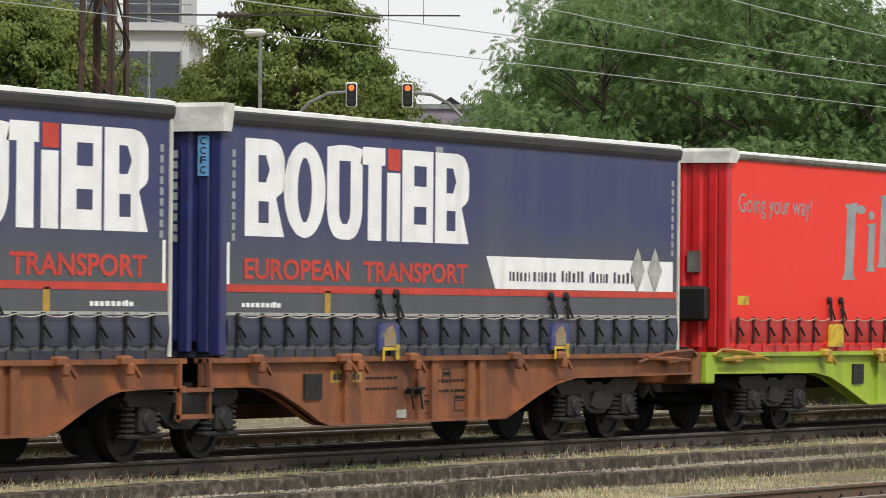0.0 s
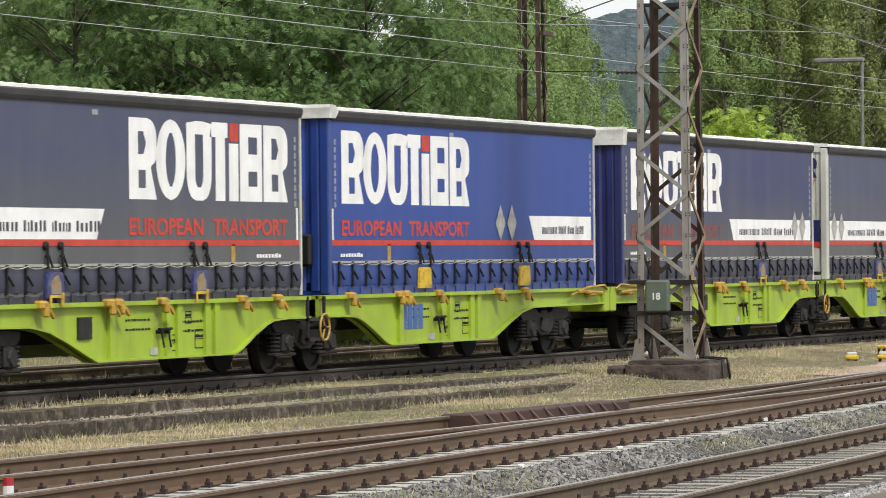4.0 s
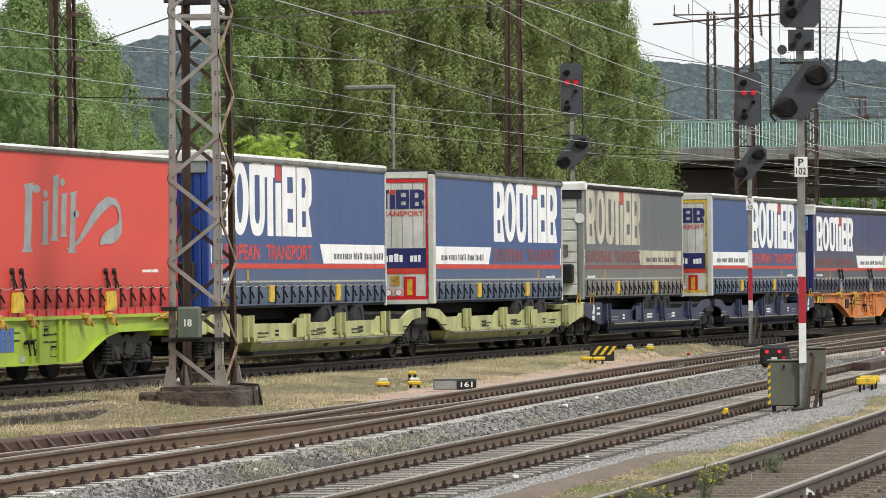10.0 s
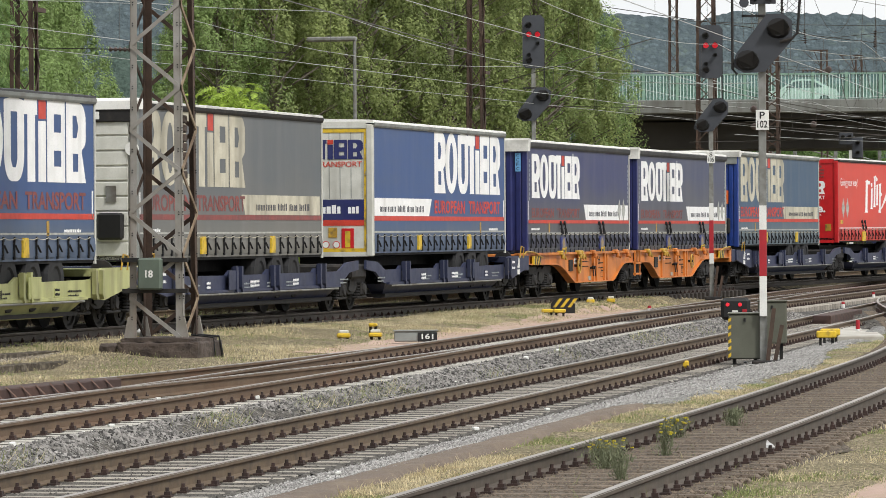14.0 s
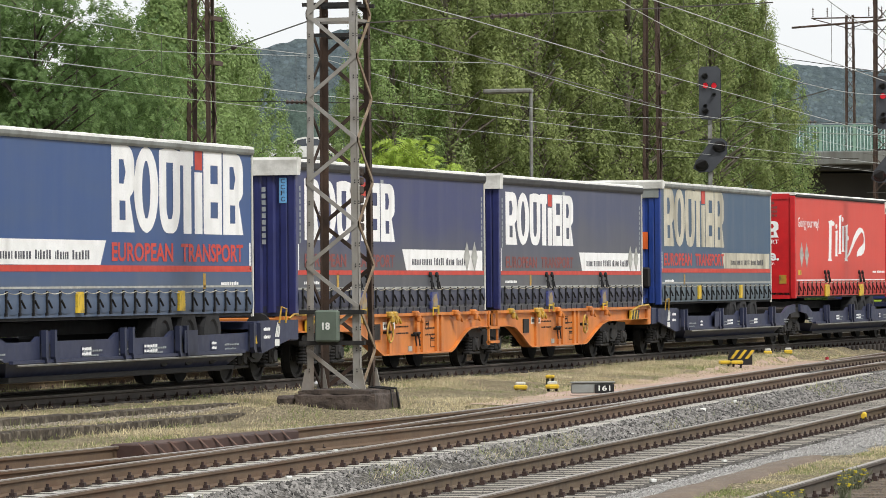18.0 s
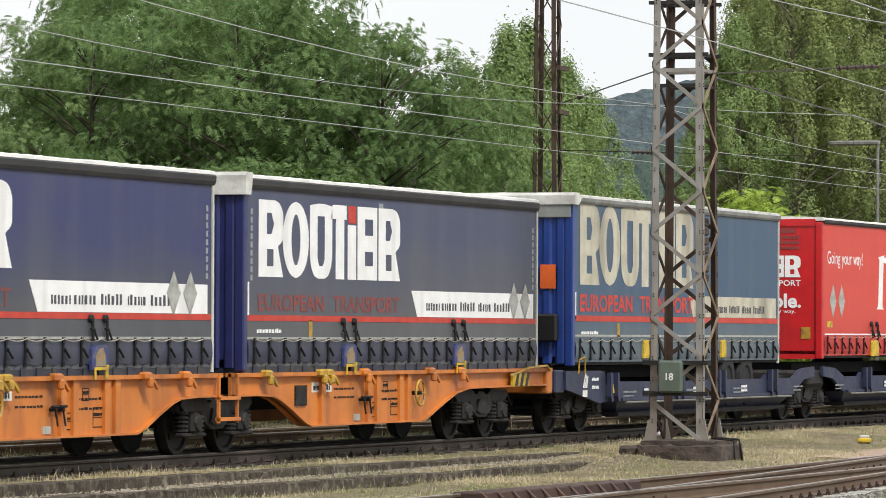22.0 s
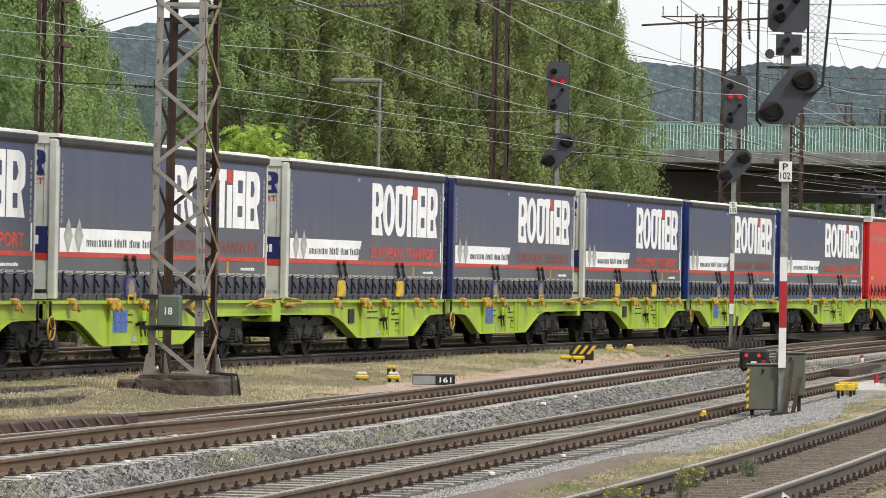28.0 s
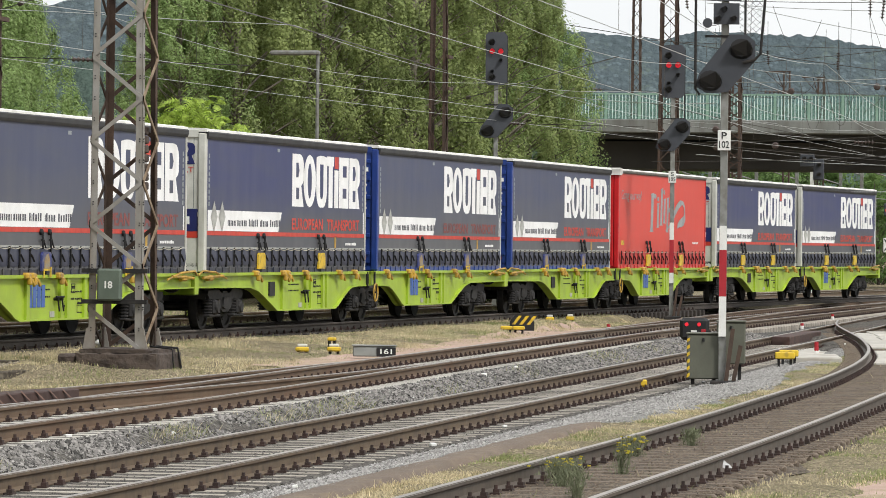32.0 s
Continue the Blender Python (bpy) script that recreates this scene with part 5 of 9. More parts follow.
NAVY = "navy and grey {0} swap body with white print on {1} wagon"
N1, N2, GX, WO = "rusty", "orange", "lime-green", "curtain-sided"
TRAIN = [
    dict(q=-14.6, kind="blue", curtain=C_navy, layout="R", end="front", wall=M_navy, cap=True, diamonds=0.5, label=NAVY.format(WO, N1)),
    dict(q=0.0, kind="blue", curtain=C_navy, layout="L", end="front", wall=M_navy, cap=True, code=True, diamonds=11.7, label=NAVY.format(WO, N1)),
    dict(q=15.2, roll=M_steel, kind="red", curtain=C_red, layout="L", end="front", wall=M_redpanel, plates="yellow", old=True, label="red curtain-sided swap body with grey print on lime-green wagon"),
    dict(q=29.8, roll=M_steel, kind="red", curtain=C_red, layout="L", end="doors", wall=M_redpanel, door_red=True, plates="yellow", label="bright red curtain-sided swap body with white print and printed doors"),
    dict(q=44.9, kind="blue", curtain=C_grey, layout="R", end="doors", wall=M_navy, door_marks=True, diamonds=0.5, label="dark grey curtain-sided swap body with navy container doors"),
    dict(q=59.5, kind="blue", curtain=C_blue, layout="L", end="front", wall=M_blue, plates="yellow", panel=(9.7, 13.2), diamonds=7.9, label="bright blue curtain-sided swap body with white and red print"),
    dict(q=74.6, kind="blue", curtain=C_navy, layout="L", end="front", wall=M_navy, cap=True, dim=True, diamonds=11.7, label=NAVY.format(WO, GX)),
    dict(q=89.2, kind="blue", curtain=C_grey, layout="R", end="doors", wall=M_whitepanel, dim=True, door_band=True, diamonds=0.3, label="dark grey curtain-sided swap body with cream doors"),
    dict(q=104.2, roll=M_steel, kind="red", curtain=C_redold, layout="L", end="front", wall=M_redpanel, plates="yellow", old=True, label="worn red curtain-sided swap body with grey print"),
    dict(q=118.9, roll=M_steel, kind="red", curtain=C_redold, layout="L", end="front", wall=M_redpanel, plates="yellow", old=True, label="worn red curtain-sided swap body with grey print"),
    dict(q=134.4, roll=M_greypanel, kind="blue", curtain=C_steel, layout="L", end="front", wall=M_blue, h=3.02, plates="yellow", clamps=False, panel=(8.0, 13.3), name="semi_trailer", cat="trailer", label="steel-blue curtain-sided trailer standing in a pale green pocket wagon"),
    dict(q=152.2, dim=True, roll=M_greypanel, kind="blue", curtain=C_steel, layout="R", end="doors", wall=M_whitepanel, rim=M_redpanel, roof=M_rubber, door_band=True, h=3.02, plates="yellow", clamps=False, panel=(0.15, 5.6), name="semi_trailer", cat="trailer", label="steel-blue curtain-sided trailer with white doors in a red frame"),
    dict(q=168.2, roll=M_dark, cover=M_white, boards=True, kind="blue", curtain=C_old, layout="L", end="front", wall=M_greypanel, old=True, roof=M_cap, h=3.02, plates="yellow", clamps=False, name="semi_trailer", cat="trailer", label="weathered grey curtain-sided trailer with yellowed print"),
    dict(q=186.0, roll=M_greypanel, kind="blue", curtain=C_steel, layout="R", end="doors", wall=M_whitepanel, rim=M_yellow, door_band=True, h=3.02, plates="yellow", clamps=False, panel=(0.15, 5.6), name="semi_trailer", cat="trailer", label="steel-blue curtain-sided trailer with cream doors in a yellow frame"),
    dict(q=202.0, kind="blue", curtain=C_navy, layout="L", end="front", wall=M_navy, cap=True, code=True, dim=True, diamonds=11.7, label=NAVY.format(WO, N2)),
    dict(q=216.6, kind="blue", curtain=C_grey, layout="L", end="front", wall=M_navy, cap=True, dim=True, diamonds=11.9, label="grey curtain-sided swap body with navy front, on orange wagon"),
    dict(q=232.0, dim=False, roll=M_greypanel, kind="blue", curtain=C_teal, layout="L", end="front", wall=M_blue, old=True, roof=M_cap, h=3.02, orange_plate=True, plates="yellow", clamps=False, name="semi_trailer", cat="trailer", label="faded blue curtain-sided trailer with an orange plate on its front"),
    dict(q=248.8, kind="red", curtain=C_redold, layout="L", end="doors", wall=M_redpanel, door_red=True, plates="yellow", h=2.95, base=1.25, name="semi_trailer", cat="trailer", label="bright red curtain-sided trailer with printed red doors"),
    dict(q=265.6, kind="blue", curtain=C_navy, layout="R", end="doors", wall=M_navy, door_marks=True, diamonds=0.4, label="navy curtain-sided swap body with navy container doors and white marks"),
    dict(q=280.2, kind="blue", curtain=C_grey, layout="R", end="doors", wall=M_whitepanel, door_band=True, dim=True, diamonds=0.4, label="dark grey curtain-sided swap body with cream doors"),
    dict(q=295.2, kind="blue", curtain=C_grey, layout="R", end="doors", wall=M_whitepanel, door_band=True, plates="yellow", diamonds=0.4, label="dark curtain-sided swap body with cream doors and yellow plates"),
    dict(q=309.7, kind="blue", curtain=C_grey, layout="R", end="doors", wall=M_navy, door_marks=True, dim=True, diamonds=0.4, label="dark grey curtain-sided swap body with navy doors"),
    dict(q=324.5, kind="blue", curtain=C_navy, layout="R", end="doors", wall=M_whitepanel, door_band=True, plates="yellow", diamonds=0.4, label="navy curtain-sided swap body with cream doors and yellow plates"),
    dict(q=339.1, kind="blue", curtain=C_grey, layout="R", end="doors", wall=M_blue, door_marks=True, dim=True, diamonds=0.4, label="dark grey curtain-sided swap body with blue doors"),
    dict(q=353.9, kind="blue", curtain=C_grey, layout="R", end="doors", wall=M_blue, door_marks=True, diamonds=0.4, label="dark grey curtain-sided swap body with blue doors"),
    dict(q=368.6, roll=M_steel, kind="red", curtain=C_redold, layout="L", end="front", wall=M_redpanel, plates="yellow", old=True, label="red curtain-sided swap body with grey print on lime-green wagon"),
    dict(q=383.8, kind="blue", curtain=C_navy, layout="R", end="doors", wall=M_whitepanel, door_band=True, plates="yellow", diamonds=0.4, label="navy curtain-sided swap body with cream doors and yellow plates"),
    dict(q=398.3, kind="blue", curtain=C_navy, layout="R", end="doors", wall=M_whitepanel, door_band=True, plates="yellow", diamonds=0.4, label="navy curtain-sided swap body at the end of the train"),
]


def wheelset_mesh():
    s = Shape()
    for k in (-1, 1):
        y = 0.75 * k
        s.turn([(0.46, y - 0.067), (0.46, y + 0.067), (0.40, y + 0.067), (0.37, y + 0.03 * k), (0.16, y + 0.015 * k), (0.13, y + 0.09 * k), (0.08, y + 0.1 * k), (0.0, y + 0.1 * k)] if k > 0 else
               [(0.46, y + 0.067), (0.46, y - 0.067), (0.40, y - 0.067), (0.37, y - 0.03), (0.16, y - 0.015), (0.13, y - 0.09), (0.08, y - 0.1), (0.0, y - 0.1)], 24)
        s.turn([(0.49, y - 0.067 * k), (0.49, y - 0.095 * k), (0.15, y - 0.095 * k)], 24)
        for i in range(3):
            a = i * 2.0944
            s.rod((0.27 * math.cos(a), y + 0.02 * k, 0.27 * math.sin(a)), (0.27 * math.cos(a), y + 0.045 * k, 0.27 * math.sin(a)), 0.045, 8)
    s.rod((0, -0.95, 0), (0, 0.95, 0), 0.08, 10)
    return s.mesh("wheelset", M_wheel)


TREAD = Shape()
for ty in (-0.75, 0.75):
    TREAD.turn([(0.462, ty - 0.035), (0.462, ty + 0.035)], 24)
TREAD = TREAD.mesh("tread", M_tread)
WHEELSET = wheelset_mesh()


def bogie_side(y):
    s = Shape()
    s.plate([(-1.35, 0.72), (-1.2, 0.62), (-0.65, 0.62), (-0.4, 0.44), (-0.2, 0.36), (0.2, 0.36), (0.4, 0.44), (0.65, 0.62), (1.2, 0.62), (1.35, 0.72), (1.3, 0.8), (0.5, 0.82), (0.3, 0.74), (-0.3, 0.74), (-0.5, 0.82), (-1.3, 0.8)], y - 0.06, y + 0.06)
    s.plate([(-0.3, 0.46), (-0.12, 0.42), (0.12, 0.42), (0.3, 0.46), (0.22, 0.66), (-0.22, 0.66)], y - 0.1, y + 0.1)
    return s


def axle_box(x, y):
    s = Shape().soft_box(x - 0.16, x + 0.16, y - 0.14, y + 0.06, 0.30, 0.62, 0.05)
    s.turn([(0.001, -0.17), (0.11, -0.17), (0.13, -0.14), (0.13, 0.0)], 12, "y", (x, y, 0.46))
    return s.soft_box(x - 0.42, x + 0.42, y - 0.1, y + 0.05, 0.26, 0.32, 0.02)


def coil(x, y):
    s = Shape()
    for i in range(5):
        z = 0.33 + i * 0.062
        s.turn([(0.07, z), (0.105, z + 0.012), (0.105, z + 0.034), (0.07, z + 0.046)], 10, "z", (x, y, 0))
    return s.rod((x, y, 0.32), (x, y, 0.64), 0.06, 8)


def bogie(root, x):
    b = part("bogie", bogie_side(-1.0).add(*(lambda q: (q.v, q.f))(bogie_side(1.0))).box(-0.18, 0.18, -1.05, 1.05, 0.5, 0.78).box(-1.33, -1.23, -1.0, 1.0, 0.62, 0.78).box(1.23, 1.33, -1.0, 1.0, 0.62, 0.78),
             M_dark, root, "near-black two-axle bogie", m=Matrix.Translation((x, 0, 0)))
    for ax in (-0.9, 0.9):
        w = part("wheelset", WHEELSET, None, b, m=Matrix.Translation((ax, 0, 0.46)))
        WHEELS.append((w, ax))
        for y in (-1.0, 1.0):
            part("axle_box", axle_box(ax, y), M_dark, b)
            for d in (-0.3, 0.3):
                part("coil_spring", coil(ax + d, y), M_dark, b)
    return b


def mirrored(pts, length):
    return [(length - x, z) for x, z in pts][::-1]


UNIT = [(-0.35, 1.15), (-0.35, 0.82), (0.6, 0.82), (1.15, 0.80), (1.45, 0.74), (1.9, 0.6), (2.45, 0.4), (2.72, 0.34), (7.7, 0.34), (8.0, 0.42), (8.7, 0.62), (9.3, 0.77), (9.9, 0.84), (14.2, 0.86), (14.2, 1.15)]


def plain_blocks(w, h, n):
    """A row of equal leaning blocks."""
    s, k = Shape(), w / n
    for i in range(n):
        s.plate([(i * k, 0), (i * k + k * 0.82, 0), (i * k + k * 0.86, h), (i * k + k * 0.04, h)], 0, 0.004)
    return s


def container_wagon(q, paint, label, far_rust=False, mark=None):
    """An articulated two-unit container wagon on three bogies. x runs from the front box's front end."""
    length = 28.0
    root = thing("container_wagon", label, "railway wagon", group="wagons of the freight train")
    lip_w = 0.16
    for unit in (0, 1):
        pts = [(x + 14.6, z) for x, z in UNIT] if unit else [(13.4 - x, z) for x, z in UNIT][::-1]
        for y0, y1, nm in ((-1.2, -1.15, "side_frame"), (1.15, 1.2, "side_frame")):
            part(nm, Shape().plate(pts, y0, y1), paint, root)
        # bottom and top flanges along the outline
        low = [p for p in pts if p[1] < 1.1]
        fl = Shape()
        for (xa, za), (xb, zb) in zip(low, low[1:]):
            fl.add([(xa, -1.2 - 0.07, za), (xb, -1.2 - 0.07, zb), (xb, -1.05, zb), (xa, -1.05, za), (xa, -1.27, za + 0.03), (xb, -1.27, zb + 0.03), (xb, -1.05, zb + 0.03), (xa, -1.05, za + 0.03)],
                   [(0, 1, 2, 3), (4, 7, 6, 5), (0, 4, 5, 1), (3, 2, 6, 7)])
        part("bottom_flange", fl, paint, root)
        xa, xb = (14.25, 28.8) if unit else (-0.8, 13.75)
        part("top_flange", Shape().box(xa, xb, -1.28, -1.1, 1.1, 1.16).box(xa, xb, 1.1, 1.28, 1.1, 1.16), paint, root)
        deck = Shape()
        for i in range(8):
            x = xa + 0.7 + i * 1.85
            deck.box(x, x + 0.22, -1.15, 1.15, 0.85, 1.08)
        # centre sill made deep and near black to stand in for shade inside the frame
        deck.box(xa, xb, -0.25, 0.25, 0.58, 1.05)
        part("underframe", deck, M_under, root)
        bx = 17.3 if unit else 5.7
        for dx in (0.55, 2.55, 2.95, 4.0, 4.35):
            part("rib", Shape().plate([(bx + dx - 0.09, 0.37), (bx + dx + 0.09, 0.37), (bx + dx + 0.09, 1.1), (bx + dx - 0.09, 1.1)], -1.25, -1.2), paint, root)
        for dx in (-1.9, 0.3, 0.62, 2.2, 5.2, 6.6):
            lock = Shape().soft_box(bx + dx - 0.12, bx + dx + 0.12, -1.36, -1.2, 1.08, 1.2, 0.03)
            lock.soft_box(bx + dx - 0.02, bx + dx + 0.1, -1.38, -1.3, 0.98, 1.12, 0.02).rod((bx + dx + 0.1, -1.36, 1.08), (bx + dx + 0.2, -1.38, 0.97), 0.03, 5)
            part("twistlock_bracket", lock, paint if paint in (M_rustorange, M_orange) and abs(dx) > 2 else M_brass if paint is not M_rustorange else M_rustorange, root)
        for k in range(4):
            part("small_print", bars(0.9, 0.05, 8, 60 + k), M_under, root, m=Matrix.Translation((bx + 1.1 + (k % 2) * 2.0, -1.206, 0.88 - (k // 2) * 0.13 - 0.05 * (k % 2))))
        # framed lettering panels and brake levers on the side frame
        for k, (fx, fz, fw, fh) in enumerate(((2.62, 0.44, 0.5, 0.22), (3.25, 0.82, 0.22, 0.16), (3.6, 0.46, 0.34, 0.26))):
            fr = Shape()
            for x0, x1, z0, z1 in ((fx, fx + fw, fz, fz + 0.012), (fx, fx + fw, fz + fh, fz + fh + 0.012), (fx, fx + 0.012, fz, fz + fh), (fx + fw - 0.012, fx + fw, fz, fz + fh), (fx, fx + fw, fz + fh / 2, fz + fh / 2 + 0.008)):
                fr.plate([(bx + x0, z0), (bx + x1, z0), (bx + x1, z1), (bx + x0, z1)], -1.206, -1.202)
            part("print_frame", fr, M_under, root)
            part("small_print", bars(fw * 0.85, 0.06, 7, 90 + k), M_under, root, m=Matrix.Translation((bx + fx + fw * 0.08, -1.206, fz + fh * 0.6)))
        for lx in (2.2, 2.45):
            lv = Shape().rod((bx + lx, -1.2, 0.72), (bx + lx, -1.3, 0.72), 0.03, 6).rod((bx + lx, -1.28, 0.72), (bx + lx + 0.06, -1.29, 0.5), 0.016, 5)
            part("brake_lever", lv.rod((bx + lx - 0.1, -1.28, 0.76), (bx + lx + 0.12, -1.28, 0.76), 0.02, 5), M_under, root)
        part("data_plate", Shape().box(bx + 1.95, bx + 2.2, -1.215, -1.2, 0.4, 0.5), M_silver, root)
        if not unit or paint is not M_lime:
            part("grille", Shape().box(bx - 0.55, bx - 0.1, -1.23, -1.2, 0.66, 0.96), M_dark, root)
        cx, cz = (bx + (4.6 if unit else 0.2), 0.8) if paint is M_orange else (14.15, 0.68)
        if paint is M_orange or (paint is M_lime and unit):
            hw = part("handwheel", Shape().turn([(0.2, -1.36), (0.22, -1.34), (0.2, -1.32), (0.18, -1.34), (0.2, -1.36)], 18, "y", (cx, 0, cz)), M_brass, root, "dirty yellow brake handwheel")
            for i in range(3):
                part("spoke", Shape().rod((cx, -1.34, cz), (cx + 0.2 * math.cos(2.0944 * i), -1.34, cz + 0.2 * math.sin(2.0944 * i)), 0.014, 5), M_brass, hw)
            part("hub", Shape().rod((cx, -1.1, cz), (cx, -1.36, cz), 0.035, 7), M_dark, hw)
        if mark and (unit or mark[0] != "block"):
            nm, mm = mark
            part("wagon_logo", plain_blocks(1.0, 0.4, 4) if nm == "block" else bars(0.72, 0.12, 7, 78), mm, root, "plain blue mark" if nm == "block" else "dark mark on a white plate", m=Matrix.Translation((bx + (0.7 if nm == "block" else 0.22), -1.208, 0.58 if nm == "block" else 0.88)))
            if nm != "block":
                part("mark_plate", Shape().box(bx + 0.16, bx + 1.0, -1.204, -1.19, 0.85, 1.0), M_signwhite if paint is M_orange else M_brass, root)
    # joint, end beams, steps, buffers
    part("joint", Shape().soft_box(13.5, 14.5, -0.5, 0.5, 0.75, 1.05, 0.05), M_dark, root)
    for x, k in ((-0.8, -1), (28.8, 1)):
        part("headstock", Shape().soft_box(min(x, x - 0.3 * k), max(x, x - 0.3 * k), -1.28, 1.28, 0.72, 1.14, 0.02), paint, root)
        for y in (-0.875, 0.875):
            bf = Shape().rod((x, y, 1.0), (x + 0.28 * k, y, 1.0), 0.09, 10)
            bf.turn([(0.0, 0.34 * k + x), (0.23, 0.32 * k + x), (0.24, 0.28 * k + x), (0.1, 0.26 * k + x)], 14, "x", (0, y, 1.0))
            part("buffer", bf, M_dark, root)
        gr = Shape().path([(x - 0.2 * k, -1.3, 1.12), (x - 0.45 * k, -1.32, 1.2), (x - 1.4 * k, -1.32, 1.17), (x - 2.3 * k, -1.3, 1.04)], 0.022, 5)
        part("grab_rail", gr, M_brass if paint is not M_rustorange else paint, root, "bent grab rail")
        if paint is M_orange:
            st = Shape().box(x - 1.75 * k - 0.42, x - 1.75 * k + 0.42, -1.3, -1.25, 0.86, 1.08)
            part("striped_panel", st, M_yellow, root, "yellow panel with black slanting stripes")
            for j in range(3):
                xx = x - 1.75 * k - 0.34 + j * 0.27
                part("stripe", Shape().plate([(xx, 0.862), (xx + 0.12, 0.862), (xx + 0.24, 1.078), (xx + 0.12, 1.078)], -1.306, -1.3), M_black, root)
        else:
            fit = Shape().soft_box(x - 1.1 * k - 0.18, x - 1.1 * k + 0.18, -1.33, -1.2, 1.0, 1.12, 0.03).rod((x - 0.5 * k, -1.31, 1.06), (x - 2.0 * k, -1.31, 1.1), 0.03, 6)
            part("coupling_lever", fit, M_brass if paint is M_lime else paint, root)
        hose = Shape().path([(x + 0.02 * k, -0.4, 0.8), (x + 0.16 * k, -0.42, 0.6), (x + 0.3 * k, -0.42, 0.52), (x + 0.4 * k, -0.4, 0.6)], 0.03, 6)
        part("brake_hose", hose, M_black, root)
    ld = Shape().box(13.55, 13.6, -1.3, -1.26, 0.45, 1.15).box(14.25, 14.3, -1.3, -1.26, 0.45, 1.15)
    for z in (0.48, 0.78):
        ld.box(13.55, 14.3, -1.33, -1.24, z, z + 0.05)
    part("steps", ld, paint if paint is M_orange or paint is M_rustorange else M_dark, root)
    for x in (2.3, 14.05, 25.7):
        bogie(root, x)
    MOVERS.append((root, q, length))
    return root


POCKET = [(-0.3, 1.1), (1.7, 1.1), (2.0, 1.02), (2.35, 0.9), (5.7, 0.88), (6.0, 0.98), (6.6, 0.98), (6.9, 0.88), (8.5, 0.88), (8.8, 0.98), (9.4, 0.98), (9.7, 0.88), (12.3, 0.88), (12.5, 0.96), (13.1, 0.96), (13.3, 0.88), (14.5, 0.88), (15.2, 1.06), (16.2, 1.1),
          (16.2, 0.9), (15.4, 0.84), (14.6, 0.58), (2.6, 0.58), (1.6, 0.52), (0.9, 0.62), (-0.3, 0.78)]


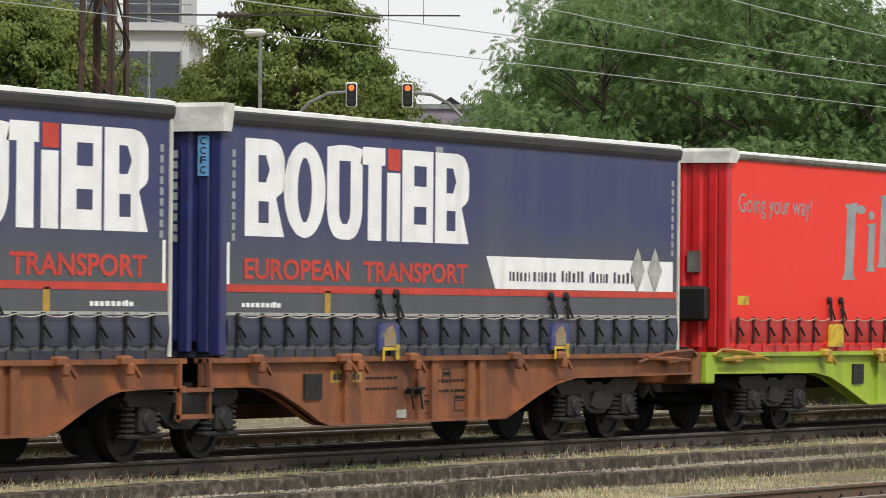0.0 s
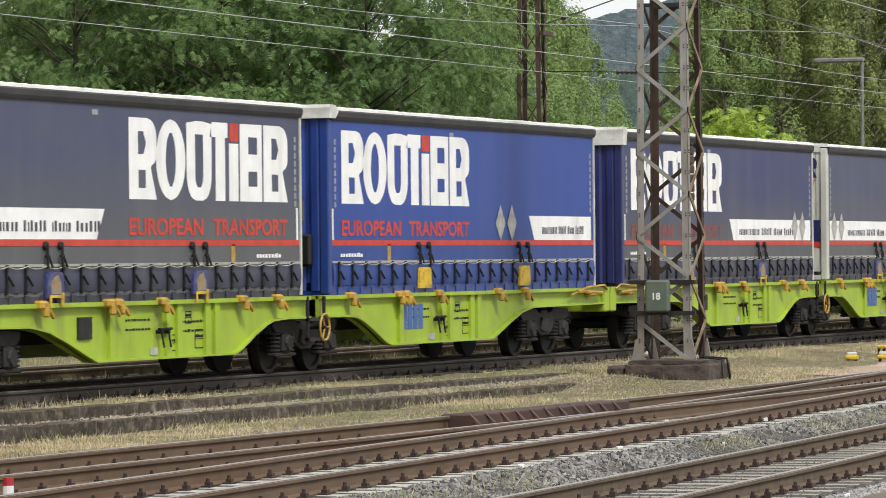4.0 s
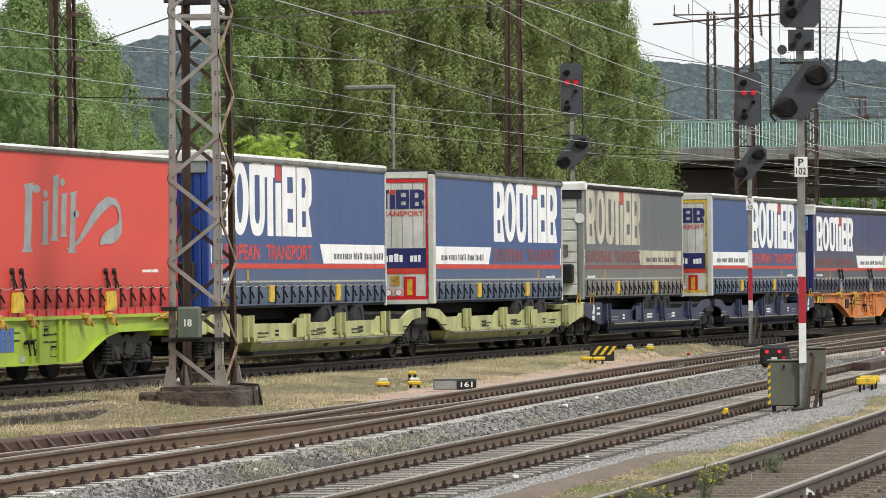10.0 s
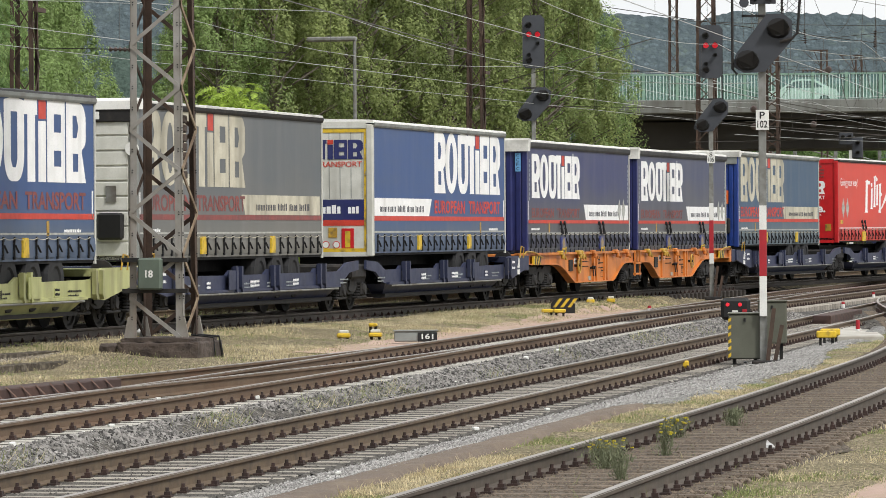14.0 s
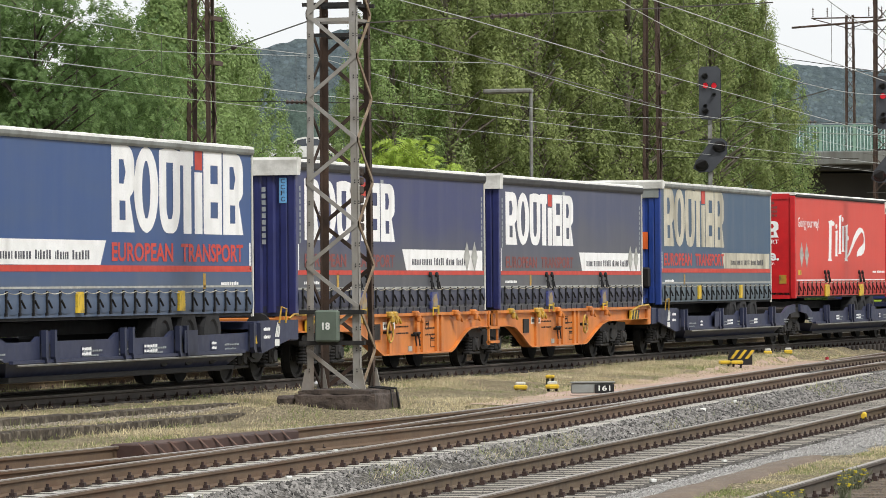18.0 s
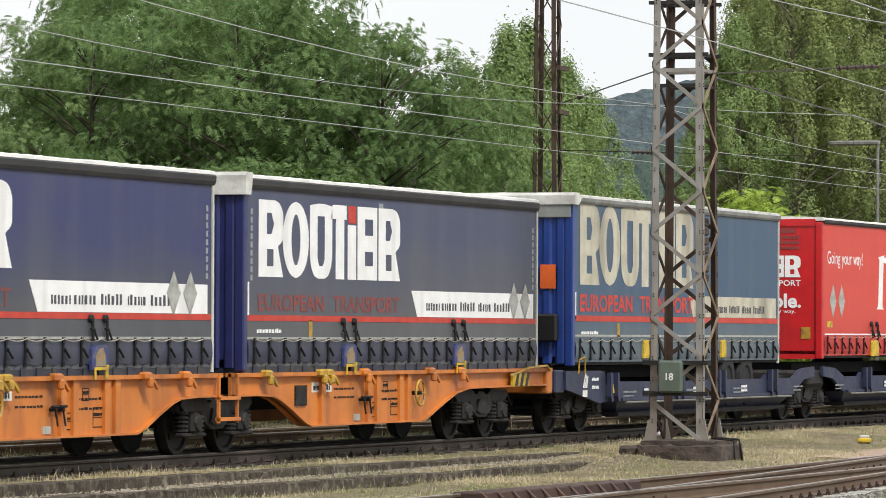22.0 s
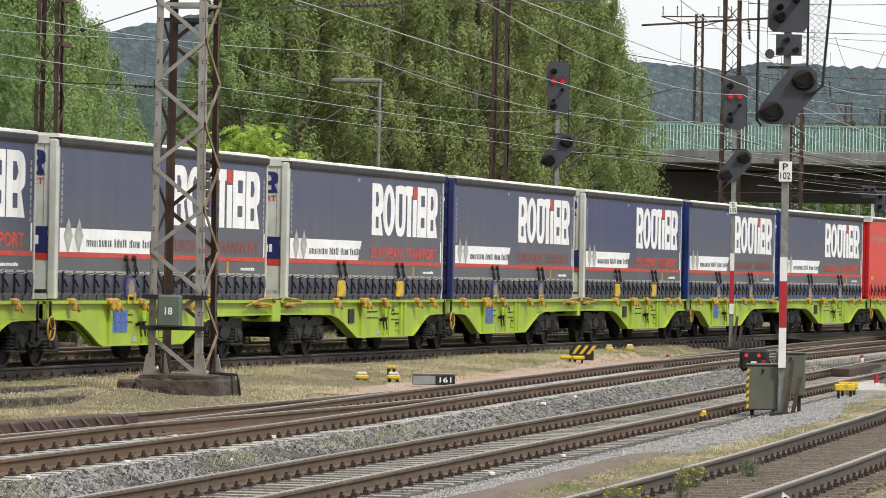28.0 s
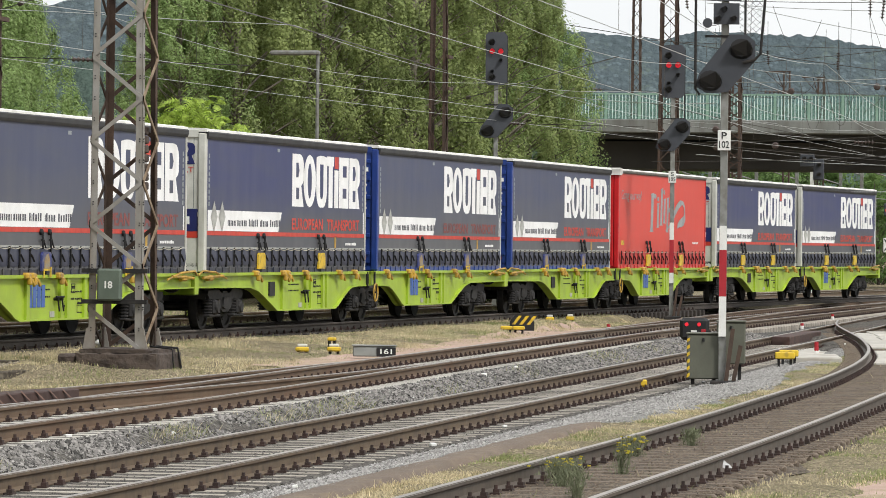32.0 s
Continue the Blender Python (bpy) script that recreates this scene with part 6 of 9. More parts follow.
def pocket_wagon(q, paint, label, mark=None):
    """An articulated two-unit pocket wagon for trailers."""
    root = thing("pocket_wagon", label, "railway wagon", group="wagons of the freight train")
    for unit in (0, 1):
        pts = mirrored(POCKET, 33.1) if unit else POCKET
        for y0, y1 in ((-1.33, -1.27), (1.27, 1.33)):
            part("side_frame", Shape().plate(pts, y0, y1), paint, root)
        xs = (lambda v: 33.1 - v) if unit else (lambda v: v)
        a, b = sorted((xs(3.0), xs(14.2)))
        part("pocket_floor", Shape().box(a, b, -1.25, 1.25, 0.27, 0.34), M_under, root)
        low = Shape().add([(a - 0.3, -1.32, 0.57), (b + 0.3, -1.32, 0.57), (b - 0.3, -1.08, 0.245), (a + 0.3, -1.08, 0.245), (a - 0.3, -0.9, 0.57), (b + 0.3, -0.9, 0.57), (b - 0.3, -0.9, 0.245), (a + 0.3, -0.9, 0.245)], [(0, 1, 2, 3), (0, 3, 7, 4), (1, 5, 6, 2)])
        part("sloping_skirt", low, paint, root)
        part("ledge", Shape().box(a - 0.2, b + 0.2, -1.4, -1.33, 0.55, 0.6), paint, root)
        for v in (6.3, 9.1, 12.8, 2.2):
            x = xs(v)
            br = Shape().plate([(x - 0.24, 1.04), (x + 0.24, 1.04), (x + 0.2, 0.84), (x - 0.2, 0.84)], -1.37, -1.33)
            for e in (-0.2, 0.2):
                br.plate([(x + e - 0.05, 1.06), (x + e + 0.05, 1.06), (x + e + 0.06, 0.66), (x + e + 0.12, 0.56), (x + e + 0.02, 0.54), (x + e - 0.04, 0.64)], -1.44, -1.36)
            part("lifting_bracket", br, paint, root)
        for v, wd in ((3.4, 0.8), (7.4, 0.9), (9.0, 0.7), (10.6, 0.9), (14.9, 0.7)):
            part("small_print", bars(wd, 0.05, 9, int(v * 10)), M_grey_print if paint is M_slate else M_under, root, m=Matrix.Translation((xs(v) - wd / 2, -1.345, 0.69)))
            part("small_print", bars(wd * 0.8, 0.04, 9, int(v * 10) + 1), M_grey_print if paint is M_slate else M_under, root, m=Matrix.Translation((xs(v) - wd / 2, -1.345, 0.62)))
        part("sign_plate", Shape().box(xs(5.9) - 0.35, xs(5.9) + 0.35, -1.43, -1.42, 0.6, 0.98), paint, root)
        part("pipe", Shape().rod((a, -1.39, 0.52), (b, -1.39, 0.52), 0.02, 6), M_steel, root, "thin steel pipe along the skirt")
        for v, pw in ((4.4, 0.3), (7.75, 0.75), (10.9, 0.5)):
            pl = part("print_panel", Shape().box(xs(v) - pw / 2, xs(v) + pw / 2, -1.342, -1.332, 0.62, 0.78), paint, root)
            for zz in (0.72, 0.64):
                part("small_print", bars(pw * 0.9, 0.07, 8, int(v * 7)), M_letter if paint is M_slate else M_under, pl, m=Matrix.Translation((xs(v) - pw * 0.45, -1.346, zz)))
        if paint is M_slate:
            fan = Shape()
            for k in range(3):
                fan.plate([(k * 0.09, 0.16), (k * 0.09 + 0.07, 0.16), (k * 0.06 + 0.2, 0.42 - k * 0.03), (k * 0.06 + 0.16, 0.42 - k * 0.03)], 0, 0.004)
            fan.plate([(0.0, 0.0), (0.27, 0.0), (0.27, 0.12), (0.0, 0.12)], 0, 0.004)
            part("wagon_logo", fan, M_signwhite, root, "plain white fan-shaped mark", m=Matrix.Translation((xs(0.75) - 0.14, -1.342, 0.64)))
            part("warning_label", Shape().plate([(0, 0), (0.16, 0), (0.08, 0.15)], -0.004, 0), M_yellow, root, "small yellow triangle", m=Matrix.Translation((xs(2.2), -1.374, 0.7)))
            for k in range(2):
                part("small_print", bars(0.4, 0.09, 6, 140 + k), M_letter, root, m=Matrix.Translation((xs(1.35) - 0.2, -1.342, 0.92 - 0.14 * k)))
        ends = sorted((xs(-0.3), xs(2.0)))
        part("end_deck", Shape().box(ends[0], ends[1], -1.3, 1.3, 0.95, 1.08), paint, root)
        handle = Shape().path([(xs(0.3), -1.36, 1.05), (xs(0.3), -1.38, 1.3), (xs(0.62), -1.38, 1.34), (xs(0.68), -1.36, 1.05)], 0.016, 5)
        part("grab_handle", handle, M_brass, root)
    part("joint", Shape().soft_box(15.9, 17.2, -1.25, 1.25, 0.7, 1.02, 0.05), M_dark, root)
    for x, k in ((-0.75, -1), (33.85, 1)):
        part("headstock", Shape().soft_box(min(x, x - 0.5 * k), max(x, x - 0.5 * k), -1.28, 1.28, 0.72, 1.12, 0.02), paint, root)
        for y in (-0.875, 0.875):
            bf = Shape().rod((x, y, 1.0), (x + 0.25 * k, y, 1.0), 0.09, 10)
            bf.turn([(0.0, 0.3 * k + x), (0.23, 0.28 * k + x), (0.24, 0.25 * k + x), (0.1, 0.22 * k + x)], 14, "x", (0, y, 1.0))
            part("buffer", bf, M_dark, root)
    for x in (1.2, 16.55, 31.9):
        bogie(root, x)
    MOVERS.append((root, q, 33.1))
    return root


def trailer_gear(box):
    """The wheels and rear underrun frame of a trailer, standing in the pocket."""
    for x in (8.6, 9.9, 11.2):
        for y in (-1.05, 1.05):
            w = Shape().turn([(0.0, y - 0.14), (0.26, y - 0.15), (0.3, y - 0.18), (0.48, y - 0.17), (0.5, y - 0.1), (0.5, y + 0.15)], 18, "y", (x, 0, 0.86))
            part("trailer_wheel", w, mat("tyre_rubber", rgb("1f1f20"), 0.8), box)
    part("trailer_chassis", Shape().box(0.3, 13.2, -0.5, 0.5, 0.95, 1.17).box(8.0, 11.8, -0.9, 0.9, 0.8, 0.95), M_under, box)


def copy_wagon(src, q):
    c = copy_thing(src, Matrix())
    for o in c.children_recursive:
        if o.name.startswith("wheelset"):
            WHEELS.append((o, o.location.x))
    length = [e[2] for e in MOVERS if e[0] is src][0]
    MOVERS.append((c, q, length))
    return c


def build_train():
    for spec in TRAIN:
        b = curtain_box(spec)
        if spec.get("name") == "semi_trailer":
            trailer_gear(b)
    container_wagon(-14.6, M_rustorange, "rust-stained orange articulated container wagon on three bogies", mark=("plate", M_black_print))
    lime = container_wagon(15.2, M_lime, "bright lime-green articulated container wagon on three bogies", mark=("block", mat("blue_mark", rgb("3f62a8"), 0.5)))
    for q in (44.9, 74.6, 104.2, 265.6, 295.2, 324.5, 353.9, 383.8):
        copy_wagon(lime, q)
    pocket_wagon(134.4, M_sage, "pale green articulated pocket wagon carrying trailers")
    slate = pocket_wagon(168.2, M_slate, "dark blue-grey articulated pocket wagon carrying trailers")
    copy_wagon(slate, 231.7)
    container_wagon(202.0, M_orange, "orange articulated container wagon on three bogies", mark=("plate", M_black_print))


build_train()

# ---- masts, signals, bridge, far things (rough)
def lattice(name, label, x, y, z0, h, w0, w1, material, panels, leg=0.06, group="", single=False, back=None):
    t = thing(name, label, "lattice mast", Matrix.Translation((x, y, z0)) @ Matrix.Rotation(radians(3), 4, "Z"), group)
    cs = [(-1, -1), (1, -1), (1, 1), (-1, 1)]

    def at(c, z):
        w = (w0 + (w1 - w0) * z / h) / 2
        return Vector((c[0] * w, c[1] * w, z))

    for c in cs:
        s = Shape()
        a, b = at(c, 0), at(c, h)
        for dx, dy in ((leg, 0.012), (0.012, leg)):
            vs = []
            for p in (a, b):
                x0, x1 = sorted((p.x, p.x - c[0] * dx))
                y0, y1 = sorted((p.y, p.y - c[1] * dy))
                vs += [(x0, y0, p.z), (x1, y0, p.z), (x1, y1, p.z), (x0, y1, p.z)]
            s.add(vs, [(0, 1, 5, 4), (1, 2, 6, 5), (2, 3, 7, 6), (3, 0, 4, 7), (4, 5, 6, 7), (3, 2, 1, 0)])
        # back, where given, makes the far legs browner and darker than the front ones
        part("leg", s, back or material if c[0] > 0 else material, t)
    for f in range(4):
        c, d = cs[f], cs[(f + 1) % 4]
        s = Shape()
        for i in range(panels):
            if single:
                s = Shape()
            za, zb = h * i / panels, h * (i + 1) / panels
            p, r = (at(c, za), at(d, zb)) if (i + f) % 2 == 0 else (at(d, za), at(c, zb))
            n = Vector((-(d[1] - c[1]), d[0] - c[0], 0)).normalized() * 0.02
            u = Vector((0, 0, 0.08 if back else 0.055))
            s.add([p - u / 2 - n, p + u / 2 - n, r + u / 2 - n, r - u / 2 - n, p - u / 2, p + u / 2, r + u / 2, r - u / 2],
                  [(0, 1, 2, 3), (7, 6, 5, 4), (0, 4, 5, 1), (3, 2, 6, 7), (1, 5, 6, 2), (0, 3, 7, 4)])
            if single:
                # with back: front braces keep the leg tone, one side is tan, the rest dark brown
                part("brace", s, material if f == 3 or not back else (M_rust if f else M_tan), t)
        if not single:
            tagged(part("bracing", s, material, t), kind="stuff")
    return t



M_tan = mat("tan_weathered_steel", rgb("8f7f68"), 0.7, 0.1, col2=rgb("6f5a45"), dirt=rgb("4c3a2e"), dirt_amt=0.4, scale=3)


def insulator(a, b, n=5, r=0.075):
    s = Shape()
    a, b = Vector(a), Vector(b)
    s.rod(a, b, 0.025, 6)
    for i in range(n):
        p, q = a.lerp(b, (i + 0.25) / n), a.lerp(b, (i + 0.6) / n)
        s.rod(p, q, r, 9, r * 0.55)
    return s


def rough_block(x0, x1, y0, y1, z0, z1, seed):
    """A worn block of cast concrete with crumbled, uneven edges."""
    bm = bmesh.new()
    bmesh.ops.create_cube(bm, size=1.0)
    bmesh.ops.subdivide_edges(bm, edges=bm.edges[:], cuts=9, use_grid_fill=True)
    s = Shape()
    for v in bm.verts:
        p = Vector(((x0 + x1) / 2 + v.co.x * (x1 - x0), (y0 + y1) / 2 + v.co.y * (y1 - y0), (z0 + z1) / 2 + v.co.z * (z1 - z0)))
        edge = sum(abs(c) > 0.49 for c in v.co) >= 2
        d = noise.noise_vector(p * 5 + Vector((seed, 0, 0))) * 0.012 + noise.noise_vector(p * 14) * 0.007
        if edge:
            d -= Vector((v.co.x, v.co.y, v.co.z)) * (0.04 + 0.06 * abs(noise.noise(p * 3)))
        s.v.append(tuple(p + d))
    s.f = [tuple(v.index for v in f.verts) for f in bm.faces]
    bm.free()
    return s


def build_masts():
    for mx in (59.7, 103.0, 148.5):
        t = lattice("catenary_mast", "rusty brown lattice mast behind the train", mx, 34.0, -0.2, 13.0, 0.62, 0.42, M_rust, 16, 0.09, "rusty lattice masts", True)
        part("foundation", Shape().soft_box(-0.6, 0.6, -0.6, 0.6, -0.1, 0.25, 0.04), M_concrete, t)
        for z in (6.9, 7.9):
            part("cross_bar", Shape().box(-0.4, 0.4, -0.4, -0.32, z, z + 0.1), M_rust, t)
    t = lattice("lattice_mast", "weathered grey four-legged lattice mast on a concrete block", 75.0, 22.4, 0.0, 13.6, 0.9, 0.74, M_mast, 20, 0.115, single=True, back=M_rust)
    t.matrix_basis = Matrix.Translation((75.0, 22.4, 0.0))
    for z, w in ((0.75, 0.86), (1.25, 0.86)):
        part("cross_bar", Shape().box(-0.52, -0.44, -w / 2 - 0.12, w / 2 + 0.12, z, z + 0.07), M_dark, t)
    for z, e in ((6.25, 0.1), (5.75, -0.1), (6.0, 0.0), (7.1, 0.1)):
        part("cross_bar", Shape().box(-0.4, -0.35, -0.4 - e, 0.4 + e, z, z + 0.06).box(0.35, 0.4, -0.4 - e, 0.4 + e, z, z + 0.06).box(-0.35, 0.35, -0.4, -0.35, z, z + 0.05), M_dark if e else M_mast, t)
    for cx in (-0.43, 0.43):
        for cy in (-0.45, 0.45):
            part("foot_gusset", Shape().add([(cx - 0.02, cy - 0.1, 0), (cx - 0.02, cy + 0.1, 0), (cx - 0.02, cy + 0.03, 0.36), (cx - 0.02, cy - 0.03, 0.36), (cx + 0.02, cy - 0.1, 0), (cx + 0.02, cy + 0.1, 0), (cx + 0.02, cy + 0.03, 0.36), (cx + 0.02, cy - 0.03, 0.36)],
                 [(0, 3, 2, 1), (4, 5, 6, 7), (0, 1, 5, 4), (1, 2, 6, 5), (2, 3, 7, 6), (3, 0, 4, 7)]), M_mast, t)
    bolts = Shape()
    for i in range(41):
        z = 13.6 * i / 40
        w = (0.9 + (0.74 - 0.9) * z / 13.6) / 2
        for c in (-1, 1):
            for d in (-0.02, 0.02):
                bolts.rod((c * (w - 0.045), -w - 0.014, z + d), (c * (w - 0.045), -w + 0.01, z + d), 0.011, 5)
                bolts.rod((-w - 0.014, c * (w - 0.045), z + d), (-w + 0.01, c * (w - 0.045), z + d), 0.011, 5)
    tagged(part("bolts", bolts, M_under, t, "dark bolt heads at the joints"), kind="stuff")
    for i in range(7):
        part("tension_weight", Shape().soft_box(0.02, 0.2, -0.36, -0.22, 2.6 + i * 0.15, 2.735 + i * 0.15, 0.02), M_concrete, t, "concrete tension weight")
    blk = thing("concrete_block", "stained concrete foundation block with rusty streaks", "foundation", Matrix.Translation((75.0, 22.4, -0.4)))
    part("block", rough_block(-0.75, 0.75, -0.8, 0.6, -0.08, 0.38, 3), M_concrete, blk)
    part("plinth", rough_block(-0.62, 0.62, 0.6, 0.95, -0.08, 0.33, 5), M_concrete, blk)
    part("top_slab", rough_block(-0.7, 0.72, -0.72, 0.55, 0.35, 0.43, 8), M_concrete, blk, "crumbled dark cap of the foundation")
    part("cable", Shape().path([(0.2, -0.4, 0.46), (0.12, -0.8, 0.42), (0.1, -0.83, 0.2), (0.15, -0.84, 0.0)], 0.014, 6), M_black, blk, "black cable over the edge")
    part("cable", Shape().path([(0.4, -0.4, 0.46), (0.45, -0.8, 0.43), (0.5, -0.83, 0.2), (0.55, -0.84, 0.0)], 0.02, 6), M_black, blk, "black cable over the edge")
    sg = thing("mast_sign_box", "grey-green enamel box with a white number", "sign box", Matrix.Translation((74.46, 22.46, 1.06)))
    part("case", Shape().soft_box(-0.09, 0.05, -0.2, 0.2, -0.26, 0.26, 0.03), M_signbox, sg)
    n = letters("18", 0.12, 0.13, M_signwhite, bold=0.03)
    part("number", n, None, sg, m=Matrix.Translation((-0.095, 0.065, -0.06)) @ Matrix.Rotation(radians(-90), 4, "Z"))
    # masts by the bridge
    for phi, r, z0, h, w0, w1, m in ((10.15, 200, -0.2, 19, 0.9, 0.6, M_rust), (9.37, 178, -0.2, 9.0, 0.6, 0.5, M_rust), (10.54, 300, -0.2, 18.5, 0.75, 0.5, M_rust)):
        x, y = polar(phi, r)
        f = lattice("catenary_mast", "tall lattice mast near the road bridge", x, y, z0, h, w0, w1, m, 24, 0.1, "far lattice masts")
        if r == 300:
            part("cross_arm", Shape().box(-0.05, 0.05, -2.1, 2.4, 18.3, 18.38).rod((0, -0.2, 17.6), (0, 2.3, 18.3), 0.03, 5).rod((0, 0.2, 17.6), (0, -2.0, 18.3), 0.03, 5), M_rust, f)
            for yy in (-2.0, -1.2, 1.4, 2.3):
                part("insulator", insulator((0, yy, 18.4), (0, yy, 19.0), 4, 0.07), M_insul, f)
        if r == 200:
            part("cross_arm", Shape().rod((0, -2.6, 12.9), (0, 3.8, 12.5), 0.045, 6), M_rust, f)
    # portals, far signal and posts beyond the bridge
    for phi, r, h, k in ((8.75, 262, 11.7, 0.93), (8.34, 262, 11.4, 0.75), (9.42, 262, 11.2, 0.7)):
        x, y = polar(phi, r)
        f = thing("portal_arm", "dark steel catenary portal beyond the bridge", "catenary mast", Matrix.Translation((x, y, -0.2)), "far portals")
        for yy in (-0.2, 0.12):
            part("post", Shape().box(-0.06, 0.06, yy, yy + 0.09, 0, h), M_rust, f)
        zig = Shape()
        for i in range(22):
            zig.rod((0, -0.15 if i % 2 else 0.17, h - i * 0.5), (0, 0.17 if i % 2 else -0.15, h - i * 0.5 - 0.5), 0.02, 4)
        tagged(part("bracing", zig, M_rust, f), kind="stuff")
        part("arm", Shape().box(-0.05, 0.05, -0.2, k + 0.3, h - 0.07, h).rod((0, 0.2, h - 0.9), (0, k * 0.6, h - 0.07), 0.025, 5).rod((0, 0.2, h - 0.9), (0, k + 0.2, h - 0.07), 0.02, 5), M_rust, f)
    x, y = polar(8.44, 200)
    f = thing("railway_signal", "small dark signal on a white post beyond the train", "railway signal", Matrix.Translation((x, y, -0.2)) @ Matrix.Rotation(radians(8), 4, "Z"), "railway signals")
    part("post", Shape().box(-0.07, 0.07, -0.08, 0.08, 0, 5.2), M_signwhite, f)
    part("main_board", Shape().soft_box(-0.15, 0.05, -0.1, 0.5, 5.4, 5.95, 0.05), M_signal, f)
    part("side_board", Shape().soft_box(-0.15, 0.05, -0.5, -0.05, 4.85, 5.75, 0.05), M_signal, f)
    for yy, z in ((0.32, 5.75), (0.05, 5.75), (-0.28, 5.1), (-0.28, 5.5)):
        part("lamp_hood", hood(Shape(), -0.15, yy, z, 0.1), M_black, f)
    x, y = polar(7.53, 202)
    f = thing("railway_signal", "thin post with a lit orange lamp and a white crossed plate", "railway signal", Matrix.Translation((x, y, -0.2)) @ Matrix.Rotation(radians(8), 4, "Z"), "railway signals")
    part("post", Shape().rod((0, 0, 0), (0, 0, 3.7), 0.05, 8), M_dark, f)
    part("main_board", Shape().soft_box(-0.12, 0.0, -0.25, 0.2, 3.4, 3.95, 0.05), M_signal, f)
    part("lamp", Shape().turn([(0.0, -0.15), (0.1, -0.145), (0.12, -0.12)], 12, "x", (0, 0.0, 3.66)), glow("orange_signal_lamp", (1.0, 0.08, 0.02, 1), 1.5), f, "lit orange-red lamp")
    pl = part("plate", Shape().box(-0.08, -0.06, -0.2, 0.2, 1.9, 2.5), M_signwhite, f, "white plate with a black cross")
    for k in (-1, 1):
        part("cross_bar", Shape().add([(-0.085, -0.16 * k - 0.03, 1.95), (-0.085, -0.16 * k + 0.03, 1.95), (-0.085, 0.16 * k + 0.03, 2.45), (-0.085, 0.16 * k - 0.03, 2.45)], [(0, 1, 2, 3)]), M_black, pl)
    for phi, r, h in ((9.1, 268, 4.4), (8.62, 275, 4.6), (8.1, 280, 4.4), (7.85, 270, 4.8), (9.65, 270, 4.4), (7.5, 266, 4.6)):
        x, y = polar(phi, r)
        f = thing("catenary_post", "thin grey catenary post beyond the bridge", "catenary mast", Matrix.Translation((x, y, -0.2)), "far posts")
        part("post", Shape().box(-0.08, 0.08, -0.09, 0.09, 0, h + 2.6), M_steel, f)
        part("arm", Shape().rod((0, 0, h + 1.4), (0, 1.6, h + 1.9), 0.04, 5).rod((0, 0, h + 2.4), (0, 1.6, h + 1.9), 0.03, 5), M_steel, f)


def hood(s, x, y, z, r):
    """A deep lamp hood that juts out to -x from a board, open below."""
    n = 12
    o = [(y + r * math.cos(2 * math.pi * i / n), z + r * 0.8 * math.sin(2 * math.pi * i / n)) for i in range(n)]
    vs = [(x, p, q) for p, q in o] + [(x - (0.2 if q > z - r * 0.3 else 0.1), y + (p - y) * 0.92, z + (q - z) * 0.92 + 0.15 * r) for p, q in o]
    return s.add(vs, [(i, (i + 1) % n, (i + 1) % n + n, i + n) for i in range(n)] + [tuple(range(2 * n - 1, n - 1, -1))])


M_lamp_red = glow("red_signal_lamp", (0.7, 0.015, 0.03, 1), 0.4)
M_lens = mat("dark_lens", rgb("101114"), 0.15)


def board(s, y0, y1, z0, z1, c):
    s.add([(x, y, z) for x in (-0.05, 0.0) for y, z in ((y0, z0 + c), (y0 + c, z0), (y1 - c, z0), (y1, z0 + c), (y1, z1 - c), (y1 - c, z1), (y0 + c, z1), (y0, z1 - c))],
          [tuple(range(8)), tuple(range(15, 7, -1))] + [(i, i + 8, (i + 1) % 8 + 8, (i + 1) % 8) for i in range(8)])
    return s


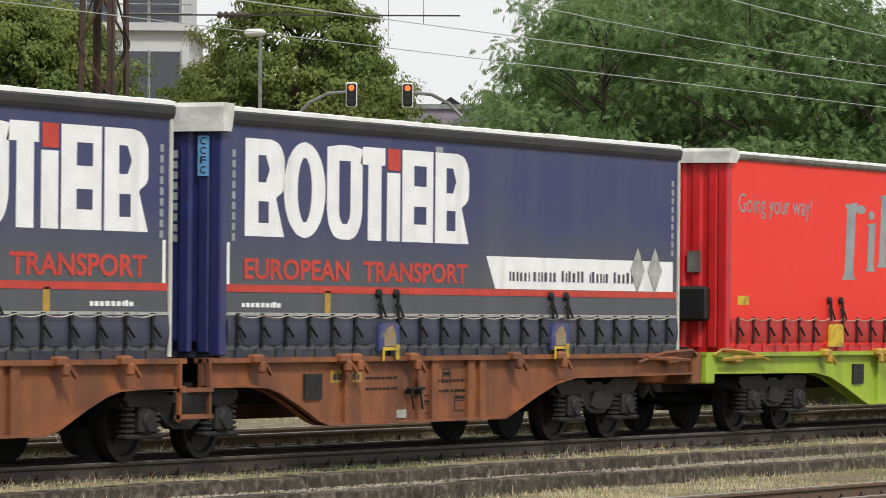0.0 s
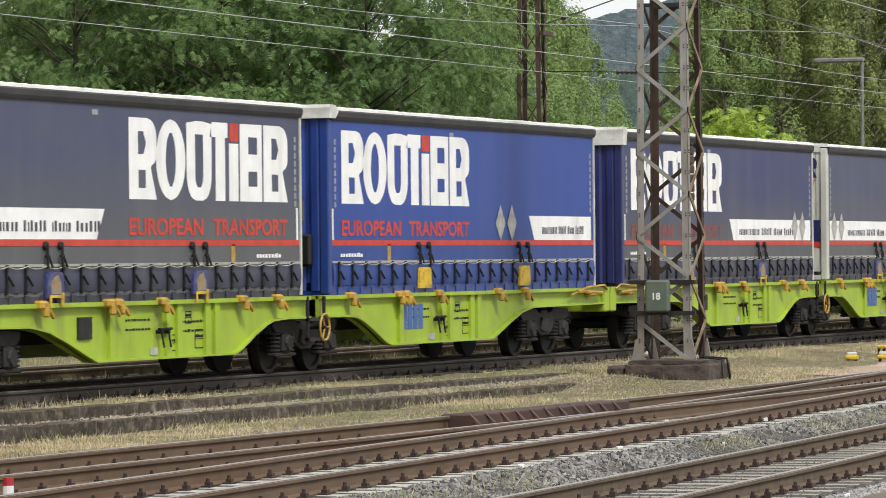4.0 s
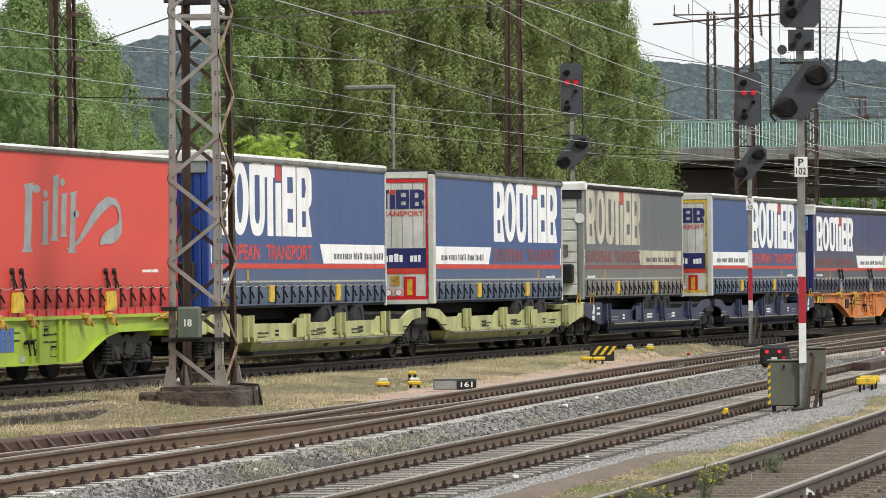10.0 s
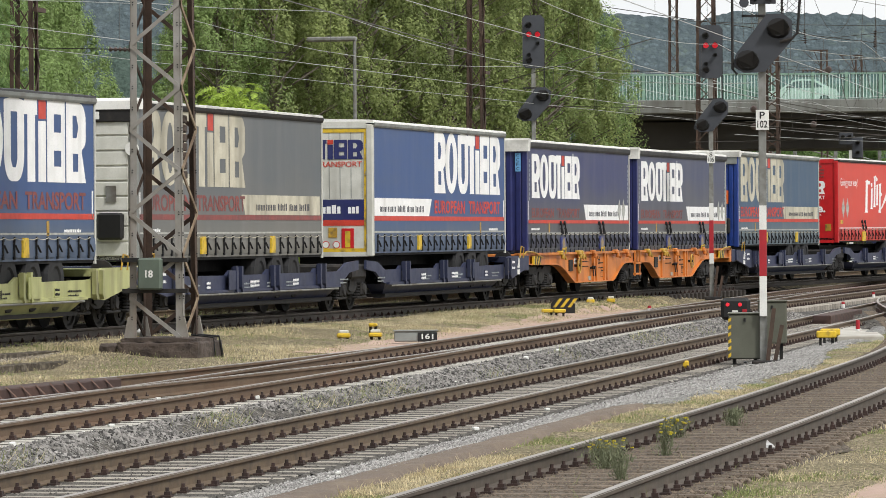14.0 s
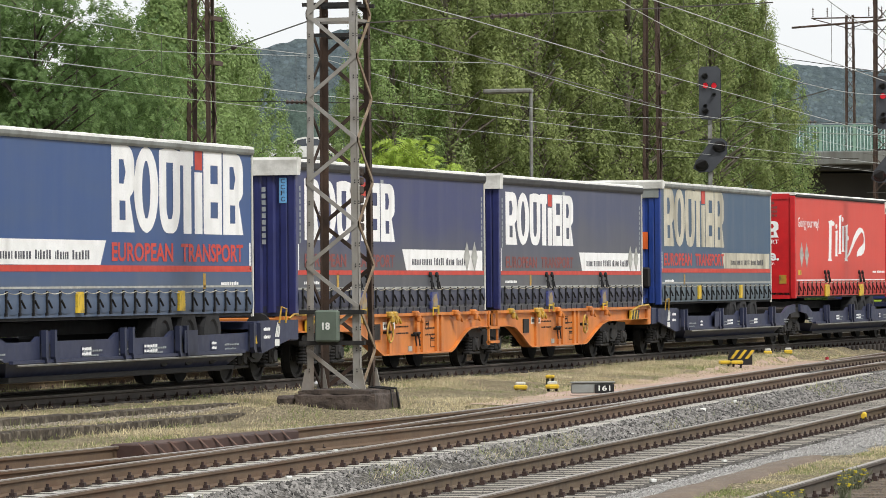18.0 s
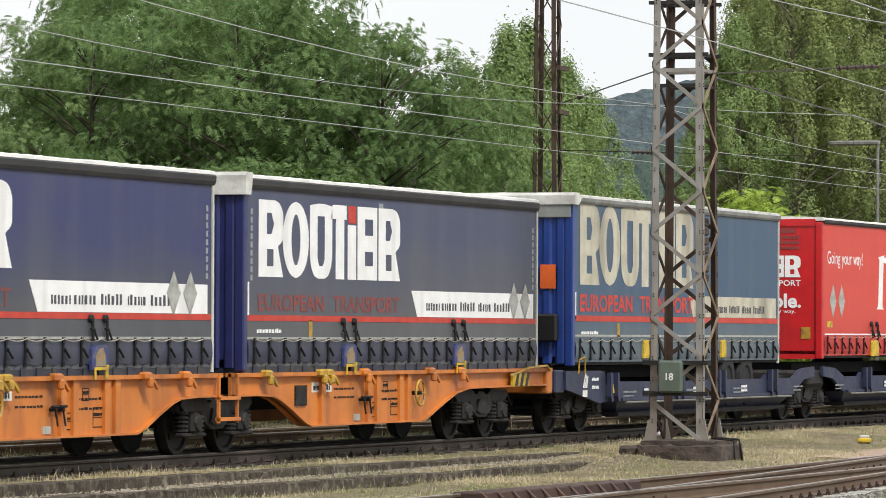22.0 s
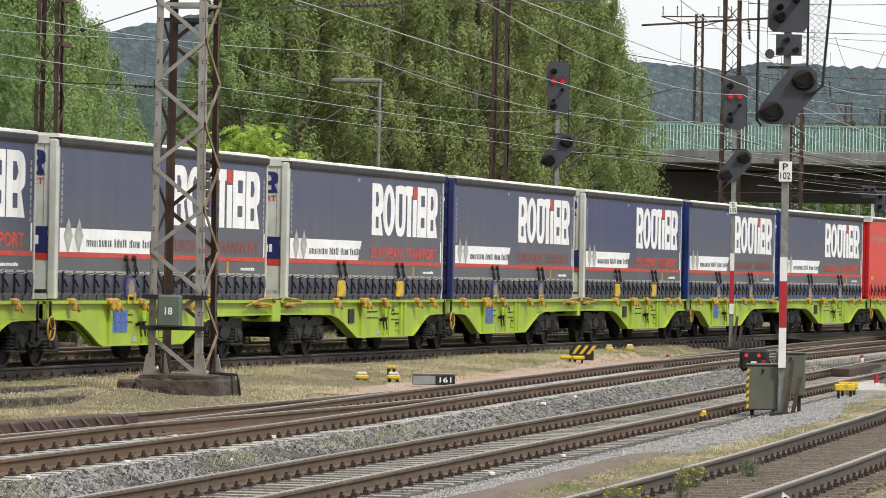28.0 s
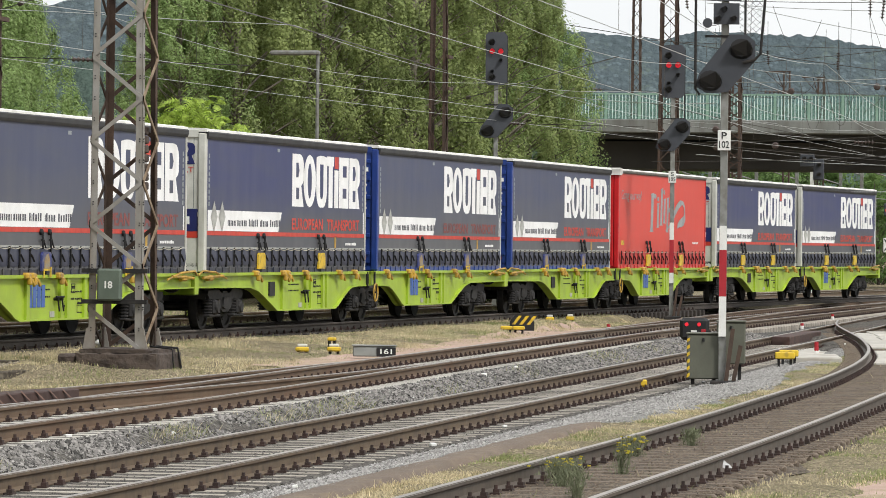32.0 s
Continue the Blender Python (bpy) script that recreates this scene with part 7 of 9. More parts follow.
def light_signal(label, x, y, z0, main, low, turn, plate=None, sign=None, lit=True, foot=True, k=1.0):
    """A colour-light main signal above a slanted distant-signal board. y runs to the viewer's left."""
    t = thing("railway_signal", label, "railway signal", Matrix.Translation((x, y, z0)) @ Matrix.Rotation(radians(turn), 4, "Z"), "railway signals")
    top = main[1]
    part("post", Shape().soft_box(0.02, 0.15, -0.065, 0.065, 0, top - 0.1, 0.01), M_steel, t, "grey steel post")
    if main:
        z0m, z1m, w = main
        part("main_board", board(Shape(), -w / 2, w / 2, z0m, z1m, 0.09), M_signal, t)
        zz = z1m - 0.28
        spots = [(w * 0.22, z1m - 0.3, 0.1), (w * 0.2, z1m - 0.58, 0.085), (-w * 0.2, z1m - 0.58, 0.085), (-w * 0.2, z1m - 0.86, 0.06), (w * 0.2, z0m + 0.42, 0.06), (w * 0.2, z0m + 0.25, 0.1)]
        for i, (yy, z, r) in enumerate(spots):
            red = lit and i in (1, 2)
            part("lamp", Shape().turn([(0.0, -0.075), (r * 0.8, -0.07), (r, -0.05)], 12, "x", (0, yy, z)), M_lamp_red if red else M_lens, t, "lit red lamp" if red else "")
            if red:
                part("lamp_hood", Shape().plate([(yy + r * 1.1 * math.cos(math.pi * i / 8), z + r * 1.1 * math.sin(math.pi * i / 8)) for i in range(9)] + [(yy + r * 0.9 * math.cos(math.pi * i / 8), z + r * 0.9 * math.sin(math.pi * i / 8) + 0.004) for i in range(8, -1, -1)], 0, 0.16), M_black, t, m=Matrix(((0, -1, 0, -0.05), (1, 0, 0, 0), (0, 0, 1, 0), (0, 0, 0, 1))) @ Matrix.Diagonal((1, 1, 1, 1)))
            else:
                part("lamp_hood", hood(Shape(), -0.05, yy, z, r * 1.05), M_black, t)
        part("bracket", Shape().box(0.0, 0.06, -w / 2 - 0.02, -w / 2 + 0.02, z0m - 0.6, z1m - 0.1).box(0.0, 0.06, -w / 2, w / 2, z0m - 0.62, z0m - 0.58), M_dark, t)
    a0, a1, w = low
    h = a1 - a0
    s = Shape()
    pts = [(w * 0.42, a0 + h * 0.34), (w * 0.5, a0 + h * 0.12), (w * 0.3, a0), (-w * 0.05, a0 + h * 0.02), (-w * 0.5, a0 + h * 0.55), (-w * 0.5, a0 + h * 0.88), (-w * 0.36, a0 + h), (-w * 0.08, a0 + h)]
    s.add([(q, yy, z) for q in (-0.06, 0.0) for yy, z in pts], [tuple(range(8)), tuple(range(15, 7, -1))] + [(i, i + 8, (i + 1) % 8 + 8, (i + 1) % 8) for i in range(8)])
    part("distant_board", s, M_signal, t, "slanted dark distant-signal board")
    for yy, z in ((-w * 0.27, a0 + h * 0.74), (w * 0.24, a0 + h * 0.2)):
        part("lamp", Shape().turn([(0.0, -0.085), (w * 0.13, -0.08), (w * 0.15, -0.06)], 12, "x", (0, yy, z)), M_lens, t)
        part("lamp_hood", hood(Shape(), -0.06, yy, z, w * 0.2), M_black, t)
    if plate:
        for zb, zt, m in plate:
            part("mast_plate", Shape().box(-0.03, 0.01, -0.062, 0.062, zb, zt), m, t, "red enamel strip" if m is M_signred else "white enamel strip")
    if sign:
        zs, top_t, low_t = sign
        part("name_plate", Shape().soft_box(-0.05, -0.03, -0.11, 0.11, zs, zs + 0.34, 0.005), M_signwhite, t, "white plate with black characters")
        for words, z, w2 in ((top_t, zs + 0.19, 0.09), (low_t, zs + 0.04, 0.17)):
            part("lettering", letters(words, 0.12, w2, M_black, bold=0.01), None, t, m=Matrix.Translation((-0.055, w2 / 2, z)) @ Matrix.Rotation(radians(-90), 4, "Z"))
    if foot:
        part("timber_strut", Shape().box(-0.08, -0.04, -0.1, -0.03, -0.05, 0.95, Matrix.Rotation(radians(7), 4, "X")), M_rust, t)
        part("timber_strut", Shape().box(-0.06, -0.02, -0.22, -0.15, -0.05, 0.7, Matrix.Rotation(radians(11), 4, "X")), M_rust, t)
        part("foot_plate", Shape().soft_box(-0.2, 0.25, -0.3, 0.2, -0.05, 0.05, 0.02), M_dark, t)
    return t


def build_signals():
    x, y = polar(12.21, 147)
    light_signal("dark colour-light signal showing two red lamps behind the train", x, y, -0.2, (6.9, 8.52, 0.66), (5.28, 6.32, 1.05), 12, foot=False)
    light_signal("dark colour-light signal with two red lamps on a striped post", 136.7, 24.35, -0.25, (6.35, 7.88, 0.66), (4.8, 5.75, 1.0), 10,
                 plate=((1.0, 1.3, M_signwhite), (1.3, 2.25, M_signred), (2.25, 2.75, M_signwhite)), sign=(3.9, "S", "105"))
    t = light_signal("tall dark signal on a post with red and white strip", 80.6, 13.47, -0.55, (6.5, 7.9, 0.68), (4.93, 5.93, 1.02), 9.5,
                     plate=((0.8, 1.48, M_signwhite), (1.48, 2.27, M_signred), (2.27, 2.68, M_signwhite)), sign=(3.96, "P", "102"), lit=False)
    part("small_board", Shape().box(-0.05, 0.0, -0.24, 0.2, 6.1, 6.46), M_signal, t)
    for yy, z in ((0.02, 6.36), (0.12, 6.2), (-0.14, 6.2)):
        part("lamp_hood", hood(Shape(), -0.05, yy, z, 0.06), M_signal, t)
    part("horn", Shape().turn([(0.03, 0.0), (0.085, -0.06), (0.08, -0.2), (0.0, -0.2)], 10, "x", (0, 0.3, 6.12)), M_signal, t)
    cage = [(-0.1, 0.5, 7.9), (-0.1, 0.5, 5.0), (-0.1, 0.42, 4.9)], [(-0.1, -0.68, 7.2), (-0.1, -0.72, 7.15), (-0.1, -0.6, 5.6), (-0.1, -0.5, 5.5), (-0.1, -0.3, 5.45)]
    for c in cage:
        part("guard_rail", Shape().path(c, 0.025, 6), M_dark, t)
    wire = Shape()
    for i in range(16):
        z = 5.5 + i * 0.11
        wire.rod((0.0, -0.25, z), (0.0, -0.68, z + 0.4), 0.0035, 3)
        wire.rod((0.0, -0.68, z), (0.0, -0.25, z + 0.4), 0.0035, 3)
    part("wire_mesh", wire, M_dark, t, "diamond wire mesh guard")
    # equipment cabinets at its foot
    for px, py, w, h, z, nm in ((80.9, 13.84, 0.56, 0.76, 0.09, "olive-grey steel trackside cabinet with striped edge"), (82.2, 13.58, 0.5, 0.72, 0.32, "olive-grey steel cabinet behind the signal post")):
        c = thing("trackside_cabinet", nm, "cabinet", Matrix.Translation((px, py, -0.57)) @ Matrix.Rotation(radians(9), 4, "Z"), "trackside cabinets")
        part("body", Shape().soft_box(-0.25, 0.25, -w / 2, w / 2, z, z + h, 0.02), M_cab, c)
        part("lid", Shape().soft_box(-0.27, 0.27, -w / 2 - 0.015, w / 2 + 0.015, z + h, z + h + 0.03, 0.01), M_cab, c)
        for yy in (-w / 2 + 0.1, w / 2 - 0.1):
            part("leg", Shape().box(-0.15, -0.09, yy - 0.03, yy + 0.03, 0.0, z), M_dark, c)
            part("leg", Shape().box(0.09, 0.15, yy - 0.03, yy + 0.03, 0.0, z), M_dark, c)
        part("handle", Shape().rod((-0.27, 0, z + h - 0.12), (-0.27, 0, z + h - 0.06), 0.02, 6), M_black, c)
        if z < 0.2:
            for i in range(6):
                part("stripe", Shape().add([(-0.256, w / 2 - 0.05, z + 0.05 + i * 0.12), (-0.256, w / 2, z + 0.02 + i * 0.12), (-0.256, w / 2, z + 0.08 + i * 0.12), (-0.256, w / 2 - 0.05, z + 0.11 + i * 0.12)], [(0, 1, 2, 3)]), M_yellow, c)
    d = thing("dwarf_signal", "low black shunting signal with two red lamps", "railway signal", Matrix.Translation((83.8, 14.5, -0.5)) @ Matrix.Rotation(radians(9), 4, "Z"))
    part("case", Shape().soft_box(-0.15, 0.15, -0.26, 0.26, 0.62, 1.02, 0.06), M_black, d)
    part("stand", Shape().box(-0.06, 0.06, -0.08, 0.08, 0, 0.64), M_dark, d)
    for yy in (-0.08, 0.14):
        part("lamp", Shape().turn([(0.0, -0.165), (0.03, -0.165), (0.035, -0.15)], 10, "x", (0, yy, 0.9)), M_lamp_red, d)
    part("plate", Shape().box(-0.17, -0.155, -0.04, 0.06, 0.66, 0.8), M_signwhite, d)
    part("plate", Shape().box(-0.17, -0.155, -0.2, -0.12, 0.66, 0.82), M_signred, d)


CARS = []


def screen_material():
    """Pale green translucent sheet: part of the light goes straight through."""
    m = bpy.data.materials.new("translucent_green_sheet")
    m.use_nodes = True
    n, l = m.node_tree.nodes, m.node_tree.links
    p = n["Principled BSDF"]
    p.inputs["Base Color"].default_value, p.inputs["Roughness"].default_value = rgb("a6c2bc"), 0.25
    no = n.new("ShaderNodeTexNoise")
    no.inputs["Scale"].default_value, no.inputs["Detail"].default_value = 0.8, 5
    r = n.new("ShaderNodeMapRange")
    r.inputs[3].default_value, r.inputs[4].default_value = 0.78, 0.93
    l.new(no.outputs["Fac"], r.inputs[0])
    tr = n.new("ShaderNodeBsdfTransparent")
    tr.inputs[0].default_value = (0.82, 0.95, 0.9, 1)
    mx = n.new("ShaderNodeMixShader")
    l.new(r.outputs[0], mx.inputs[0])
    l.new(p.outputs[0], mx.inputs[1])
    l.new(tr.outputs[0], mx.inputs[2])
    l.new(mx.outputs[0], n["Material Output"].inputs[0])
    return m


def build_bridge():
    M_sheet = screen_material()
    c = Vector(polar(9.0, 245)).to_3d()
    t = thing("road_bridge", "concrete road bridge with a pale green screen over the tracks", "bridge", Matrix.Translation(c) @ Matrix.Rotation(radians(9.0), 4, "Z"))
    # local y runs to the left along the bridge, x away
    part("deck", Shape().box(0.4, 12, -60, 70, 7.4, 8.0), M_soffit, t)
    part("edge_beam", Shape().soft_box(-0.4, 0.3, -60, 70, 7.66, 8.35, 0.05), M_bridge, t)
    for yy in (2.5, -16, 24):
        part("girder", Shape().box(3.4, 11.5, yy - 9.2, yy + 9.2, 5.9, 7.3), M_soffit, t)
    for yy in (-34, 52):
        part("pier", Shape().soft_box(2, 10, yy - 0.6, yy + 0.6, -0.5, 7.0, 0.1), M_bridge, t)
    for i in range(30):
        yy = -28 + i * 1.72
        part("screen_panel", Shape().box(-0.06, -0.03, yy + 0.07, yy + 1.65, 8.36, 9.62), M_sheet, t)
        part("screen_post", Shape().box(-0.14, 0.02, yy - 0.07, yy + 0.07, 8.3, 9.72), M_noisepost, t)
    rib = Shape()
    for i in range(300):
        yy = -28 + i * 0.172
        rib.box(-0.1, -0.06, yy, yy + 0.035, 8.38, 9.6)
    tagged(part("screen_grid", rib, mat("pale_screen_bar", rgb("d3e0dc"), 0.4), t, "pale vertical bars of the screen"), kind="stuff")
    part("top_rail", Shape().box(-0.12, 0.0, -28, 24, 9.6, 9.68), M_noisepost, t)
    k = thing("equipment_hut", "dark green panelled hut on the bridge", "hut", t.matrix_basis @ Matrix.Translation((0, -7.3, 8.0)))
    part("wall", Shape().box(-0.5, 2.5, -3.2, 1.0, 0, 2.05), M_greenhouse, k)
    part("roof", Shape().box(-0.7, 2.7, -3.4, 1.2, 2.05, 2.2), M_dark, k)
    for i in range(7):
        part("panel_rib", Shape().box(-0.56, -0.5, -3.1 + i * 0.6, -3.0 + i * 0.6, 0.05, 2.0), M_greenhouse, k)
    for label, trunk in (("white saloon car driving over the road bridge", 0.0), ("white hatchback car driving over the road bridge", 0.35)):
        CARS.append((bridge_car(label, trunk), t.matrix_basis.copy()))


def bridge_car(label, trunk):
    """A car that heads to local +y, its wheels standing at z = 0."""
    v = thing("white_car", label, "car", group="cars on the bridge")
    side = Matrix.Rotation(radians(90), 4, "Z")
    low = [(-2.0, 0.35), (-1.95, 0.28), (1.95, 0.28), (2.05, 0.45), (1.98, 0.72), (1.2, 0.88), (0.95, 0.93), (-1.3 - trunk, 0.98), (-1.9, 0.92), (-2.05, 0.7)]
    part("body", Shape().plate(low, -0.82, 0.82), M_signwhite, v, m=side)
    top = [(0.95, 0.93), (0.3, 1.38), (-0.1, 1.46), (-0.8, 1.44), (-1.3 - trunk, 0.98)]
    part("roof", Shape().plate(top, -0.68, 0.68), M_signwhite, v, m=side)
    for y0 in (-0.69, 0.68):
        part("side_window", Shape().plate([(0.72, 0.98), (0.25, 1.31), (-0.15, 1.37), (-0.2, 0.98)], y0, y0 + 0.01), M_glassdark, v, m=side)
        part("side_window", Shape().plate([(-0.28, 0.98), (-0.25, 1.37), (-0.75, 1.35), (-1.05 - trunk * 0.7, 1.02)], y0, y0 + 0.01), M_glassdark, v, m=side)
    for y in (-1.3, 1.28):
        for x in (-0.74, 0.74):
            w = part("wheel", Shape().turn([(0.0, x - 0.09), (0.2, x - 0.1), (0.31, x - 0.08), (0.31, x + 0.08), (0.2, x + 0.1), (0.0, x + 0.09)], 16, "x", (0, y, 0.31)), M_black, v)
            part("rim", Shape().turn([(0.001, x - 0.105), (0.17, x - 0.105), (0.19, x - 0.095)], 12, "x", (0, y, 0.31)), M_steel, w)
    return v


def build_roadside():
    x, y = polar(28.72, 210)
    b = thing("office_building", "light grey office block with dark window bands and a balcony", "building", Matrix.Translation((x, y, 0)) @ Matrix.Rotation(radians(26), 4, "Z"))
    # local y runs left, x away
    part("wall", Shape().box(0, 14, -0.25, 16, 0, 14.1), M_wallgrey, b)
    part("upper_wall", Shape().box(1.4, 14, 0.05, 16, 14.1, 19), M_wallgrey, b)
    part("ledge", Shape().box(-0.35, 14, -0.55, 16.2, 13.85, 14.2), M_wallgrey, b)
    for i in range(8):
        w = part("window", Shape().box(-0.04, 0.02, 0.1 + i * 1.4, 1.42 + i * 1.4, 10.2, 12.95), M_glassdark, b)
        part("window_frame", Shape().box(-0.1, -0.04, 0.06 + i * 1.4, 0.14 + i * 1.4, 10.1, 13.0), M_greypanel, w)
        u = part("window", Shape().box(1.34, 1.4, 0.2 + i * 1.4, 1.5 + i * 1.4, 14.3, 17.4), M_glassdark, b)
        part("window_frame", Shape().box(1.28, 1.34, 0.15 + i * 1.4, 0.25 + i * 1.4, 14.3, 17.4), M_greypanel, u)
    part("balcony_rail", Shape().rod((-0.2, -0.4, 15.0), (-0.2, 16, 15.0), 0.03, 5).rod((-0.2, -0.4, 14.6), (-0.2, 16, 14.6), 0.02, 5), M_steel, b)
    part("column", Shape().box(0.3, 0.6, 2.6, 2.9, 14.1, 18), M_signwhite, b, "white column")
    x, y = polar(25.7, 230)
    m = thing("low_building", "low mauve building with roof lights", "building", Matrix.Translation((x, y, 0)) @ Matrix.Rotation(radians(25), 4, "Z"))
    part("wall", Shape().box(0, 8, -4.5, 4, 0, 11.4), M_purple, m)
    part("roof_edge", Shape().box(-0.15, 8, -4.6, 4.1, 11.4, 11.62), M_greypanel, m)
    for yy in (-0.7, 1.5):
        part("roof_light", Shape().add([(0.5, yy - 0.6, 11.6), (0.5, yy + 0.6, 11.6), (0.5, yy, 12.0), (2, yy - 0.6, 11.6), (2, yy + 0.6, 11.6), (2, yy, 12.0)], [(0, 1, 2), (3, 5, 4), (0, 2, 5, 3), (1, 4, 5, 2)]), M_dark, m)
    x, y = polar(27.8, 150)
    lp = thing("street_lamp", "grey street lamp with a flat white head", "street lamp", Matrix.Translation((x, y, 0)))
    part("pole", Shape().rod((0, 0, 0), (0, 0, 10.3), 0.09, 8, 0.06), M_steel, lp)
    part("head", Shape().soft_box(-0.2, 0.2, -0.12, 0.52, 10.25, 10.48, 0.08), M_signwhite, lp)
    x, y = polar(14.34, 140)
    lp = thing("street_lamp", "thin grey lamp post with a long flat head", "street lamp", Matrix.Translation((x, y, 0)))
    part("pole", Shape().rod((0, 0, 0), (0, 0, 7.35), 0.06, 8, 0.05), M_steel, lp)
    part("head", Shape().soft_box(-0.15, 0.15, -0.05, 1.42, 7.28, 7.42, 0.04), M_steel, lp)
    x, y = polar(11.7, 205)
    lp = thing("street_lamp", "thin grey lamp post beside the bridge", "street lamp", Matrix.Translation((x, y, 0)))
    part("pole", Shape().rod((0, 0, 0), (0, 0, 6.9), 0.07, 8, 0.05), M_steel, lp)
    part("head", Shape().soft_box(-0.15, 0.15, -1.5, 0.05, 6.85, 7.0, 0.04), M_steel, lp)
    amber = glow("amber_lamp", (1.0, 0.09, 0.015, 1), 2.2)
    for phi, side in ((26.71, 1), (26.04, -1)):
        x, y = polar(phi, 150)
        tl = thing("traffic_light", "black traffic light with white rim showing red and amber", "traffic light", Matrix.Translation((x, y, 0)) @ Matrix.Rotation(radians(26), 4, "Z"), "traffic lights")
        part("case", Shape().soft_box(-0.12, 0.12, -0.15, 0.15, 8.1, 8.8, 0.05), M_black, tl)
        part("rim", Shape().soft_box(-0.02, 0.06, -0.18, 0.18, 8.06, 8.84, 0.05), M_signwhite, tl)
        for i in range(3):
            part("lamp", Shape().turn([(0.0, -0.135), (0.085, -0.135), (0.095, -0.11)], 12, "x", (0, 0, 8.66 - i * 0.22)), amber if i == 0 else M_lens, tl, "lit orange-red lamp" if i == 0 else "")
        arm = [(0.08, 0, 8.55), (0.1, side * 0.75, 8.48), (0.1, side * 1.3, 8.2), (0.1, side * 1.7, 7.8), (0.1, side * 1.8, 7.2), (0.1, side * 1.8, 0)]
        part("curved_mast", Shape().path(arm, 0.055, 6), M_steel, tl)


def build_wires():
    def run_wire(name, label, pts, zc, zm, x0, x1, span, ph):
        t = thing(name, label, "overhead line", kind="structure")
        c, m, d = Shape(), Shape(), Shape()
        xs = np.arange(x0, x1 + 0.1, 4.0)

        def up(x):
            u = ((x + ph) % span) / span
            return zm + 0.55 * (abs(2 * u - 1) ** 2 - 0.4)

        for a, b in zip(xs, xs[1:]):
            ya, yb = along(pts, a), along(pts, b)
            c.rod((a, ya, zc), (b, yb, zc), 0.008, 4)
            m.rod((a, ya, up(a)), (b, yb, up(b)), 0.008, 4)
            if int(a) % 8 == 0:
                d.rod((a, ya, zc), (a, ya, up(a)), 0.005, 3)
        part("contact_wire", c, M_wire, t)
        part("messenger_wire", m, M_wire, t)
        part("dropper", d, M_copper, t)

    tr = [(x, train_y(x)) for x in range(-40, 320, 4)]
    run_wire("overhead_line", "contact and messenger wires above the train", tr, 5.43, 6.35, -36, 250, 43.5, 27)
    run_wire("overhead_line", "contact and messenger wires above the back track", LINE_0, 5.62, 6.6, -36, 250, 43.5, 27)
    run_wire("overhead_line", "contact and messenger wires above the switch track", LINE_2, 5.43, 6.3, 36, 250, 50, 25)
    run_wire("overhead_line", "contact and messenger wires above the middle track", LINE_3, 5.43, 6.3, 36, 250, 50, 25)
    # cross spans from mast to mast
    for a, b, n in (((103.0, 33.7, 6.95), (75.3, 22.7, 6.15), 0.22), ((148.5, 33.7, 7.3), (75.3, 22.2, 6.0), 0.12), ((75.2, 22.0, 6.0), (79, 16.0, 6.4), 0.3), ((148.5, 33.7, 6.3), (110, 20.9, 6.2), 0.15),
                    ((103, 33.7, 5.9), (100, 27.1, 5.6), 0.3), ((148.5, 33.7, 5.7), (146, 26.9, 5.5), 0.3), ((59.7, 33.7, 5.9), (57, 27.1, 5.6), 0.3)):
        a, b = Vector(a), Vector(b)
        t = thing("cross_span", "steel span wire with brown insulators", "overhead line", group="span wires")
        part("wire", Shape().rod(a, b, 0.014, 4), M_copper, t)
        d = (b - a).normalized()
        p = a.lerp(b, n)
        part("insulator", insulator(p, p + d * 0.7, 5, 0.055), M_insul, t)
    # spans by the bridge, with hanging insulators and loops; places by bearing, elevation and distance
    def sky(phi, el, r):
        return Vector((*polar(phi, r), 1.715 + r * math.tan(radians(el))))

    for phi, r in ((5.2, 172), (5.0, 150)):
        x, y = polar(phi, r)
        lattice("catenary_mast", "tall lattice mast near the road bridge", x, y, -0.2, 16, 0.8, 0.6, M_rust, 20, 0.1, "far lattice masts")
    spans = ((9.96, 3.3, 5.2, 3.5, 190), (10.15, 3.35, 5.2, 2.7, 195), (12.4, 2.84, 5.2, 1.9, 175), (12.39, 1.96, 9.6, 1.75, 170), (9.7, 2.2, 5.2, 2.75, 190),
             (9.71, 2.94, 5.2, 2.9, 200), (10.35, 1.05, 5.2, 1.35, 180), (9.82, 1.14, 5.2, 1.05, 190), (9.69, 1.29, 5.2, 1.6, 200), (10.15, 2.3, 5.2, 1.8, 185), (11.8, 1.5, 5.2, 0.95, 178), (10.15, 1.5, 5.2, 1.22, 205), (10.5, 3.0, 5.2, 3.05, 196), (10.15, 3.1, 5.2, 2.2, 200), (10.5, 2.5, 5.2, 2.45, 210), (11.3, 0.75, 5.2, 0.8, 185), (10.2, 0.6, 5.2, 0.62, 192), (10.2, 0.9, 5.2, 0.5, 199), (10.4, 1.75, 5.2, 0.9, 188), (10.1, 2.0, 5.2, 2.25, 180))
    for k, (p0, e0, p1, e1, r) in enumerate(spans):
        t = thing("span_wire", "thin steel span wire near the road bridge", "overhead line", group="span wires")
        a, b = sky(p0, e0, r), sky(p1, e1, r - 15)
        part("wire", Shape().path([a.lerp(b, i / 8) - Vector((0, 0, 0.9 * (i / 8) * (1 - i / 8))) for i in range(9)], 0.013, 4), M_wire if k % 2 else M_copper, t)
    # fine droppers and slack loops between the span wires
    rw = random.Random(21)
    t = thing("overhead_line", "slack droppers and loops among the span wires", "overhead line", kind="structure")
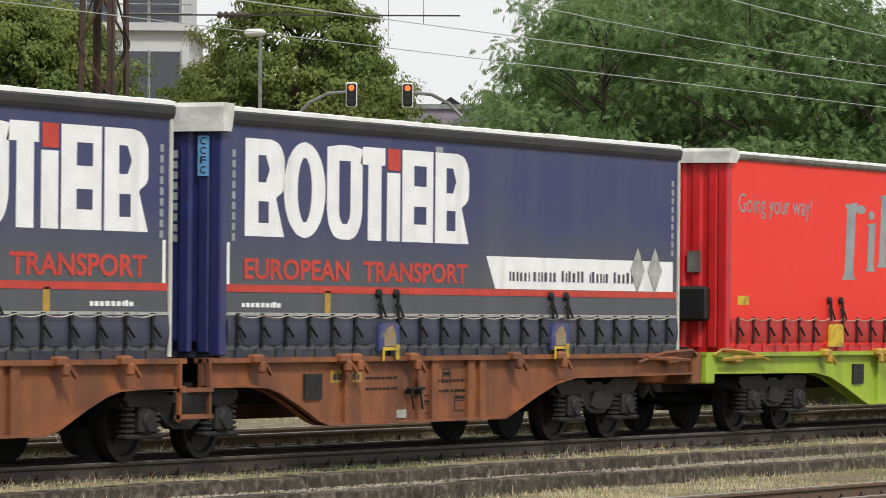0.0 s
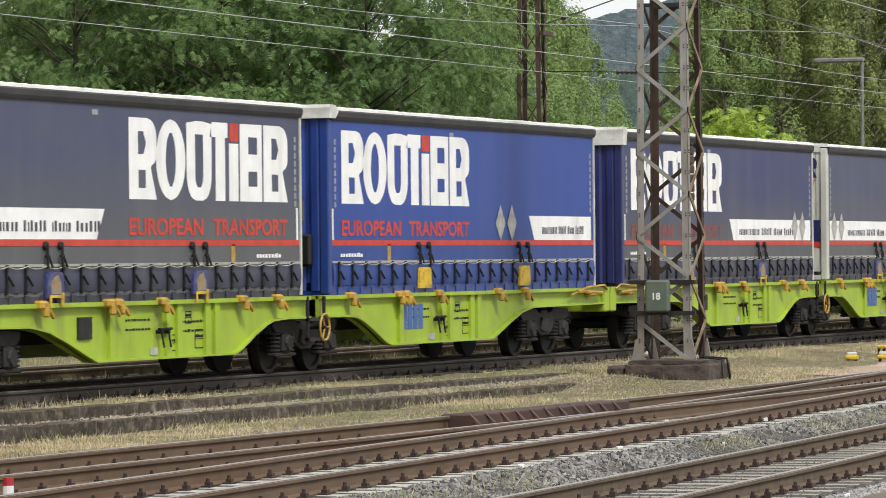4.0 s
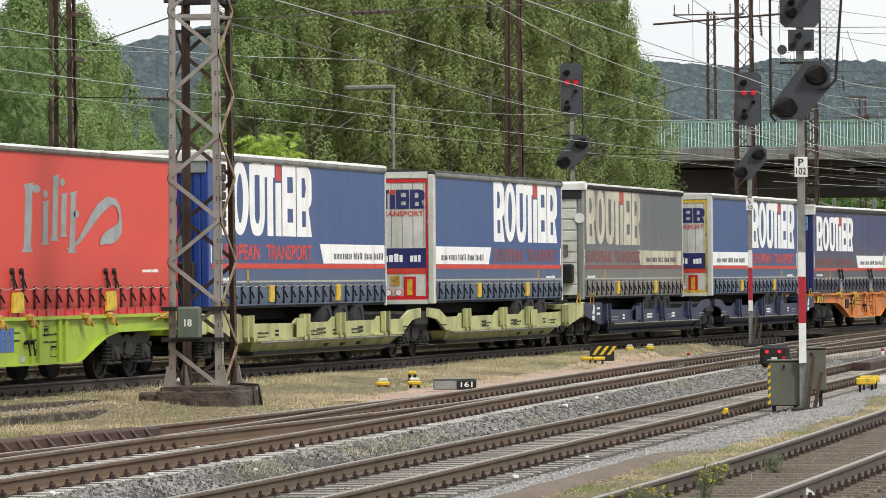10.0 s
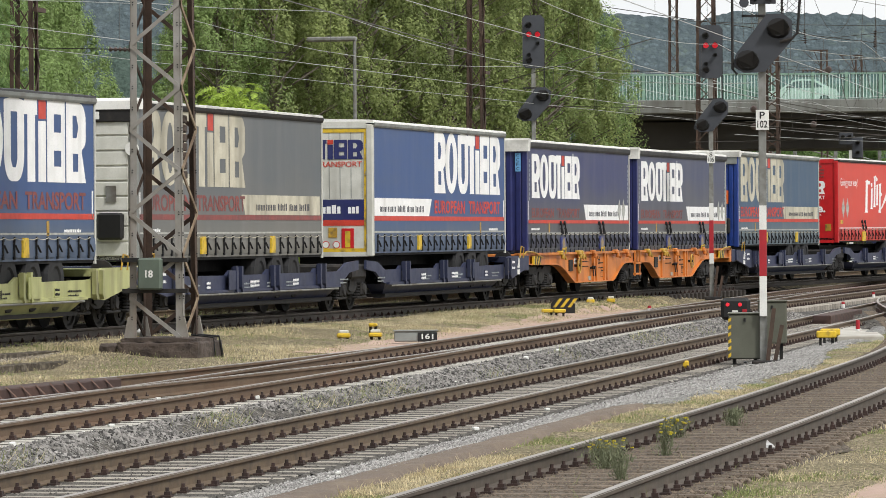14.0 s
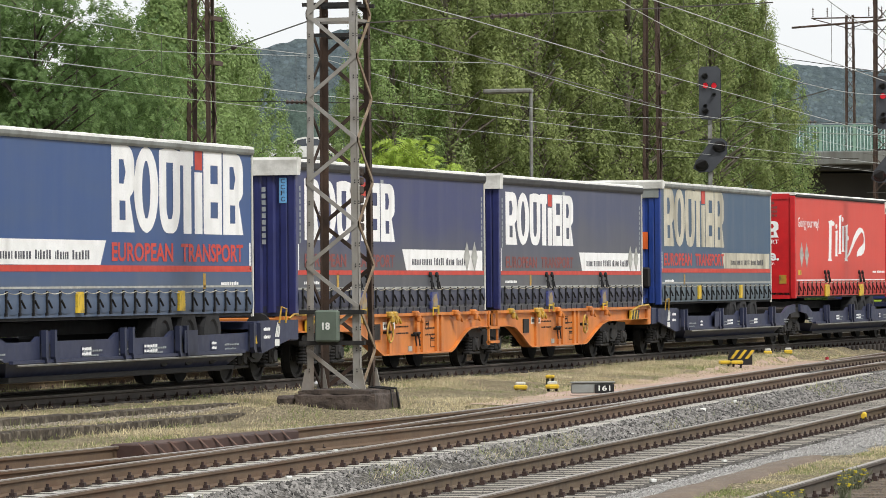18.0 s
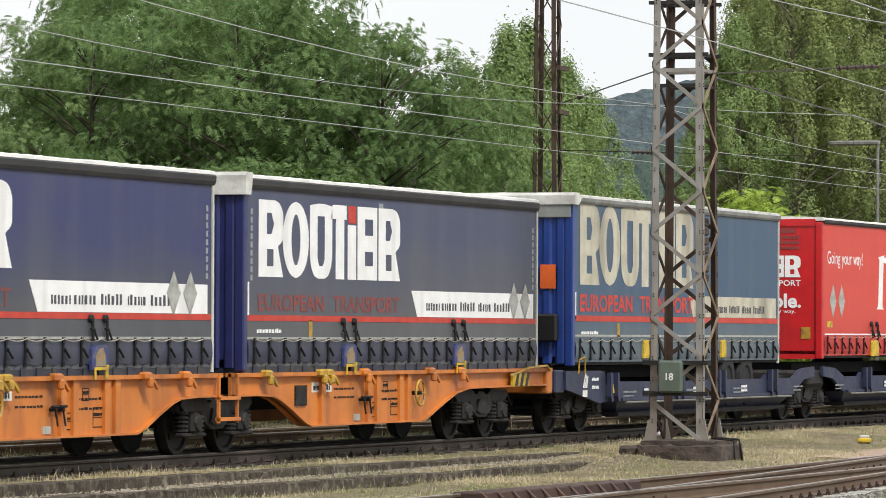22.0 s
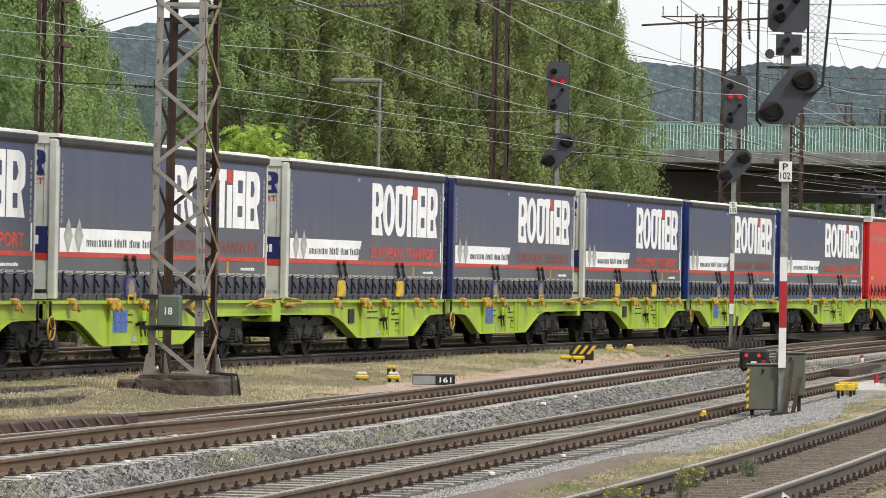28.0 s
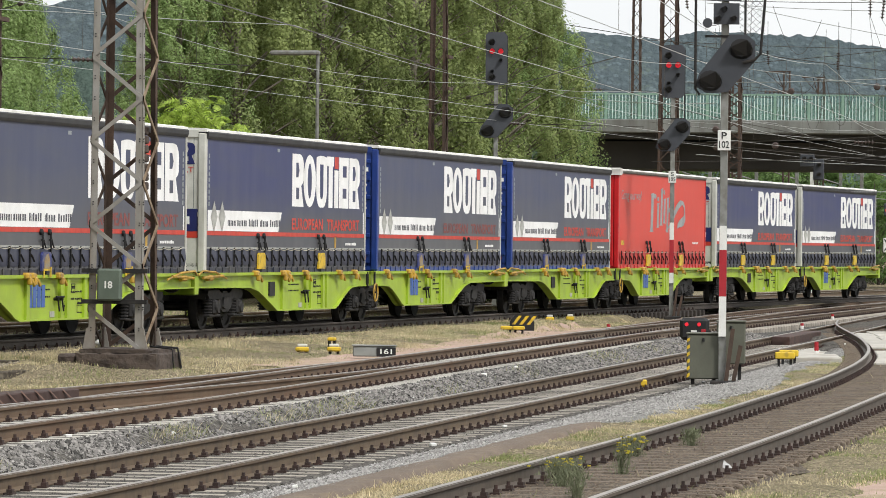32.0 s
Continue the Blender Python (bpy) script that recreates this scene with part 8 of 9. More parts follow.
    for k in range(26):
        phi, e0 = rw.uniform(6.6, 10.0), rw.uniform(1.9, 3.4)
        e1 = e0 - rw.uniform(0.4, 1.7)
        if k % 3:
            part("dropper", Shape().rod(sky(phi, e0, 192), sky(phi + rw.uniform(-0.12, 0.12), e1, 192), 0.011, 4), M_copper, t)
        else:
            d = rw.uniform(0.2, 0.6)
            part("dropper", Shape().path([sky(phi - d * i / 8, e0 - 0.5 * math.sin(math.pi * i / 8) - 0.02 * i, 192) for i in range(9)], 0.012, 4), M_copper, t)
    # hanging strings of insulators, each with its tail of wire
    for p0, e0, p1, e1, tail in ((7.77, 3.06, 7.77, 2.8, 0.5), (7.6, 3.03, 7.63, 2.76, 0.3), (9.96, 3.1, 9.94, 2.87, 0.2), (8.98, 2.38, 8.97, 2.21, 0.4), (8.14, 2.36, 8.15, 2.15, 0.5), (7.43, 2.46, 7.55, 2.09, 0.3)):
        t = thing("insulator_string", "hanging brown insulator string on a wire", "insulator", group="insulators by the bridge")
        a, b = sky(p0, e0, 190), sky(p1, e1, 190)
        part("insulator", insulator(a, b, 7, 0.085), M_insul, t)
        part("hanger", Shape().rod(a, sky(p0, e0 + 0.35, 190), 0.012, 4), M_copper, t)
        part("tail", Shape().path([b] + [sky(p1 - 0.16 * i, e1 - tail * math.sin(0.6 * i + 0.5), 190) for i in range(1, 5)], 0.01, 4), M_copper, t)
    for p0, e0, p1, r in ((11.21, 1.9, 10.94, 190), (9.02, 1.89, 8.72, 190), (7.95, 1.3, 7.7, 195)):
        t = thing("insulator_string", "level string of grey insulators in a span wire", "insulator", group="insulators by the bridge")
        a, b = sky(p0, e0, r), sky(p1, e0, r)
        part("insulator", insulator(a, b, 6, 0.09), M_insul, t)
        part("wire", Shape().rod(sky(p0 + 0.9, e0 + 0.1, r), a, 0.012, 4).rod(b, sky(p1 - 2.5, e0 - 0.1, r), 0.012, 4), M_copper, t)
    for phi, el in ((9.59, 1.44), (9.58, 1.23), (8.88, 1.25), (8.7, 1.9), (7.47, 1.96), (7.68, 1.96)):
        c = sky(phi, el, 188)
        t = thing("wire_pulley", "round brown pulley on a span wire", "pulley", group="wire pulleys")
        part("wheel", Shape().turn([(0.0, -0.06), (0.1, -0.05), (0.14, 0.0), (0.1, 0.05), (0.0, 0.06)], 12, "x"), M_insul, t, m=Matrix.Translation(c))
        part("wire", Shape().rod(sky(phi + 0.8, el + 0.08, 188), c, 0.011, 4).rod(c, sky(phi - 1.2, el - 0.05, 188), 0.011, 4), M_copper, t)


build_masts()
build_signals()
build_bridge()
build_roadside()
build_wires()

# ---- trees, hills, sky edge
def crown_mesh(name, rnd, h, rad, base, n_clump, leaves, leaf, material, shape, droop=0.3, frond=0):
    """A crown of many small leaves in clumps hung round the limbs' ends, uneven and with gaps."""
    vs, fs, ends, lobes = [], [], [], []
    for i in range(24 if frond else 0):
        z = base + (h - base) * (0.04 + 0.92 * (i + 0.5) / 24)
        f = shape((z - base) / (h - base)) * rad
        a = i * 2.4 + rnd.uniform(-0.4, 0.4)
        lobes.append(np.array((f * 0.72 * math.cos(a), f * 0.72 * math.sin(a), z)))
    for i in range(n_clump):
        k = rnd.random()
        z = base + (h - base) * (0.03 + 0.97 * k)
        f = shape((z - base) / (h - base)) * rad
        a = rnd.uniform(0, 6.283)
        r = f * math.sqrt(rnd.uniform(0.25, 1.0)) * rnd.uniform(0.8, 1.12)
        c = np.array((r * math.cos(a), r * math.sin(a), z))
        if lobes and i % 5:
            # most clumps gather in lobes, with dark gaps between them
            q = lobes[rnd.randrange(len(lobes))]
            c = q + np.array((rnd.gauss(0, 0.17), rnd.gauss(0, 0.17), rnd.gauss(0, 0.11))) * rad
            c[2] = min(max(c[2], base), h)
            a = math.atan2(c[1], c[0])
        ends.append(c)
        size = rnd.uniform(0.28, 0.7) * (0.6 + 0.08 * rad)
        g = np.random.RandomState(rnd.randrange(10 ** 6))
        d = g.normal(size=(leaves, 3))
        d /= np.linalg.norm(d, axis=1)[:, None]
        p = c + d * size * (g.rand(leaves, 1) ** 0.5) * np.array((0.62, 0.62, 1.75) if shape is column else (1.0, 1.0, 0.7))
        p[:, 2] -= droop * size * g.rand(leaves)
        out = d + np.array((math.cos(a), math.sin(a), 0.5)) * 0.7
        t = g.normal(size=(leaves, 3)) + np.array((0, 0, -droop))
        t -= out * (np.sum(t * out, 1) / np.sum(out * out, 1))[:, None]
        t /= np.linalg.norm(t, axis=1)[:, None]
        b = np.cross(out, t)
        b /= np.linalg.norm(b, axis=1)[:, None]
        if frond:
            # feathered leaves: pairs of leaflets along a drooping stalk
            st = (t + d * 0.8 + np.array((0, 0, -0.25)))
            st /= np.linalg.norm(st, axis=1)[:, None]
            sd = np.cross(st, out)
            sd /= np.linalg.norm(sd, axis=1)[:, None]
            k = np.arange(frond)
            along_st = ((k // 2) + 0.5) * leaf[1] * 1.25
            sg = np.where(k % 2, 1.0, -1.0)
            size_k = np.sin(np.pi * (0.18 + 0.75 * (k // 2) / (frond / 2)))
            p = (p[:, None] + st[:, None] * along_st[None, :, None] + np.array((0, 0, -1.0)) * (along_st ** 2 * 0.8)[None, :, None]).reshape(-1, 3)
            b = np.repeat(st, frond, 0)
            t = (sd[:, None] * sg[None, :, None] + st[:, None] * 0.35 + np.array((0, 0, -0.2))).reshape(-1, 3)
            m = len(p)
            ln = leaf[0] * g.uniform(0.8, 1.2, (m, 1)) * np.tile(size_k, leaves)[:, None]
            wd = leaf[1] * g.uniform(0.8, 1.2, (m, 1))
            q = np.stack([p - b * wd * 0.6, p + b * wd * 0.6, p + t * ln], 1)
            vs.append(q.reshape(-1, 3))
            continue
        ln = leaf[0] * g.uniform(0.7, 1.3, (leaves, 1))
        wd = leaf[1] * g.uniform(0.7, 1.3, (leaves, 1))
        q = np.stack([p - b * wd * 0.6, p + b * wd * 0.6, p + t * ln], 1)
        vs.append(q.reshape(-1, 3))
    v = np.concatenate(vs)
    me = bpy.data.meshes.new(name)
    nf = len(v) // 3
    me.vertices.add(len(v))
    me.vertices.foreach_set("co", v.ravel())
    me.loops.add(nf * 3)
    me.loops.foreach_set("vertex_index", np.arange(nf * 3))
    me.polygons.add(nf)
    me.polygons.foreach_set("loop_start", np.arange(nf) * 3)
    me.polygons.foreach_set("loop_total", np.full(nf, 3))
    me.materials.append(material)
    me.update()
    me.validate()
    return me, ends


def wood_mesh(rnd, h, base, ends, r0, bark):
    s = Shape()
    top = Vector((rnd.uniform(-0.3, 0.3), rnd.uniform(-0.3, 0.3), h * 0.9))
    pts = [Vector((0, 0, -0.2)), Vector((rnd.uniform(-0.1, 0.1), rnd.uniform(-0.1, 0.1), h * 0.3)), Vector((rnd.uniform(-0.25, 0.25), rnd.uniform(-0.25, 0.25), h * 0.6)), top]
    rs = [r0, r0 * 0.8, r0 * 0.5, r0 * 0.12]
    for i in range(3):
        s.rod(pts[i], pts[i + 1], rs[i], 8, rs[i + 1])
    limbs = Shape()
    for c in ends[::4]:
        c = Vector(c)
        z = max(base * 0.6, c.z - 0.35 * math.hypot(c.x, c.y) - 0.6)
        k = min(2.999, z / (h * 0.9) * 3)
        i = int(k)
        a = pts[i].lerp(pts[i + 1], k - i)
        mid = a.lerp(c, 0.5) + Vector((0, 0, 0.15))
        rr = r0 * 0.28 * (1 - 0.6 * z / h)
        limbs.rod(a, mid, rr, 5, rr * 0.6).rod(mid, c, rr * 0.6, 4, rr * 0.15)
    return s.mesh("trunk", bark, True), limbs.mesh("limbs", bark, True)


KINDS = {}


def tree_kind(key, seed, h, rad, base, n_clump, leaves, leaf, material, shape, bark, r0, droop=0.3, frond=0):
    rnd = random.Random(seed)
    cm, ends = crown_mesh("crown", rnd, h, rad, base, n_clump, leaves, leaf, material, shape, droop, frond)
    tr, li = wood_mesh(rnd, h, base, ends, r0, bark)
    KINDS[key] = (h, tr, li, cm)


def plant(key, name, label, x, y, height, turn, group):
    h, tr, li, cm = KINDS[key]
    k = height / h
    t = thing(name, label, "tree" if name != "bush" else "bush", Matrix.Translation((x, y, ground_z(x, y))) @ Matrix.Rotation(turn, 4, "Z") @ Matrix.Scale(k, 4), group)
    part("trunk", tr, None, t)
    part("branching", li, None, t)
    part("crown", cm, None, t)
    return t


def round_top(u):
    return max(0.05, math.sin(math.pi * min(1, 0.12 + 0.86 * u)) ** 0.6)


def column(u):
    return max(0.05, (0.75 + 0.35 * math.sin(2.6 * u + 0.3)) * (1 - u ** 3) + 0.05)


def build_trees():
    # crowns are made at a size of their own and scaled to each tree's height
    for i in range(3):
        tree_kind("locust%d" % i, 10 + i, 10.0, 4.2, 1.2, 340, 36, (0.105, 0.043), (L_locust, L_locust2, L_locust)[i], round_top, M_bark, 0.2, 0.7, 8)
    for i in range(3):
        tree_kind("poplar%d" % i, 20 + i, 15.0, 3.0, 0.8, 560, 145, (0.088, 0.06), (L_poplar, L_poplar2, L_birch)[i], column, M_bark_pale, 0.18, 0.3)
    tree_kind("birch", 30, 10.0, 2.3, 1.0, 260, 120, (0.085, 0.06), L_birch, column, M_bark_pale, 0.13, 0.5)
    tree_kind("linden", 33, 10.0, 3.5, 1.4, 620, 105, (0.105, 0.085), L_linden, round_top, M_bark, 0.2, 0.2)
    tree_kind("bush", 40, 4.0, 2.6, 0.1, 120, 85, (0.11, 0.06), L_bush, round_top, M_bark, 0.06, 0.2)
    tree_kind("sumac", 41, 5.0, 1.8, 1.0, 130, 20, (0.13, 0.05), L_lime, round_top, M_bark, 0.08, 0.7, 10)
    rnd = random.Random(5)
    for phi, r, h in ((24.25, 116, 7.4), (23.6, 108, 8.9), (22.9, 112, 10.4), (21.9, 106, 9.8), (21.1, 110, 9.2), (20.3, 106, 8.7), (19.6, 112, 7.5), (23.3, 124, 11.0), (21.9, 126, 11.0), (23.9, 98, 5.6)):
        x, y = polar(phi, r)
        plant("locust%d" % rnd.randrange(3), "locust_tree", "dark green feathery locust tree behind the tracks", x, y, h, rnd.uniform(0, 6), "locust trees")
    for phi, r, h in ((18.5, 130, 10.2), (18.05, 134, 9.4), (18.9, 140, 8.6), (19.2, 128, 8.9), (18.75, 126, 9.8), (17.75, 138, 8.8), (19.5, 134, 8.0)):
        x, y = polar(phi, r)
        plant("birch", "birch_tree", "light green slender birch", x, y, h, rnd.uniform(0, 6), "birches")
    for phi, r, h in ((16.0, 148, 11.5), (15.55, 156, 15.5), (15.3, 150, 16.0), (14.9, 160, 17.5), (14.3, 154, 16.5), (13.8, 164, 17.5), (13.2, 158, 16.8), (12.7, 170, 17), (12.2, 166, 15.5), (11.8, 178, 13.0), (15.2, 175, 18), (13.6, 180, 18.5), (12.4, 186, 16.5), (15.45, 172, 17)):
        x, y = polar(phi, r)
        plant("poplar%d" % rnd.randrange(3), "poplar_tree", "tall olive-green poplar behind the tracks", x, y, h, rnd.uniform(0, 6), "poplars")
    for i in range(20):
        phi = 26.5 - i * 0.78
        x, y = polar(phi, rnd.uniform(96, 128) if phi > 17 else rnd.uniform(160, 174))
        plant("bush", "bush", "dense green undergrowth bush", x, y, rnd.uniform(3.0, 5.5), rnd.uniform(0, 6), "undergrowth")
    for i in range(15):
        x, y = polar(11.6 - i * 0.36, rnd.uniform(275, 300))
        plant("bush", "bush", "green bush beyond the bridge", x, y, rnd.uniform(6.0, 8.5), rnd.uniform(0, 6), "undergrowth")
    x, y = polar(15.85, 118)
    plant("sumac", "sumac_tree", "yellow-green sumac bush behind the train", x, y, 5.4, 1.0, "")
    for phi, r, h in ((27.38, 168, 13.6), (26.75, 174, 11.2), (28.25, 172, 10.8)):
        x, y = polar(phi, r)
        plant("linden", "linden_tree", "round green linden turning yellow", x, y, h, rnd.uniform(0, 6), "lindens")
    for phi, r, h in ((30.3, 120, 9.4), (31.0, 118, 9.6), (29.9, 118, 8.0), (28.75, 128, 7.3)):
        x, y = polar(phi, r)
        plant("linden", "linden_tree", "green roadside tree behind the mast", x, y, h, rnd.uniform(0, 6), "lindens")


def build_hills():
    """Two ridges, each a smooth slope under a cover of many small tree crowns."""
    tops = (((2, 1.6), (8, 1.8), (10, 1.7), (12, 2.0), (14, 2.3), (16, 2.5), (18, 2.0), (22, 1.4), (40, 0.8)),
            ((2, 2.3), (7.3, 2.4), (8.4, 2.58), (9, 2.57), (9.8, 2.62), (10.2, 2.52), (11.05, 2.6), (11.6, 2.7), (13, 2.95), (16, 3.2), (17.1, 2.95), (17.5, 2.84), (18.5, 2.6), (20, 2.3), (24, 1.6), (40, 1.2)))
    # distance haze is painted into both ridges' grey-blue colours, more in the far one
    for k, (r0, lab, ca, cb) in enumerate(((2300, "near wooded ridge", "4a5850", "404d47"), (3100, "far wooded ridge with haze painted in its colour", "545f63", "4b5659"))):
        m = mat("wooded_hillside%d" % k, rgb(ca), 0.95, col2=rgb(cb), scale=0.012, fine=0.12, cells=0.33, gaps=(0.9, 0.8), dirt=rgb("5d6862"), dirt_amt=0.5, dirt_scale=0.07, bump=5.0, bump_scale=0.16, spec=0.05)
        ridge = lambda p: (r0 + 140) * math.tan(radians(along(tops[k], p) + 0.07))
        vs, fs, n = [], [], 56
        cols = np.concatenate([np.arange(2, 5, 0.4), np.arange(5, 19, 0.045), np.arange(19, 40, 0.4)])
        for i, phi in enumerate(cols):
            top = ridge(phi)
            for j in range(n):
                u = j / (n - 1)
                x, y = polar(phi, r0 + 140 * u)
                crowns = 0.35 - abs(noise.noise((x / 8, y / 9, 0))) + 0.5 * (0.3 - abs(noise.noise((x / 4, y / 5, 3))))
                vs.append((x, y, top * u ** 0.8 - 3 + 3.2 * crowns + 6 * noise.noise((x / 90, y / 90, 8))))
            if i:
                fs += [((i - 1) * n + j, i * n + j, i * n + j + 1, (i - 1) * n + j + 1) for j in range(n - 1)]
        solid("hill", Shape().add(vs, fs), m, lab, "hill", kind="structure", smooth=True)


build_trees()
build_hills()

# ---- trackside things, grass, stones
def yellow_box(label, x, y, z, w, h, group="yellow trackside boxes", top=True, stand=0.0, turn=10):
    t = thing("trackside_box", label, "trackside box", Matrix.Translation((x, y, z)) @ Matrix.Rotation(radians(turn), 4, "Z") @ Matrix.Scale(0.85, 4), group)
    part("housing", Shape().soft_box(-0.14, 0.14, -w / 2, w / 2, stand, stand + h, 0.025), M_yellow, t)
    if top:
        part("cover", Shape().soft_box(-0.1, 0.1, -w * 0.36, w * 0.36, stand + h - 0.005, stand + h + 0.07, 0.02), M_whitepanel, t)
    for yy in (-w * 0.3, w * 0.3):
        part("foot", Shape().box(-0.05, 0.05, yy - 0.03, yy + 0.03, -0.06, stand + 0.01), M_dark, t)
    return t


def build_trackside():
    yellow_box("low yellow trackside box with a grey cover", 89.0, 23.0, -0.3, 0.3, 0.1)
    yellow_box("low yellow trackside box with a grey cover", 89.5, 22.5, -0.3, 0.3, 0.1)
    yellow_box("yellow-topped detector on a short dark stand", 92.5, 23.3, -0.26, 0.2, 0.08, top=False, stand=0.12)
    for yy in (24.05, 23.75):
        yellow_box("yellow trackside box before a striped board", 112.6, yy, -0.28, 0.34, 0.1, top=False, stand=0.05)
    yellow_box("low yellow trackside box beside the train's track", 124.6, 25.45, -0.2, 0.26, 0.12)
    yellow_box("low yellow trackside box beside the train's track", 126.1, 25.2, -0.2, 0.26, 0.12)
    yellow_box("yellow and grey switch actuator beside the rail", 77.49, 14.3, -0.53, 0.26, 0.13, top=False)
    yellow_box("yellow trackside box with rounded top", 93.0, 14.3, -0.5, 0.46, 0.16, top=False, stand=0.12)
    yellow_box("yellow trackside box with rounded top", 95.0, 14.53, -0.5, 0.46, 0.16, top=False, stand=0.12)
    t = thing("striped_board", "black and yellow diagonally striped low board", "warning board", Matrix.Translation((113.9, 23.95, -0.28)) @ Matrix.Rotation(radians(11), 4, "Z") @ Matrix.Scale(0.82, 4))
    part("board", Shape().add([(x, y, z) for x in (-0.02, 0.02) for y, z in ((-0.36, 0.0), (0.36, 0.0), (0.36, 0.28), (0.2, 0.46), (-0.2, 0.46), (-0.36, 0.28))], [tuple(range(6)), tuple(range(11, 5, -1))] + [(i, i + 6, (i + 1) % 6 + 6, (i + 1) % 6) for i in range(6)]), M_black, t)
    for i in range(3):
        y0 = 0.3 - i * 0.22
        part("stripe", Shape().add([(-0.025, y0, 0.18), (-0.025, y0 - 0.1, 0.18), (-0.025, y0 - 0.3, 0.44), (-0.025, y0 - 0.2, 0.44)], [(0, 1, 2, 3)]), M_yellow, t)
    t = thing("cable_trough_box", "grey-green concrete box with a black number plate", "trackside box", Matrix.Translation((87.0, 21.1, -0.33)) @ Matrix.Rotation(radians(14), 4, "Z"))
    part("box", Shape().soft_box(-0.12, 0.12, -0.4, 0.4, 0, 0.19, 0.02), M_greypanel, t)
    part("lid", Shape().soft_box(-0.14, 0.14, -0.42, 0.42, 0.19, 0.22, 0.01), M_greypanel, t)
    part("plate", Shape().box(-0.14, -0.121, -0.4, -0.04, 0.0, 0.17), M_black, t)
    part("number", letters("161", 0.1, 0.22, M_signwhite, bold=0.02), None, t, m=Matrix.Translation((-0.143, -0.11, 0.05)) @ Matrix.Rotation(radians(-90), 4, "Z"))
    for x, y, z, red in ((38.7, 17.67, -0.36, 0), (101.3, 14.9, -0.45, 1), (144, 20.7, -0.35, 0), (128.5, 19.3, -0.4, 0), (118, 22.6, -0.33, 0)):
        t = thing("marker_stub", "small red and white marker post between the tracks", "marker post", Matrix.Translation((x, y, z)), "marker stubs")
        part("white_part", Shape().rod((0, 0, 0), (0, 0, 0.1 if not red else 0.05), 0.05, 10), M_signwhite, t)
        part("red_part", Shape().rod((0, 0, 0.1 if not red else 0.05), (0, 0, 0.17 if not red else 0.24), 0.05, 10, 0.045), M_signred, t)
    # rusty switch covers of slanting plates
    for x0, y0, x1, y1, z, n in ((54.8, 19.05, 60.3, 18.79, -0.31, 11), (115.5, 17.85, 124.5, 18.4, -0.5, 11)):
        t = thing("switch_cover", "rusty red-brown ribbed cover plates in the switch", "switch cover", Matrix.Translation((x0, y0, z)) @ Matrix.Rotation(math.atan2(y1 - y0, x1 - x0), 4, "Z"), "switch covers")
        ln = math.hypot(x1 - x0, y1 - y0)
        part("tray", Shape().soft_box(0, ln, -0.2, 0.24, -0.14, 0.13, 0.015), M_rustred, t)
        for i in range(n):
            x = (i + 0.2) * ln / n
            part("slat", Shape().add([(x, -0.26, -0.02), (x + 0.06, -0.26, -0.02), (x - 0.24, -0.2, 0.15), (x - 0.3, -0.2, 0.15), (x - 0.3, 0.24, 0.15), (x - 0.24, 0.24, 0.15)], [(0, 1, 2, 3), (3, 2, 5, 4)]), M_slat, t)
    # pale concrete slabs by the curve
    for i, (x, y, w) in enumerate(((97, 14.3, 1.0), (100.5, 14.9, 1.0), (104, 15.5, 1.0), (107.5, 16.2, 0.9), (118, 15.0, 1.6), (122, 15.6, 1.6), (126, 16.4, 1.5))):
        solid("concrete_slab", Shape().soft_box(-1.7, 1.7, -w / 2, w / 2, -0.04, 0.09, 0.02), M_sleeper_new, "pale concrete slab between the rails", "slab", "concrete slabs", m=Matrix.Translation((x, y, ground_z(x, y))) @ Matrix.Rotation(radians(10), 4, "Z"))
    for i in range(9):
        x = 94.5 + i * 3.75
        if i != 3:
            ya, yb = along(LINE_4, x - 1.5), along(LINE_4, x + 1.5)
            solid("concrete_slab", Shape().soft_box(-1.8, 1.8, -0.6, 0.6, -0.04, 0.07, 0.02), M_sleeper_new, "pale concrete slab between the siding's rails", "slab", "concrete slabs", m=Matrix.Translation((x, (ya + yb) / 2, ground_z(x, (ya + yb) / 2))) @ Matrix.Rotation(math.atan2(yb - ya, 3.0), 4, "Z"))
    # the old platform edge: two rough steps
    rnd = random.Random(8)
    for row, (y, zt, hgt) in enumerate(((24.42, -0.12, 0.26), (23.72, -0.25, 0.3))):
        t = thing("kerb_wall", "old dark stone platform edge overgrown with grass", "kerb", kind="structure")
        x = 26.0
        while x < 75.0 - row * 1.5:
            ln = rnd.uniform(1.6, 2.6)
            vs, n = [], 14
            drop = rnd.uniform(-0.012, 0.006) - 0.08 * max(0.0, (x - 54) / 20)
            for i in range(n + 1):
                u = x + 0.004 + (ln - 0.008) * i / n
                e = [0.028 * noise.noise((u * 3.3, row * 7 + k, 0.5)) + 0.02 * noise.noise((u * 9.1, row * 5 + k, 1.5)) for k in range(4)]
                vs += [(u, y - 0.14 + e[0], zt - hgt), (u, y - 0.14 + e[1] * 0.8, zt - 0.09), (u, y - 0.14 + e[1], zt - 0.008 + e[2] * 0.6 + drop), (u, y - 0.11 + e[3] * 0.6, zt + e[2] * 0.5 + drop), (u, y + 0.16, zt + e[0] * 0.3 + drop), (u, y + 0.16, zt - hgt)]
            fs = [(i * 6 + j, (i + 1) * 6 + j, (i + 1) * 6 + j + 1, i * 6 + j + 1) for i in range(n) for j in range(5)]
            fs += [(5, 4, 3, 2, 1, 0), tuple(n * 6 + j for j in range(6))]
            part("kerb_stone", Shape().add(vs, fs), M_kerb, t)
            x += ln


